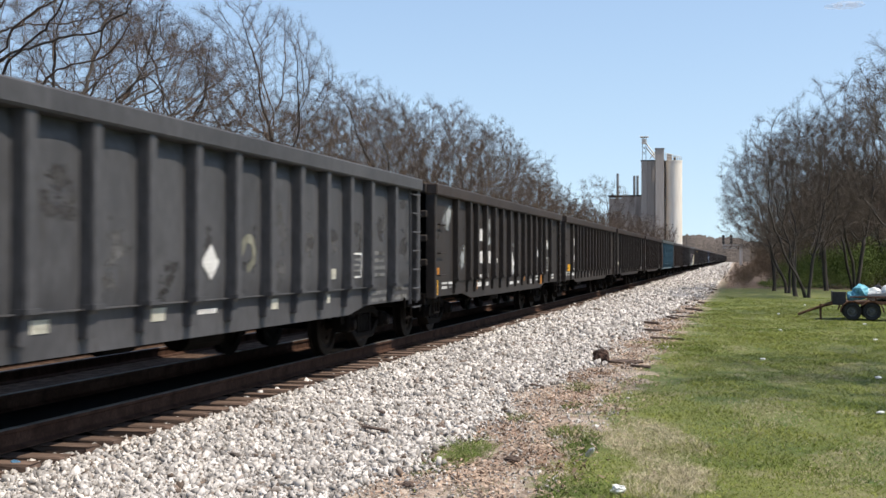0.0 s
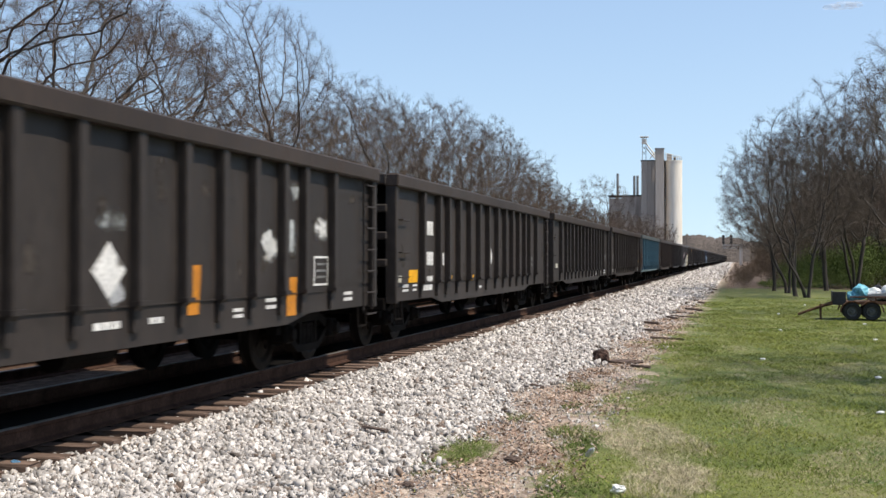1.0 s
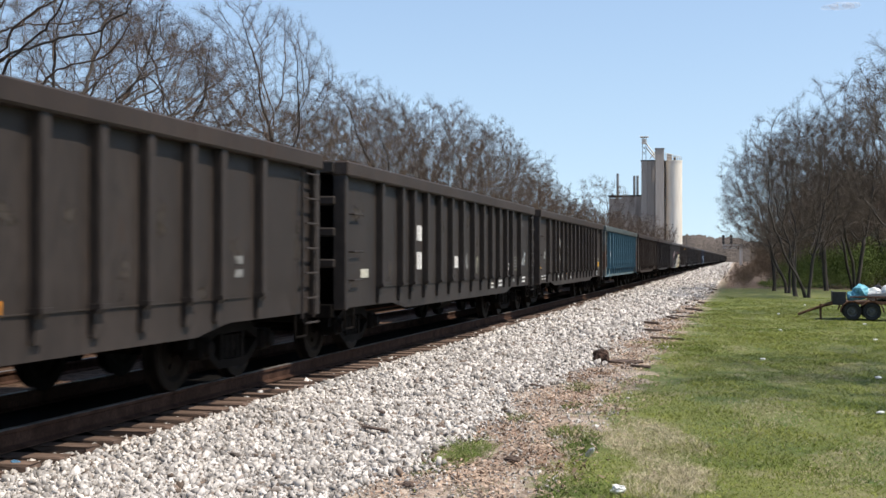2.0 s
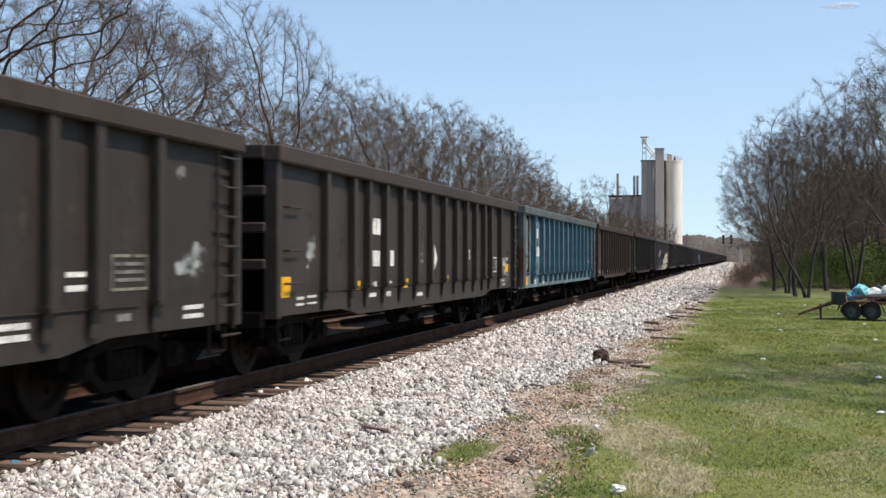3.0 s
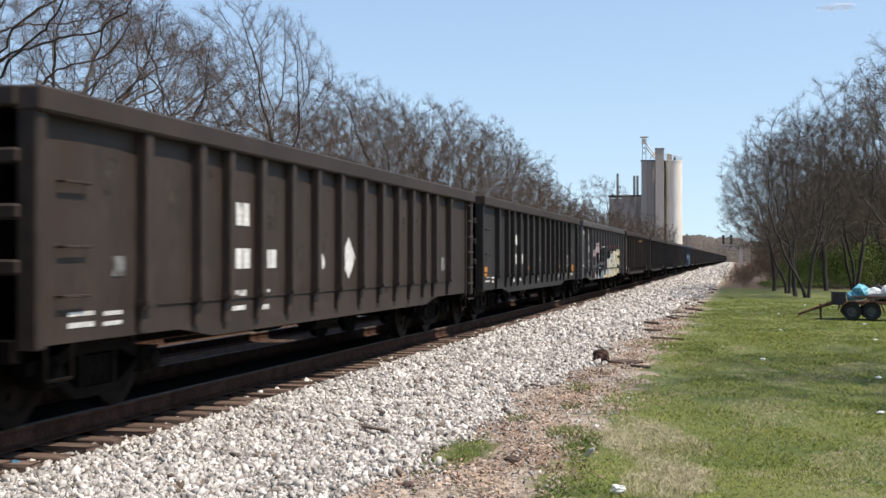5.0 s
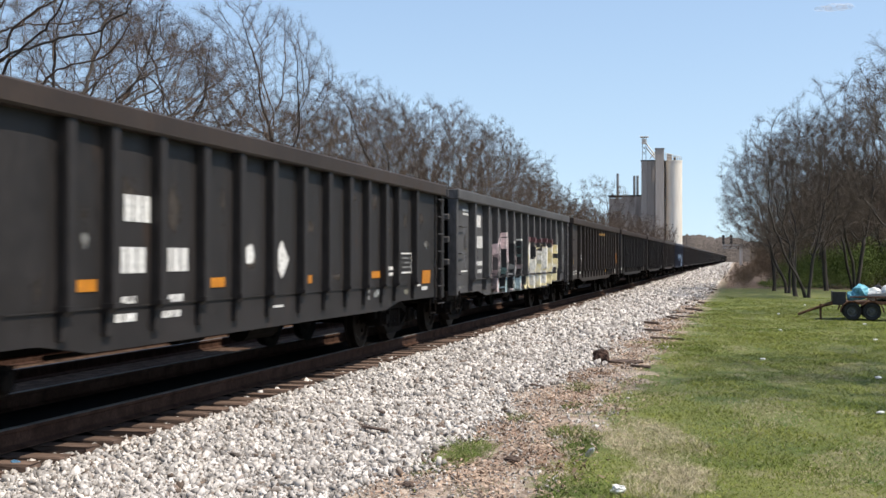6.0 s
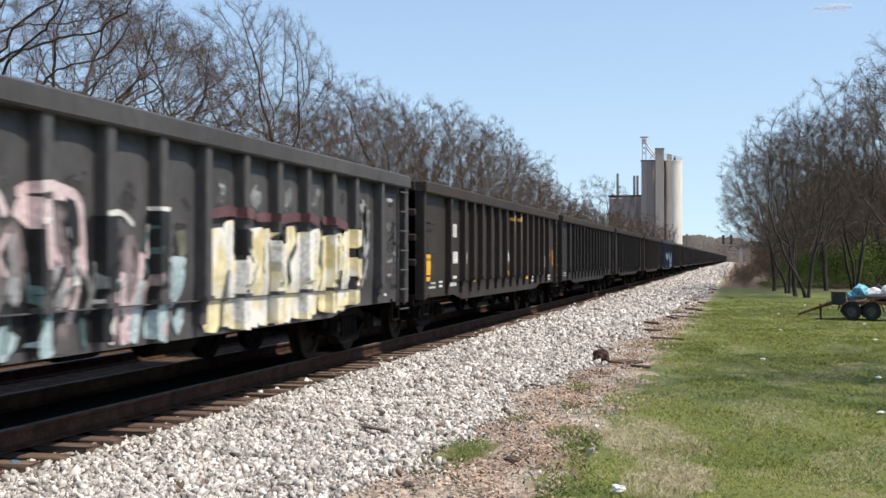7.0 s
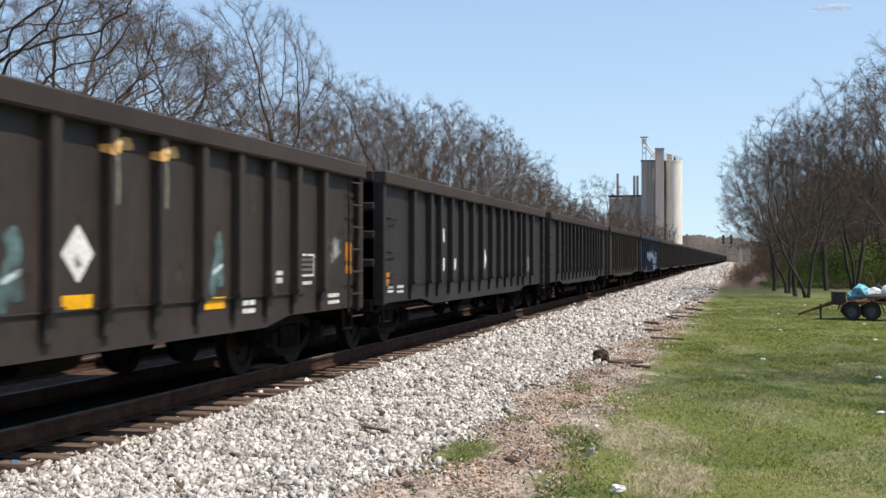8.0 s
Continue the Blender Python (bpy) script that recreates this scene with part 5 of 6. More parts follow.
def loose_sheet():
    ob = part("metal_sheet", boxes((0.6, 2.6, 0.12, 0.16, 0.0, 0.16), bevel=0.01), M["steel"])
    ob.matrix_basis = HEAP @ pose(0, 0, 0.80, 0, -6, 0)
    tagged(ob, "pale metal sheet leaning along the trailer load", "metal sheet")


loose_sheet()


# ---------------------------------------------------------------- silos, signals, distance
def silo_plant():
    t = thing("grain_silo", pose(-13.72, 362.324, 0, 0, 0, 4) @ Matrix.Scale(0.714, 4), "tall pale concrete silos with a square lift tower and roof gear", "silo")
    bm = bmesh.new()
    ring(bm, [(0.02, 0.0), (3.25, 0.0), (3.25, 40.0), (3.35, 40.0), (3.35, 40.7), (0.02, 40.7)], 40, "Z")
    o = part("silo_drum", bm, M["concrete"], t, "bright cream concrete drum")
    o.location = (4.15, -2.0, 0)
    for x, y in ((-5.2, 1.5), (-1.5, 2.0), (2.5, 6.5)):
        bm = bmesh.new()
        ring(bm, [(0.02, 0.0), (3.2, 0.0), (3.2, 40.6), (0.02, 40.6)], 32, "Z")
        o = part("silo_drum", bm, M["block_concrete"], t)
        o.location = (x, y, 0)
    part("silo_wall", boxes((-8.4, -6.0, -2.9, -2.4, 0, 40.6), (-5.9, -4.7, -2.7, -2.4, 0, 40.6), (-4.6, -3.2, -2.9, -2.4, 0, 40.6)), M["block_concrete"], t, "grey flat concrete wall with upright joints")
    part("roof_slab", boxes((-8.6, 0.6, -3.1, 3.0, 40.6, 41.0), bevel=0.05), M["dark_steel"], t, "dark flat roof edge")
    part("lift_tower", boxes((-3.0, 0.3, -6.8, -3.6, 0, 44.9), bevel=0.05), M["block_concrete"], t, "square concrete lift tower")
    part("tower_cap", boxes((-3.2, 0.5, -7.0, -3.4, 44.9, 45.3)), M["steel"], t)
    for i in range(9):
        a = 0.8 + i * 0.78
        part("railing_post", rod(bmesh.new(), (a, -4.5, 40.7), (a, -4.5, 43.6 - 0.22 * i), 0.09, seg=5), M["steel"], t)
    bm = bmesh.new()
    rod(bm, (0.8, -4.5, 43.6), (7.0, -4.5, 41.8), 0.11, seg=5)
    rod(bm, (0.8, -4.5, 42.4), (7.0, -4.5, 41.2), 0.11, seg=5)
    part("roof_railing", bm, M["concrete"], t)
    part("roof_house", boxes((1.4, 3.4, -3.0, 0.0, 40.7, 43.2)), M["block_concrete"], t)
    part("bin_vent", rod(bmesh.new(), (4.6, -2.0, 40.7), (4.6, -2.0, 42.2), 0.5, seg=10), M["dark_steel"], t)
    bm = bmesh.new()
    for x in (-8.0, -6.6):
        for y in (-2.2, -0.8):
            rod(bm, (x, y, 41.0), (x, y, 50.0), 0.12, seg=5)
    for z in (43, 45, 47, 49):
        rod(bm, (-8.0, -2.2, z), (-6.6, -2.2, z + 1.5), 0.08, seg=5)
        rod(bm, (-6.6, -2.2, z), (-8.0, -2.2, z + 1.5), 0.08, seg=5)
    part("leg_frame", bm, M["steel"], t, "open steel elevator frame")
    part("leg_head", boxes((-8.3, -6.3, -2.6, -0.6, 47.4, 49.4), (-9.0, -5.6, -2.8, -0.2, 50.0, 50.3), bevel=0.05), M["concrete"], t, "pale elevator head with platform")
    bm = bmesh.new()
    rod(bm, (-6.8, -2.0, 48.0), (-2.6, -3.0, 42.0), 0.25, seg=6)
    rod(bm, (-6.6, -2.0, 46.0), (-3.0, -2.0, 41.5), 0.25, seg=6)
    rod(bm, (-2.2, -3.0, 45.0), (-5.2, -2.0, 41.5), 0.2, seg=6)
    part("spout", bm, M["concrete"], t)
    return t


silo_plant()


def plant_building():
    t = thing("plant_building", pose(-24.395, 369.349, 0, 0, 0, 4) @ Matrix.Scale(0.714, 4), "low pale plant building with two dark steel stacks", "building")
    part("wall", boxes((-7.0, 5.6, -4, 6, 0, 26.5)), M["block_concrete"], t)
    part("wall", boxes((-2.0, 6.2, -5.2, -4.01, 0, 27.2)), M["block_concrete"], t)
    part("roof", boxes((-7.3, 6.4, -5.4, 6.2, 27.2, 27.7)), M["dark_steel"], t)
    for x in (-3.6, 3.0, 4.3):
        part("chimney_pipe", rod(bmesh.new(), (x, -3.0, 27.7), (x, -3.0, 36.5 if x < 0 else 35.6), 0.5, seg=14), M["steel"], t)
    return t


plant_building()


def signal_bridge():
    t = thing("signal_bridge", pose(6.314, 322.184, 0) @ Matrix.Scale(0.714, 4), "grey steel signal bridge with paired signal heads over the line", "signal")
    part("mast", boxes((1.0, 2.1, -0.4, 0.4, 0.0, 7.6)), M["block_concrete"], t)
    bm = boxes((-4.6, 1.0, -0.3, 0.3, 6.9, 7.2), (-4.6, 1.0, -0.3, 0.3, 5.9, 6.1))
    for i in range(6):
        rod(bm, (-4.5 + i * 0.9, 0, 6.0), (-4.0 + i * 0.9, 0, 7.0), 0.06, seg=5)
    part("truss_arm", bm, M["steel"], t)
    for x in (-4.3, -1.7):
        h = part("signal_head", boxes((x - 0.12, x + 0.12, -0.1, 0.1, 7.2, 10.4)), M["dark_steel"], t)
        for z in (8.0, 9.1, 10.1):
            part("lamp_hood", boxes((x - 0.45, x + 0.45, -0.3, -0.11, z - 0.4, z + 0.4), bevel=0.1), M["dark_steel"], h)
    return t


signal_bridge()


def far_woods():
    """A low wooded rise across the end of the line, rough with crowns."""
    r = np.random.default_rng(5)
    xs, ys = np.linspace(-190, 220, 420), np.linspace(625, 745, 14)
    gx, gy = np.meshgrid(xs, ys)
    top = 11.0 + 2.5 * np.exp(-((gx + 11) / 12) ** 2) + 0.9 * np.sin(gx * 0.29) + 0.6 * np.sin(gx * 0.73 + gy) - 0.03 * np.abs(gx)
    rise = np.clip((gy - 625) / 18, 0, 1) ** 0.6
    z = top * rise + r.normal(0, 0.5, gx.shape) * rise
    k = len(xs)
    i = (np.arange(len(ys) - 1)[:, None] * k + np.arange(k - 1)[None, :]).ravel()
    ob = new("far_woods", mesh_arrays("far_woods", np.stack([gx + r.normal(0, 0.4, gx.shape), gy, z - 0.3], -1).reshape(-1, 3), np.stack([i, i + 1, i + k + 1, i + k], -1), M["far_wood"]))
    tagged(ob, "distant brown leafless woods closing the view", "woods", kind="stuff")


far_woods()


def cloud(p, size, seed):
    """A thin scrap of fair-weather cloud in overlapping flattened puffs."""
    r = random.Random(seed)
    ob = thing("cloud", Matrix.Translation(p), "small thin white cloud in the blue sky", "cloud", kind="structure")
    for k in range(3):
        bm = bmesh.new()
        bmesh.ops.create_icosphere(bm, subdivisions=3, radius=1.0)
        u = (k - 1) * 0.62
        s = (1.1 - 0.5 * abs(u)) * r.uniform(0.8, 1.0)
        for v in bm.verts:
            q = 1 + 0.35 * noise.noise(v.co * 1.7 + Vector((k * 3.1, 0, 0)))
            v.co = Vector((u * size * 0.75 + v.co.x * q * size * 0.6 * s, v.co.y * size * 0.3, v.co.z * q * size * 0.17 * s + 0.05 * size * math.sin(u * 4)))
        for f in bm.faces:
            f.smooth = True
        part("puff", bm, M["cloud"], ob)
    return ob


CLOUD_A, CLOUD_B = Vector((171.3, 2087.8, 398.9)), Vector((150.5, 2083.0, 394.5))
CLOUD = cloud(CLOUD_A, 33.0, 5)


# ---------------------------------------------------------------- markings on the cars
LONG, HIGH = 0.9761, 0.714     # the drawing of the markings to metres along and up the car


def ragged(y0, y1, z0, z1, seed, k=18, amount=0.28):
    r = random.Random(seed)
    cy, cz, ry, rz = (y0 + y1) / 2, (z0 + z1) / 2, abs(y1 - y0) / 2, (z1 - z0) / 2
    pts = []
    for i in range(k):
        a = 2 * math.pi * i / k
        q = 1 + r.uniform(-amount, amount * 0.6)
        c, s = math.cos(a), math.sin(a)
        pts.append((cy + ry * q * math.copysign(abs(c) ** 0.7, c), cz + rz * q * math.copysign(abs(s) ** 0.7, s)))
    return pts


def film_of_paint(outline, x):
    """One thin coat over an outline of (y, z) pairs."""
    bm = bmesh.new()
    f = bm.faces.new([bm.verts.new((x, y, z)) for y, z in outline])
    f.normal_update()
    if f.normal.x < 0:
        f.normal_flip()
    return bm


def drape(bm, i, over_posts=False):
    """Bends a flat mark, built at the sheet's plane, onto the dented sheet of car i (and over its posts)."""
    style = TRAIN[i][1]
    ys = [v.co.y for v in bm.verts]
    zs = [v.co.z for v in bm.verts]
    lo, hi = min(ys), max(ys)
    posts = [p for p in rib_positions(style) if lo - 0.12 < p < hi + 0.12]
    cuts = [y for y in COLUMNS[style] if lo < y < hi]
    if over_posts:
        for p in posts:
            cuts += [p - 0.094, p - 0.088, p + 0.088, p + 0.094]
    levels = [z for z in LEVELS if min(zs) < z < max(zs)]
    for y in cuts:
        bmesh.ops.bisect_plane(bm, geom=bm.verts[:] + bm.edges[:] + bm.faces[:], plane_co=(0, y, 0), plane_no=(0, 1, 0))
    for z in levels:
        bmesh.ops.bisect_plane(bm, geom=bm.verts[:] + bm.edges[:] + bm.faces[:], plane_co=(0, 0, z), plane_no=(0, 0, 1))
    for v in bm.verts:
        y, z = v.co.y, v.co.z
        if over_posts and any(abs(y - p) < 0.091 for p in posts):
            v.co.x += (POST if z > END_SILL + 0.4 else SIDE + 0.065) - SIDE
        elif i < 12:
            v.co.x += sheet_x(style, y, z) - SIDE
    return bm


def mark(i, kind, mat, y0, y1, z0, z1):
    """One painted mark, sticker or reflector on the sunny side of car i, in the car's own space."""
    c = CARS[i]
    y0, y1, z0, z1 = y0 * LONG, y1 * LONG, z0 * HIGH, z1 * HIGH
    x = SIDE
    thick = 0.006
    if kind != "P":
        for p in rib_positions(TRAIN[i][1]):
            if y0 < p + 0.1 and y1 > p - 0.1 and y1 - y0 < 1.2:
                move = p + (0.26 if kind == "D" else 0.1) - y0 if (y0 + y1) / 2 > p else p - 0.1 - y1
                y0, y1 = y0 + move, y1 + move
                break
    if kind == "D":
        cy, cz = (y0 + y1) / 2, (z0 + z1) / 2
        bm = prism(bmesh.new(), [(y0, cz), (cy, z0), (y1, cz), (cy, z1)], 0, x + 0.002, x + thick)
        return part("diamond_mark", drape(bm, i), M[mat], c)
    if kind in "BP":
        bm = film_of_paint(ragged(y0, y1, z0, z1, i * 100 + int(y0 * 10) + int(z0 * 7), 14, 0.08), x + (0.003 if kind == "P" else 0.004))
        return part("spray_patch" if kind == "B" else "primer_patch", drape(bm, i), M["thin_" + mat if "thin_" + mat in M else mat], c)
    if kind == "X":
        e = 0.026
        bm = boxes((x + 0.002, x + thick, y0, y1, z1 - e, z1), (x + 0.002, x + thick, y0, y1, z0, z0 + e), (x + 0.002, x + thick, y0, y0 + e, z0 + e, z1 - e), (x + 0.002, x + thick, y1 - e, y1, z0 + e, z1 - e))
        ob = part("stencil_box", drape(bm, i), M[mat], c)
        for k in range(3):
            z = z0 + (z1 - z0) * (0.25 + 0.22 * k)
            part("stencil_line", drape(boxes((x + 0.002, x + thick, y0 + 0.08, y1 - 0.08, z, z + 0.03)), i), M["dim"], c)
        return ob
    if kind in "LT":
        h = z1 - z0
        n = max(2 if kind == "L" and y1 - y0 > 0.38 else 1, round((y1 - y0) / h / (0.85 if kind == "L" else 2.6)))
        w = (y1 - y0) / n
        bm = bmesh.new()
        for k in range(n):
            box(bm, x + 0.002, x + thick, y0 + k * w + 0.07 * w, y0 + (k + 1) * w - 0.07 * w, z0, z1)
        return part("lettering" if kind == "L" else "stencil_line", drape(bm, i), M[mat], c)
    return part("reflector", drape(boxes((x + 0.002, x + 0.008, y0, y1, z0, z1)), i), M[mat], c)


mark(0, "D", "white", -0.59, -0.15, 1.66, 2.17)
mark(0, "R", "pale", -3.80, -3.45, 1.16, 1.31)
mark(0, "R", "pale", -1.78, -1.35, 1.16, 1.33)
mark(0, "R", "pale", 1.31, 1.72, 1.15, 1.32)
mark(0, "R", "pale", 3.38, 3.72, 1.16, 1.31)
mark(0, "R", "pale", 3.48, 3.82, 1.59, 1.78)
mark(0, "X", "white", 4.49, 5.04, 1.59, 2.08)
mark(0, "T", "dim", 5.48, 6.31, 2.04, 2.12)
mark(0, "T", "dim", 5.48, 6.31, 1.89, 1.97)
mark(0, "T", "dim", 5.48, 6.31, 1.74, 1.82)
mark(0, "T", "dim", 5.48, 6.31, 1.60, 1.67)
mark(0, "T", "dim", 5.48, 6.58, 1.22, 1.30)
mark(0, "T", "dim", 5.48, 6.58, 1.07, 1.15)
mark(0, "T", "white", -0.89, -0.24, 1.19, 1.26)
mark(0, "T", "dim", 6.91, 7.81, 1.27, 1.34)
mark(0, "T", "dim", 6.91, 7.81, 1.07, 1.17)
mark(1, "B", "smear", -7.29, -6.23, 2.58, 3.43)
mark(1, "B", "smear", -5.99, -5.19, 1.67, 2.40)
mark(1, "L", "white", -3.95, -3.45, 2.48, 2.82)
mark(1, "L", "white", -3.99, -3.45, 1.84, 2.18)
mark(1, "L", "white", -3.15, -2.66, 1.83, 2.19)
mark(1, "R", "white", -2.19, -1.88, 1.82, 1.98)
mark(1, "B", "smear", -2.98, -2.62, 2.53, 3.21)
mark(1, "B", "smear", -3.21, -2.12, 2.24, 2.78)
mark(1, "T", "white", -4.12, -3.61, 1.39, 1.51)
mark(1, "T", "white", -4.12, -3.61, 1.17, 1.30)
mark(1, "T", "white", -3.17, -2.83, 1.40, 1.52)
mark(1, "T", "white", -3.15, -2.81, 1.17, 1.28)
mark(1, "R", "orange", -7.86, -7.61, 1.55, 1.74)
mark(1, "R", "yellow", -7.86, -7.63, 1.07, 1.43)
mark(1, "R", "orange", -4.24, -4.03, 1.10, 1.68)
mark(1, "D", "white", -0.22, 0.40, 1.49, 2.17)
mark(1, "B", "smear", -0.13, 0.53, 2.23, 2.63)
mark(1, "R", "orange", 1.72, 2.00, 1.20, 1.88)
mark(1, "R", "orange", 4.58, 4.90, 1.02, 1.66)
mark(1, "B", "smear", 3.79, 4.27, 1.67, 2.56)
mark(1, "B", "smear", 4.71, 5.23, 2.01, 2.63)
mark(1, "B", "smear", 4.71, 5.13, 2.87, 3.30)
mark(1, "B", "smear", 5.62, 6.12, 2.12, 2.75)
mark(1, "X", "white", 5.62, 6.22, 1.49, 2.01)
mark(1, "T", "white", -7.33, -6.88, 1.32, 1.37)
mark(1, "T", "white", -7.33, -6.88, 1.20, 1.27)
mark(1, "T", "white", -6.78, -6.43, 1.31, 1.37)
mark(1, "T", "dim", -6.71, -6.43, 1.21, 1.27)
for y, z, w, h in ((-0.16, 1.13, 0.5, 0.09), (0.89, 1.14, 0.3, 0.08), (2.91, 1.18, 0.28, 0.05), (2.91, 1.09, 0.28, 0.05), (3.87, 1.28, 0.35, 0.06), (3.87, 1.17, 0.35, 0.06), (6.85, 1.28, 0.4, 0.06), (6.85, 1.17, 0.4, 0.06)):
    mark(1, "T", "white", y, y + w, z, z + h)
mark(1, "B", "white", 3.90, 4.46, 1.75, 2.50)
mark(1, "B", "white", 5.66, 6.30, 2.20, 2.72)
mark(1, "B", "haze_white", 0.02, 0.50, 1.30, 1.70)
mark(2, "L", "white", -5.89, -5.41, 2.53, 2.86)
mark(2, "L", "white", -6.01, -5.41, 1.81, 2.13)
mark(2, "L", "white", -4.91, -4.55, 1.80, 2.11)
mark(2, "R", "yellow", -7.13, -6.52, 1.42, 1.71)
mark(2, "R", "pale", -7.87, -7.59, 1.44, 1.59)
mark(2, "T", "white", -7.47, -7.10, 1.32, 1.39)
mark(2, "T", "white", -7.47, -7.10, 1.23, 1.28)
mark(2, "T", "white", -6.83, -6.52, 1.33, 1.38)
mark(2, "T", "white", -6.80, -6.55, 1.23, 1.28)
mark(2, "T", "white", -6.06, -5.41, 1.42, 1.55)
mark(2, "T", "white", -6.15, -5.41, 1.21, 1.34)
mark(2, "R", "yellow", -4.19, -3.84, 1.39, 1.54)
mark(2, "R", "yellow", -2.24, -1.80, 1.36, 1.52)
mark(2, "D", "white", -0.28, 0.19, 1.68, 2.37)
mark(2, "R", "orange", 0.76, 1.09, 1.37, 1.54)
mark(2, "R", "pale", -0.38, -0.15, 1.38, 1.50)
mark(2, "T", "white", -1.22, -0.92, 1.13, 1.19)
mark(2, "T", "dim", 5.53, 5.80, 1.89, 2.01)
mark(2, "T", "dim", 5.53, 5.80, 1.69, 1.81)
mark(3, "B", "cream_dim", 0.83, 1.37, 1.50, 2.22)
mark(3, "B", "dim", -0.02, 0.35, 1.63, 2.26)
mark(3, "T", "white", 2.74, 3.07, 1.19, 1.24)
mark(3, "T", "white", 2.74, 3.07, 1.08, 1.14)
mark(3, "T", "white", 3.63, 4.12, 1.23, 1.30)
mark(3, "T", "white", 3.63, 4.12, 1.11, 1.18)
mark(3, "T", "white", 4.66, 5.00, 1.76, 1.82)
mark(3, "T", "white", 4.66, 5.00, 1.60, 1.67)
mark(3, "X", "cream_dim", 5.41, 6.11, 1.58, 2.02)
mark(3, "B", "smear", 6.69, 7.49, 1.57, 2.22)
mark(3, "B", "dim", 6.66, 6.99, 3.01, 3.27)
mark(3, "T", "white", 6.91, 7.38, 1.28, 1.34)
mark(3, "T", "white", 6.91, 7.38, 1.16, 1.22)
mark(3, "T", "dim", 5.52, 5.81, 1.21, 1.30)
mark(3, "L", "white", -4.41, -3.76, 2.38, 2.74)
mark(3, "L", "white", -4.41, -3.76, 1.72, 2.12)
mark(3, "L", "white", -1.44, -0.75, 1.72, 2.03)
mark(3, "R", "pale", -7.25, -6.85, 1.59, 1.76)
mark(4, "L", "white", -4.05, -3.55, 2.46, 2.79)
mark(4, "L", "white", -4.12, -3.60, 1.81, 2.13)
mark(4, "L", "white", -3.28, -2.80, 1.81, 2.14)
mark(4, "R", "yellow", -5.05, -4.66, 1.36, 1.53)
mark(4, "R", "yellow", -2.35, -1.92, 1.32, 1.52)
mark(4, "R", "yellow", 0.71, 1.11, 1.37, 1.54)
mark(4, "R", "orange", 3.61, 3.93, 1.41, 1.57)
mark(4, "T", "white", -4.24, -3.74, 1.39, 1.50)
mark(4, "T", "white", -4.26, -3.75, 1.19, 1.27)
mark(4, "T", "white", -3.37, -2.95, 1.40, 1.49)
mark(4, "T", "white", -3.37, -2.97, 1.17, 1.27)
mark(4, "D", "white", -0.32, 0.18, 1.67, 2.31)
mark(4, "T", "dim", -1.31, -0.86, 2.04, 2.11)
mark(4, "T", "dim", -1.31, -0.86, 1.87, 1.96)
mark(4, "R", "pale", 2.77, 3.03, 1.94, 2.21)
mark(4, "X", "white", 5.36, 5.95, 1.56, 2.01)
mark(4, "T", "white", -1.29, -0.86, 1.10, 1.18)
mark(4, "T", "white", -7.30, -7.01, 1.27, 1.32)
mark(4, "T", "white", -7.30, -7.01, 1.17, 1.21)
mark(4, "T", "white", -6.89, -6.53, 1.29, 1.33)
mark(4, "T", "white", -6.89, -6.53, 1.18, 1.21)
mark(4, "B", "dim", -6.96, -6.51, 1.99, 2.33)
mark(4, "R", "yellow", 7.02, 7.40, 1.55, 1.78)
mark(4, "B", "white", 6.60, 7.55, 1.36, 2.02)
mark(4, "B", "smear", 6.60, 7.70, 1.12, 2.10)
mark(4, "R", "yellow", -7.89, -7.56, 1.33, 1.67)
mark(4, "B", "smear", -7.04, -6.56, 1.75, 2.39)
mark(5, "L", "white", -5.98, -5.44, 2.71, 3.07)
mark(5, "L", "white", -6.20, -5.19, 2.05, 2.39)
mark(5, "R", "yellow", -7.40, -6.85, 1.03, 1.32)
mark(5, "R", "pale", -7.88, -7.60, 1.28, 1.39)
mark(5, "R", "pale", -4.95, -4.64, 1.15, 1.29)
mark(5, "R", "yellow", -3.93, -3.44, 1.18, 1.32)
mark(5, "R", "pale", -1.78, -1.52, 1.11, 1.23)
mark(5, "R", "yellow", -0.75, -0.16, 1.19, 1.30)
mark(5, "R", "yellow", 0.38, 0.92, 1.19, 1.30)
mark(5, "R", "yellow", 3.62, 4.18, 1.15, 1.27)
mark(5, "R", "yellow", 7.16, 7.46, 1.05, 1.32)
mark(5, "D", "white", -0.68, -0.25, 1.73, 2.22)
mark(5, "B", "haze_white", 0.50, 0.92, 1.70, 2.16)
mark(5, "B", "haze_white", -0.60, -0.20, 2.96, 3.26)
mark(5, "X", "white", 5.86, 6.42, 1.47, 1.94)
mark(5, "T", "white", -5.85, -5.44, 1.12, 1.18)
mark(5, "T", "white", -5.85, -5.44, 1.04, 1.08)
mark(5, "T", "dim", -6.07, -5.44, 1.68, 1.76)
mark(5, "R", "pale", -4.02, -3.76, 1.00, 1.10)
mark(5, "P", "primer", -6.07, -5.00, 1.88, 3.28)
mark(5, "P", "primer", -7.73, -7.43, 1.96, 2.52)
mark(5, "P", "primer", -7.17, -6.78, 2.02, 3.21)
mark(5, "P", "primer", -3.57, -3.10, 1.49, 2.50)
mark(5, "P", "primer", -2.27, -1.83, 2.94, 3.23)
mark(5, "P", "primer", -0.73, -0.14, 2.81, 3.47)
mark(5, "P", "primer", -4.73, -4.28, 1.61, 2.12)
mark(5, "P", "primer", 0.52, 1.04, 2.96, 3.22)
mark(5, "P", "primer", 1.62, 2.13, 1.70, 2.19)
mark(6, "L", "white", -4.08, -3.68, 2.46, 2.80)
mark(6, "L", "white", -4.11, -3.65, 1.82, 2.12)
mark(6, "L", "white", -3.24, -2.84, 1.82, 2.11)
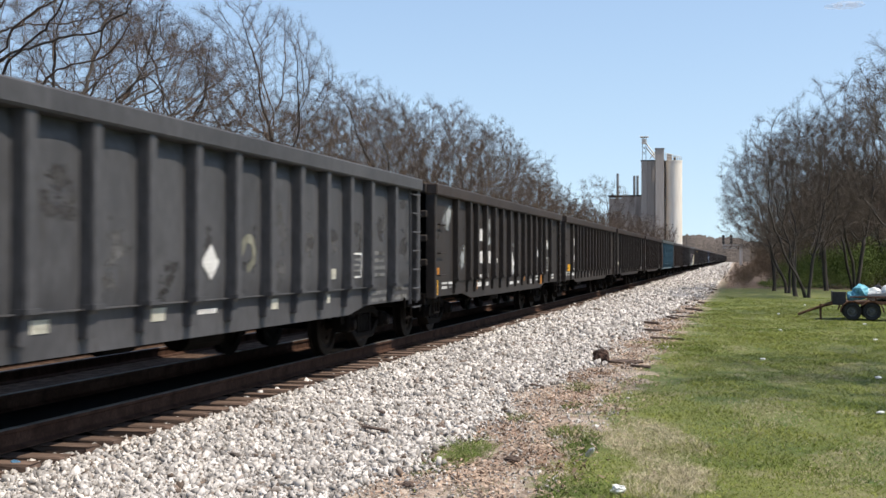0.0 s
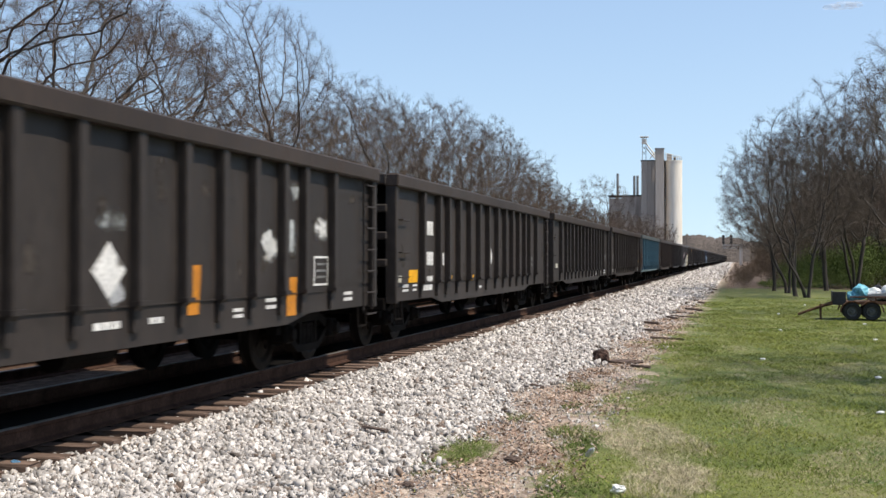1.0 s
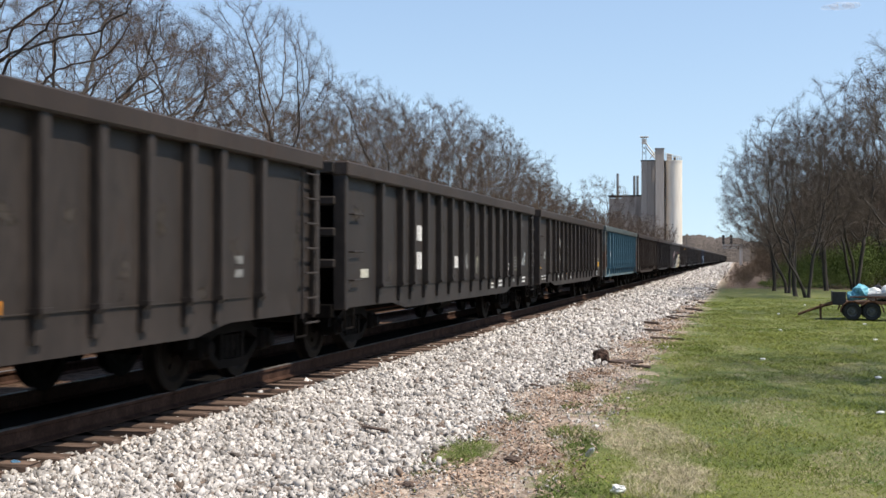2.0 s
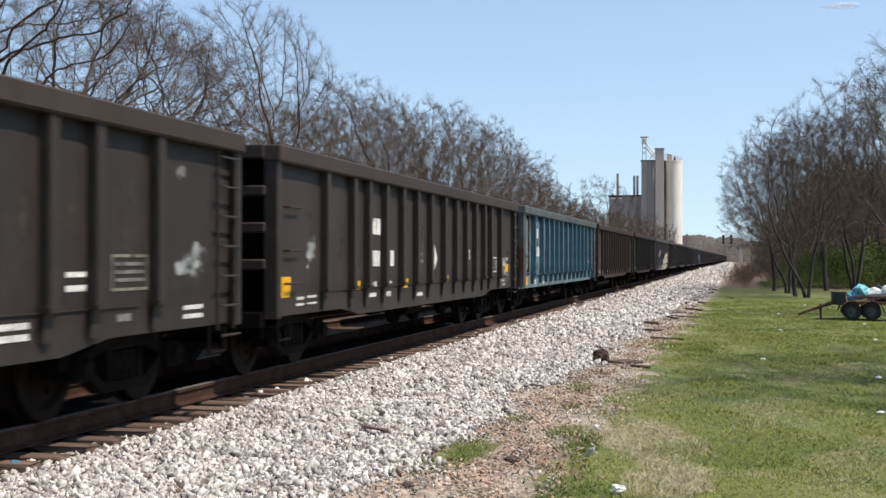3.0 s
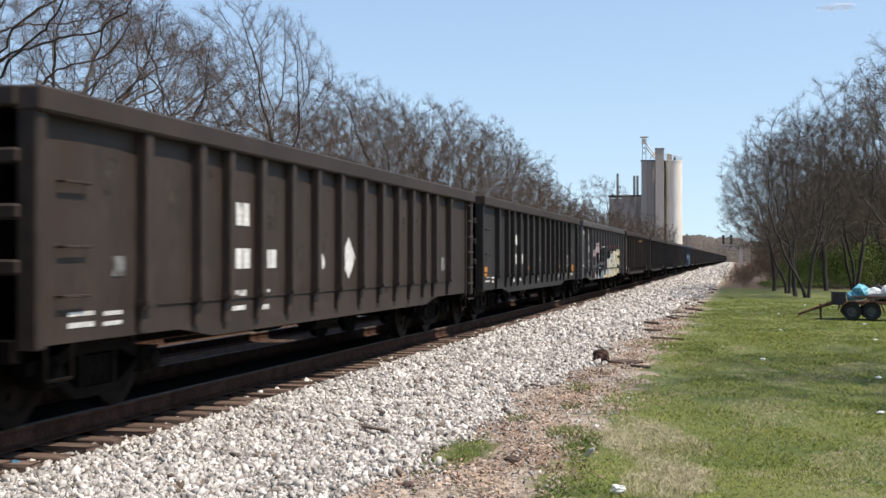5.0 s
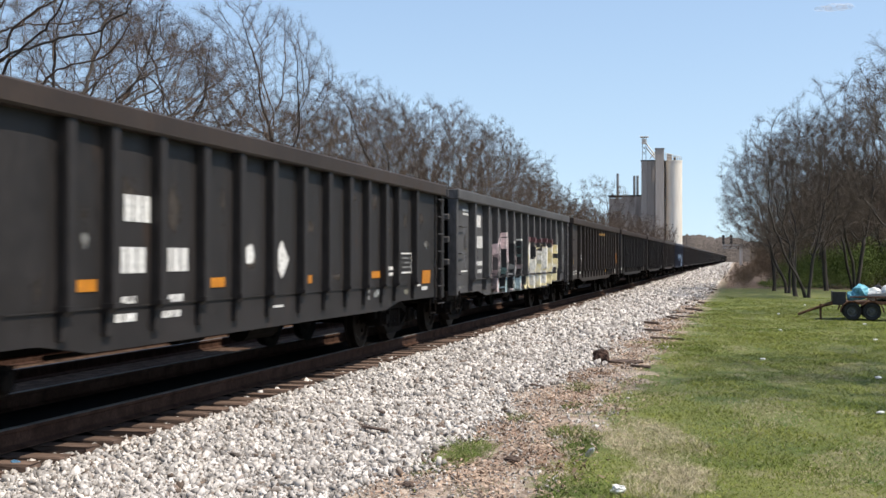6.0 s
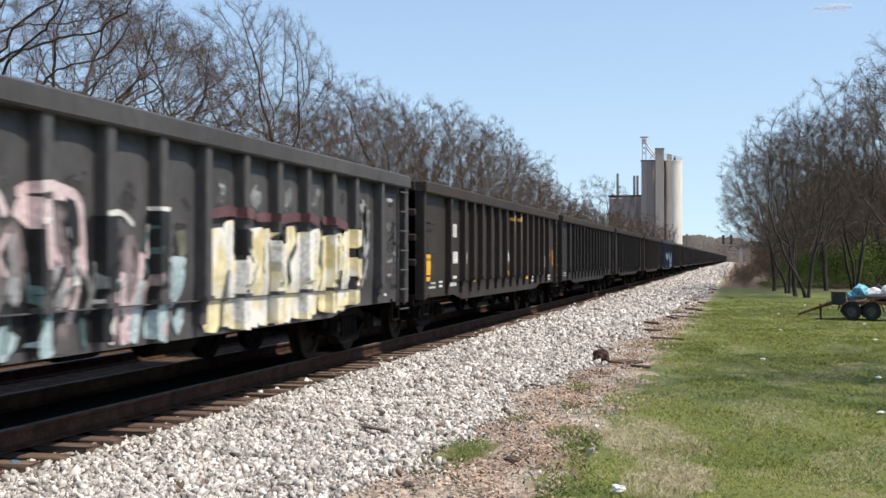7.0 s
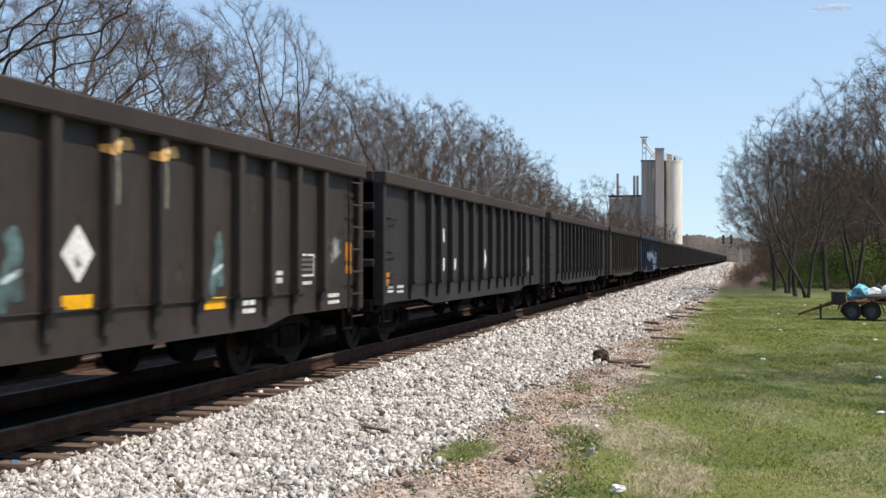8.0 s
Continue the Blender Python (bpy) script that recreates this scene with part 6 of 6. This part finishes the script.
mark(6, "D", "white", -0.32, 0.34, 1.58, 2.37)
mark(6, "B", "white", -1.32, -1.03, 1.67, 2.12)
mark(6, "R", "dim", -6.87, -6.62, 1.76, 2.00)
mark(6, "T", "white", -7.58, -7.15, 1.32, 1.37)
mark(6, "T", "white", -7.58, -7.15, 1.19, 1.25)
mark(6, "T", "white", -6.99, -6.65, 1.30, 1.35)
mark(6, "T", "white", -6.99, -6.65, 1.18, 1.23)
mark(6, "T", "white", -4.14, -3.75, 1.41, 1.50)
mark(6, "T", "white", -4.14, -3.75, 1.20, 1.27)
mark(6, "T", "white", -3.27, -3.02, 1.41, 1.48)
mark(6, "T", "white", -3.27, -3.02, 1.17, 1.25)
mark(6, "T", "dim", 5.66, 6.02, 1.67, 2.00)
mark(7, "R", "orange", -7.89, -7.40, 1.44, 1.72)
mark(7, "T", "white", -7.42, -7.07, 1.39, 1.42)
mark(7, "T", "white", -7.52, -7.05, 1.27, 1.32)
mark(7, "T", "white", -6.85, -6.48, 1.36, 1.41)
mark(7, "T", "white", -6.77, -6.54, 1.24, 1.30)
mark(7, "R", "orange", -5.01, -4.57, 1.59, 1.73)
mark(7, "L", "white", -4.05, -3.50, 2.42, 2.75)
mark(7, "L", "white", -4.20, -3.63, 1.79, 2.11)
mark(7, "L", "white", -3.28, -2.71, 1.80, 2.11)
mark(7, "T", "white", -4.27, -3.83, 1.42, 1.51)
mark(7, "T", "white", -4.30, -3.83, 1.20, 1.30)
mark(7, "T", "white", -3.31, -2.80, 1.40, 1.50)
mark(7, "T", "white", -3.31, -2.84, 1.20, 1.29)
mark(7, "R", "orange", -2.28, -1.79, 1.56, 1.70)
mark(7, "B", "white", -1.28, -0.86, 1.87, 2.27)
mark(7, "D", "white", -0.31, 0.18, 1.64, 2.26)
mark(7, "R", "orange", 0.68, 1.03, 1.54, 1.68)
mark(7, "R", "orange", 3.80, 4.30, 1.57, 1.71)
mark(7, "T", "white", 4.72, 5.10, 1.72, 1.80)
mark(7, "T", "white", 4.72, 5.10, 1.60, 1.67)
mark(7, "X", "white", 5.50, 6.22, 1.64, 2.10)
mark(7, "B", "cream_dim", 5.66, 6.00, 1.16, 1.30)
mark(7, "B", "dim", 6.90, 7.36, 2.20, 2.42)
mark(7, "R", "orange", 6.87, 7.44, 1.38, 1.69)
mark(7, "T", "white", 6.86, 7.28, 1.23, 1.31)
mark(7, "T", "white", 6.55, 6.80, 1.33, 1.38)
mark(7, "B", "smear", 3.90, 4.24, 1.14, 1.38)
mark(7, "T", "white", -0.47, -0.06, 1.18, 1.22)
mark(7, "B", "dim", -4.84, -4.68, 2.07, 2.32)
mark(7, "T", "dim", 3.48, 3.69, 1.27, 1.34)
mark(7, "T", "dim", 3.48, 3.69, 1.14, 1.22)
mark(8, "T", "white", -7.30, -6.62, 3.25, 3.31)
mark(8, "T", "white", -7.30, -6.62, 3.15, 3.21)
mark(8, "L", "white", -5.98, -5.49, 2.86, 3.20)
mark(8, "L", "white", -6.15, -5.22, 2.27, 2.61)
mark(8, "T", "white", -6.34, -5.85, 1.78, 1.90)
mark(8, "T", "white", -5.78, -5.27, 1.77, 1.89)
mark(8, "T", "white", -6.32, -5.98, 1.56, 1.67)
mark(8, "T", "white", -5.80, -5.34, 1.55, 1.66)
mark(8, "T", "white", -7.44, -6.73, 1.60, 1.65)
mark(8, "R", "dim", -7.44, -7.05, 1.15, 1.22)
mark(8, "R", "dim", -6.41, -6.15, 1.15, 1.21)
mark(9, "L", "white", -5.76, -5.26, 2.53, 2.87)
mark(9, "L", "white", -5.76, -5.18, 1.84, 2.15)
mark(9, "L", "white", -4.81, -4.36, 1.83, 2.14)
mark(9, "R", "yellow", -7.77, -7.44, 1.42, 2.07)
mark(9, "T", "white", -7.39, -6.99, 1.34, 1.39)
mark(9, "T", "white", -7.46, -6.99, 1.24, 1.29)
mark(9, "T", "white", -6.75, -6.43, 1.36, 1.41)
mark(9, "T", "white", -6.68, -6.43, 1.25, 1.31)
mark(9, "T", "white", -6.07, -5.29, 1.44, 1.52)
mark(9, "T", "white", -6.07, -5.29, 1.25, 1.35)
mark(9, "R", "yellow", -4.12, -3.65, 1.32, 1.46)
mark(9, "D", "white", 0.02, 0.55, 1.69, 2.35)
mark(9, "B", "smear", -2.05, -1.65, 1.83, 2.26)
mark(9, "R", "yellow", -0.06, 0.54, 1.40, 1.56)
mark(9, "R", "yellow", 2.88, 3.40, 1.25, 1.42)
mark(9, "R", "orange", 7.62, 7.90, 1.68, 2.30)
mark(9, "T", "white", 3.90, 4.28, 1.26, 1.34)
mark(9, "T", "white", 3.90, 4.28, 1.14, 1.21)
mark(9, "T", "white", 4.85, 5.12, 1.57, 1.66)
mark(9, "T", "white", 4.85, 5.12, 1.70, 1.77)
mark(9, "X", "white", 5.62, 6.28, 1.66, 2.05)
mark(9, "T", "white", 5.62, 6.20, 1.52, 1.58)
mark(9, "B", "smear", 6.76, 7.46, 1.74, 2.47)
mark(9, "T", "white", 6.90, 7.40, 1.26, 1.33)
mark(9, "T", "white", 6.90, 7.40, 1.14, 1.20)
mark(10, "R", "orange", -7.89, -7.63, 1.38, 1.67)
mark(10, "T", "white", -7.66, -7.33, 1.33, 1.38)
mark(10, "T", "white", -7.66, -7.33, 1.24, 1.29)
mark(10, "T", "white", -7.12, -6.70, 1.32, 1.38)
mark(10, "T", "white", -7.12, -6.70, 1.22, 1.27)
mark(10, "L", "white", -4.11, -3.79, 2.37, 2.72)
mark(10, "L", "white", -4.11, -3.79, 1.66, 1.98)
mark(10, "L", "white", -3.12, -2.82, 1.67, 1.97)
mark(10, "D", "white", -0.21, 0.23, 1.64, 2.27)
mark(10, "T", "dim", 5.67, 6.04, 1.53, 2.03)
mark(10, "R", "pale", -3.27, -2.97, 1.38, 1.45)


def weather(i, mats, n, seed, size):
    """Uneven patches of worn paint in the bays of car i."""
    r = random.Random(seed)
    posts = [-BODY + 0.15] + rib_positions(TRAIN[i][1]) + [BODY - 0.15]
    for a, b in zip(posts, posts[1:]):
        for k in range(n):
            w, h = min(r.uniform(0.3, 0.8) * size, b - a - 0.2), r.uniform(0.22, 0.93) * size
            y, z = r.uniform(a + 0.1, b - 0.1 - w), r.uniform(0.82, max(0.93, 2.43 - h))
            bm = film_of_paint(ragged(y, y + w, z, z + h, r.randrange(9999), 12, 0.1), SIDE + 0.0015 + 0.0004 * k)
            part("worn_patch", drape(bm, i), M["thin_" + r.choice(mats)], CARS[i])


weather(5, ("primer", "faded_blue", "primer"), 2, 71, 1.1)
for k, (y, z, w, h) in enumerate(((-7.7, 1.5, 0.5, 0.9), (-7.2, 2.5, 0.45, 0.8), (-5.9, 1.3, 0.8, 0.7), (-5.2, 2.4, 0.4, 0.9), (-4.4, 1.4, 0.5, 1.1), (-3.4, 2.2, 0.5, 0.8), (-2.4, 1.5, 0.5, 0.9))):
    mark(5, "P", "rust" if k % 3 == 1 else "primer", y, y + w, z, z + h)
for k, (y, z, w, h) in enumerate(((-6.95, 1.15, 0.5, 0.8), (-6.9, 1.9, 0.45, 0.9), (-6.95, 2.6, 0.5, 0.8), (-7.75, 1.6, 0.5, 0.5), (-7.7, 2.1, 0.45, 0.7), (-5.9, 2.45, 0.8, 0.3), (-5.8, 1.45, 0.75, 0.5))):
    mark(5, "P", "rust" if k in (2, 4, 5) else "primer", y, y + w, z, z + h)
for y, z, w, h in ((-5.94, 2.93, 0.4, 0.06), (-5.94, 2.80, 0.28, 0.05), (-6.1, 2.26, 0.7, 0.05), (-6.1, 2.15, 0.5, 0.06)):
    mark(5, "T", "smudge", y, y + w, z, z + h)
weather(8, ("smudge", "pale_grey", "smudge"), 3, 72, 1.0)
weather(0, ("smudge", "pale_grey"), 2, 73, 1.1)
for i in (1, 2, 3, 4, 6, 7, 9, 10):
    weather(i, ("dust", "dust"), 1, 74 + i, 0.9)

LAYER = {}


def spray(i, mat, points, width, seed=0):
    """A stroke of spray paint through the points (y, z) of car i, over sheets and posts alike."""
    r = random.Random(seed + int(points[0][0] * 100))
    pts = [Vector((0, y * LONG, z * HIGH)) for y, z in points]
    width *= 0.5 * (LONG + HIGH)
    line = []
    for k in range(len(pts) - 1):
        p0, p1, p2, p3 = pts[max(k - 1, 0)], pts[k], pts[k + 1], pts[min(k + 2, len(pts) - 1)]
        for q in range(6):
            t = q / 6
            line.append(0.5 * (2 * p1 + (p2 - p0) * t + (2 * p0 - 5 * p1 + 4 * p2 - p3) * t * t + (3 * p1 - p0 - 3 * p2 + p3) * t ** 3))
    line.append(pts[-1])
    LAYER[i] = LAYER.get(i, 0) + 1
    x = SIDE + 0.004 + 0.0003 * LAYER[i]
    bm = bmesh.new()
    rows = []
    last = len(line) - 1
    for k, p in enumerate(line):
        d = (line[min(k + 1, last)] - line[max(k - 1, 0)]).normalized()
        o = Vector((0, -d.z, d.y)) * width * 0.5
        e = 0.72 if k in (0, last) else 1.0
        a, b = e * r.uniform(0.88, 1.1), e * r.uniform(0.88, 1.1)
        rows.append((bm.verts.new((x, p.y + o.y * a, p.z + o.z * a)), bm.verts.new((x, p.y - o.y * b, p.z - o.z * b))))
    for (a, b), (e, f) in zip(rows, rows[1:]):
        bm.faces.new((a, e, f, b))
    return part("spray_stroke", drape(bm, i, True), M[mat], CARS[i])


def pink_lettering(i):
    for y, w, top in ((-3.75, 0.72, 2.5), (-2.6, 0.6, 2.6), (-1.4, 0.5, 2.25)):
        spray(i, "pink_grey", [(y, 0.94), (y + 0.05, 1.6), (y, top)], w)
    for y, w, lo, top in ((-3.1, 0.42, 1.0, 2.6), (-1.95, 0.52, 1.0, 2.46), (-0.9, 0.44, 1.35, 2.56), (-2.42, 0.2, 1.9, 2.6)):
        spray(i, "inkblack", [(y, lo), (y + 0.03, 1.7), (y + 0.05, top)], w)
    spray(i, "pink", [(-4.1, 1.35), (-4.05, 2.2), (-3.85, 2.55), (-3.5, 2.62), (-3.35, 2.4)], 0.10)
    spray(i, "pink", [(-3.2, 2.65), (-2.9, 2.74), (-2.5, 2.72), (-2.25, 2.55), (-2.2, 1.8), (-2.35, 1.25)], 0.11)
    spray(i, "pink", [(-3.6, 2.5), (-3.62, 2.0)], 0.2)
    spray(i, "pink", [(-2.9, 2.6), (-2.85, 1.85)], 0.12)
    spray(i, "pink", [(-2.52, 1.9), (-2.5, 1.4)], 0.24)
    spray(i, "pink", [(-3.95, 1.75), (-3.5, 2.05)], 0.1)
    for points, w in (([(-1.95, 2.49), (-1.55, 2.52), (-1.3, 2.38)], 0.06), ([(-0.98, 2.6), (-0.55, 2.6)], 0.05), ([(-2.05, 1.45), (-1.8, 1.5)], 0.05), ([(-3.1, 2.35), (-2.85, 2.38)], 0.05)):
        spray(i, "white", points, w)
    spray(i, "aqua", [(-0.36, 2.0), (-0.4, 1.6), (-0.75, 1.3), (-0.85, 0.92)], 0.36)
    spray(i, "cream_dim", [(-0.32, 2.35), (-0.26, 2.0)], 0.2)
    for m, w, a, b in (("pink_grey", 0.30, (-3.32, 2.32), (-3.16, 1.62)), ("pink", 0.34, (-3.17, 2.6), (-3.12, 2.34)), ("pink", 0.14, (-2.68, 2.7), (-2.48, 2.67)), ("pink", 0.30, (-2.34, 2.02), (-2.28, 1.77)),
                       ("white", 0.10, (-2.41, 1.71), (-2.21, 1.75)), ("haze_white", 0.38, (-2.71, 1.77), (-2.64, 1.47)), ("aqua", 0.42, (-2.91, 1.27), (-2.79, 1.04)), ("haze_white", 0.30, (-3.33, 1.7), (-3.27, 1.53)),
                       ("white", 0.26, (-1.8, 1.26), (-1.72, 1.04)), ("pink", 0.14, (-1.37, 1.1), (-1.11, 2.04)), ("aqua", 0.30, (-0.72, 1.37), (-0.52, 1.88)), ("haze_white", 0.30, (-0.67, 1.15), (-0.52, 1.33)),
                       ("pink", 0.16, (-0.84, 1.04), (-0.79, 1.12)), ("haze_white", 0.22, (-1.59, 1.38), (-1.53, 1.74)), ("aqua", 0.20, (-2.99, 1.04), (-2.57, 1.04)), ("aqua", 0.30, (-3.41, 1.04), (-3.22, 1.23)),
                       ("pink", 0.24, (-1.46, 1.04), (-1.32, 1.09)), ("aqua", 0.22, (-0.34, 1.04), (-0.21, 1.31))):
        spray(i, m, [a, ((a[0] + b[0]) / 2 + 0.05, (a[1] + b[1]) / 2), b], w)
    for points, w, m in (([(-3.95, 0.95), (-3.8, 1.5)], 0.22, "pink"), ([(-2.62, 0.95), (-2.7, 1.4)], 0.18, "aqua_dim"), ([(-1.62, 0.94), (-1.5, 1.8)], 0.14, "pink"),
                         ([(-1.2, 0.92), (-1.1, 1.7)], 0.18, "aqua"), ([(-3.5, 1.2), (-3.3, 1.9)], 0.08, "smear"), ([(-2.1, 0.95), (-2.15, 1.3)], 0.1, "aqua_dim")):
        spray(i, m, points, w)


def scribble(i, n, y0, y1, z0, z1, mats, seed):
    """Thin overlapping lines that crowd a painted stretch."""
    r = random.Random(seed)
    for k in range(n):
        y, z, h = r.uniform(y0, y1), r.uniform(z0, z1 - 0.3), r.uniform(0.25, 0.75)
        spray(i, r.choice(mats), [(y, z), (y + r.uniform(-0.12, 0.12), z + h * 0.5), (y + r.uniform(-0.2, 0.2), min(z1, z + h))], r.uniform(0.04, 0.13), seed + k)


def cream_lettering(i):
    for y in (0.72, 1.4, 2.1, 2.8, 3.5, 4.2, 4.85):  # the fill behind the letters
        spray(i, "cream", [(y, 1.0), (y + 0.03, 1.5), (y, 2.1)], 0.62)
    for k, (y, lo, top, w) in enumerate(((0.50, 0.92, 2.40, 0.46), (0.85, 1.5, 2.52, 0.36), (1.15, 0.92, 1.95, 0.55), (1.62, 0.92, 2.44, 0.55), (1.98, 0.92, 2.44, 0.38), (2.32, 0.92, 2.2, 0.5),
                                         (2.72, 0.92, 2.5, 0.46), (3.18, 0.95, 2.42, 0.52), (3.66, 1.0, 2.48, 0.52), (4.12, 1.02, 2.38, 0.48), (4.58, 1.08, 2.42, 0.55), (5.0, 1.2, 2.46, 0.4))):
        spray(i, "cream", [(y, lo), (y + 0.04, (lo + top) / 2), (y, top)], w)
        if k % 3 != 0:
            spray(i, "white", [(y + 0.06, lo + 0.1), (y - 0.03, (lo + top) / 2), (y + 0.03, top - 0.06)], w * 0.42)
    for points, w in (([(4.9, 2.32), (5.5, 2.36)], 0.3), ([(4.9, 1.78), (5.6, 1.82)], 0.3), ([(5.42, 1.8), (5.45, 1.25)], 0.32), ([(4.6, 1.2), (5.45, 1.25)], 0.24)):
        spray(i, "cream", points, w)
    for points, w in (([(1.13, 2.02), (1.13, 2.4)], 0.32), ([(2.36, 2.24), (2.3, 2.46)], 0.28), ([(4.78, 1.38), (4.74, 1.75)], 0.2), ([(5.25, 2.07), (5.55, 2.1)], 0.2), ([(3.42, 2.2), (3.44, 2.45)], 0.12)):
        spray(i, "inkblack", points, w)
    for points, w in (([(0.76, 0.98), (0.8, 1.75)], 0.10), ([(2.13, 0.98), (2.1, 2.1)], 0.05), ([(3.42, 1.1), (3.45, 2.1)], 0.05), ([(4.33, 1.2), (4.34, 2.2)], 0.05), ([(1.36, 1.0), (1.35, 1.8)], 0.04)):
        spray(i, "cream_dim", points, w)
    for points in ([(0.3, 2.58), (0.9, 2.66), (1.5, 2.6)], [(1.62, 2.6), (2.2, 2.62)], [(2.4, 2.58), (3.0, 2.66), (3.8, 2.62)], [(3.95, 2.66), (4.6, 2.62), (5.1, 2.55)]):
        spray(i, "maroon", points, 0.13)
    for k, y in enumerate((0.50, 1.50, 2.56, 3.60, 5.70)):  # rubbed dabs over the letters
        mark(i, "B", "smear", y, y + 0.42, 2.68 + 0.03 * k, 3.14 + 0.02 * k)
    scribble(i, 9, 5.75, 6.2, 1.3, 3.1, ("smear", "dim", "smear"), 84)
    for mat, y, z, w, h in (("pale_grey", 6.95, 2.2, 0.7, 0.9), ("pale_grey", 7.0, 1.3, 0.75, 0.8), ("dim", 6.95, 1.80, 0.7, 0.22), ("smear", 7.5, 1.95, 0.3, 0.2), ("haze_white", 7.1, 3.16, 0.5, 0.1),
                            ("haze_white", 7.1, 1.58, 0.5, 0.09), ("white", 7.06, 1.15, 0.42, 0.1), ("dim", 7.05, 2.5, 0.4, 0.3)):
        mark(i, "B", mat, y, y + w, z, z + h)



def blue_lettering(i):
    r = random.Random(53)
    for k in range(8):
        y = -2.7 + k
        top = r.uniform(2.2, 2.6)
        spray(i, "navy", [(y + 0.4, 1.0), (y + 0.4, top)], 0.7)
        spray(i, "sky_blue", [(y, 1.0), (y + 0.05, 1.8), (y + 0.3, top), (y + 0.7, top - 0.15), (y + 0.75, 1.1)], 0.2)
        spray(i, "white", [(y + 0.4, 1.2), (y + 0.45, 1.9)], 0.08)


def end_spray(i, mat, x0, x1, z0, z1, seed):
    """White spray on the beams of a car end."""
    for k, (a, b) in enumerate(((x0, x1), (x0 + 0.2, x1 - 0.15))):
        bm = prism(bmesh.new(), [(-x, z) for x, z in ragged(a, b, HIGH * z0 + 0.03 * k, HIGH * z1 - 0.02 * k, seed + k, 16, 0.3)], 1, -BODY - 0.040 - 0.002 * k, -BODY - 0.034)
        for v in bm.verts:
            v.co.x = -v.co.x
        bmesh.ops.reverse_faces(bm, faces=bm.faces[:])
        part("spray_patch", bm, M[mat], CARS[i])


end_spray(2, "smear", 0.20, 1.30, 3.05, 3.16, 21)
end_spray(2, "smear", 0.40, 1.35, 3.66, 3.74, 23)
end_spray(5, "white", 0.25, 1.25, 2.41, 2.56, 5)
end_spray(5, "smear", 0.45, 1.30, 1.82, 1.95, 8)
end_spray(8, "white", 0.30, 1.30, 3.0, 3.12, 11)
for points, w in (([(6.6, 1.27), (7.4, 1.30)], 0.07), ([(6.7, 1.14), (7.3, 1.17)], 0.07), ([(6.66, 1.5), (6.74, 1.95)], 0.12), ([(6.7, 1.93), (7.4, 1.96)], 0.08)):
    spray(4, "smear", points, w)
for y in (0.80, 1.76):
    spray(9, "gold", [(y - 0.14, 3.22 + 0.02 * y), (y + 0.15, 3.33), (y + 0.46, 3.38)], 0.13)
    spray(9, "cream", [(y, 3.33), (y + 0.3, 3.37)], 0.05)
    spray(9, "cream_dim", [(y - 0.02, 3.2), (y, 2.95), (y - 0.01, 2.6)], 0.06)
for y, z in ((3.02, 1.46), (-0.86, 1.42)):
    spray(9, "aqua_dim", [(y, z), (y + 0.1, z + 0.35), (y + 0.2, z + 0.6), (y + 0.12, z + 0.85)], 0.22)
    spray(9, "aqua_dim", [(y + 0.25, z + 0.1), (y + 0.2, z + 0.5)], 0.16)
    spray(9, "aqua", [(y + 0.02, z + 0.3), (y + 0.28, z + 0.42)], 0.06)
spray(0, "cream_dim", [(0.34, 1.55), (0.42, 1.95), (0.6, 2.25), (0.78, 2.22), (0.82, 1.95), (0.62, 1.8)], 0.12)
pink_lettering(8)
scribble(8, 30, -4.0, -0.5, 0.95, 2.4, ("pink", "smear", "inkblack", "inkblack", "pink_grey", "smear", "aqua_dim"), 81)
cream_lettering(8)
scribble(8, 12, 0.4, 5.3, 1.0, 2.2, ("white", "cream", "pale", "smear"), 82)
blue_lettering(13)


# ---------------------------------------------------------------- movement
def run(t):
    """How far the slowly braking train has gone."""
    return SPEED * t - 0.00644 * t * t


def motions():
    for c in CARS:
        x, y, z = c.location
        walk(c, [(t, pose(x, y - run(t), z)) for t in (0.0, 2.0, 4.0, 6.0, 8.0)])
    walk(CLOUD, [(0.0, Matrix.Translation(CLOUD_A)), (8.0, Matrix.Translation(CLOUD_B))])
    for w, y in WHEELS:
        walk(w, [(k / FPS, pose(0, y, WHEEL, math.degrees(run(k / FPS) / WHEEL))) for k in range(0, 241)])


motions()
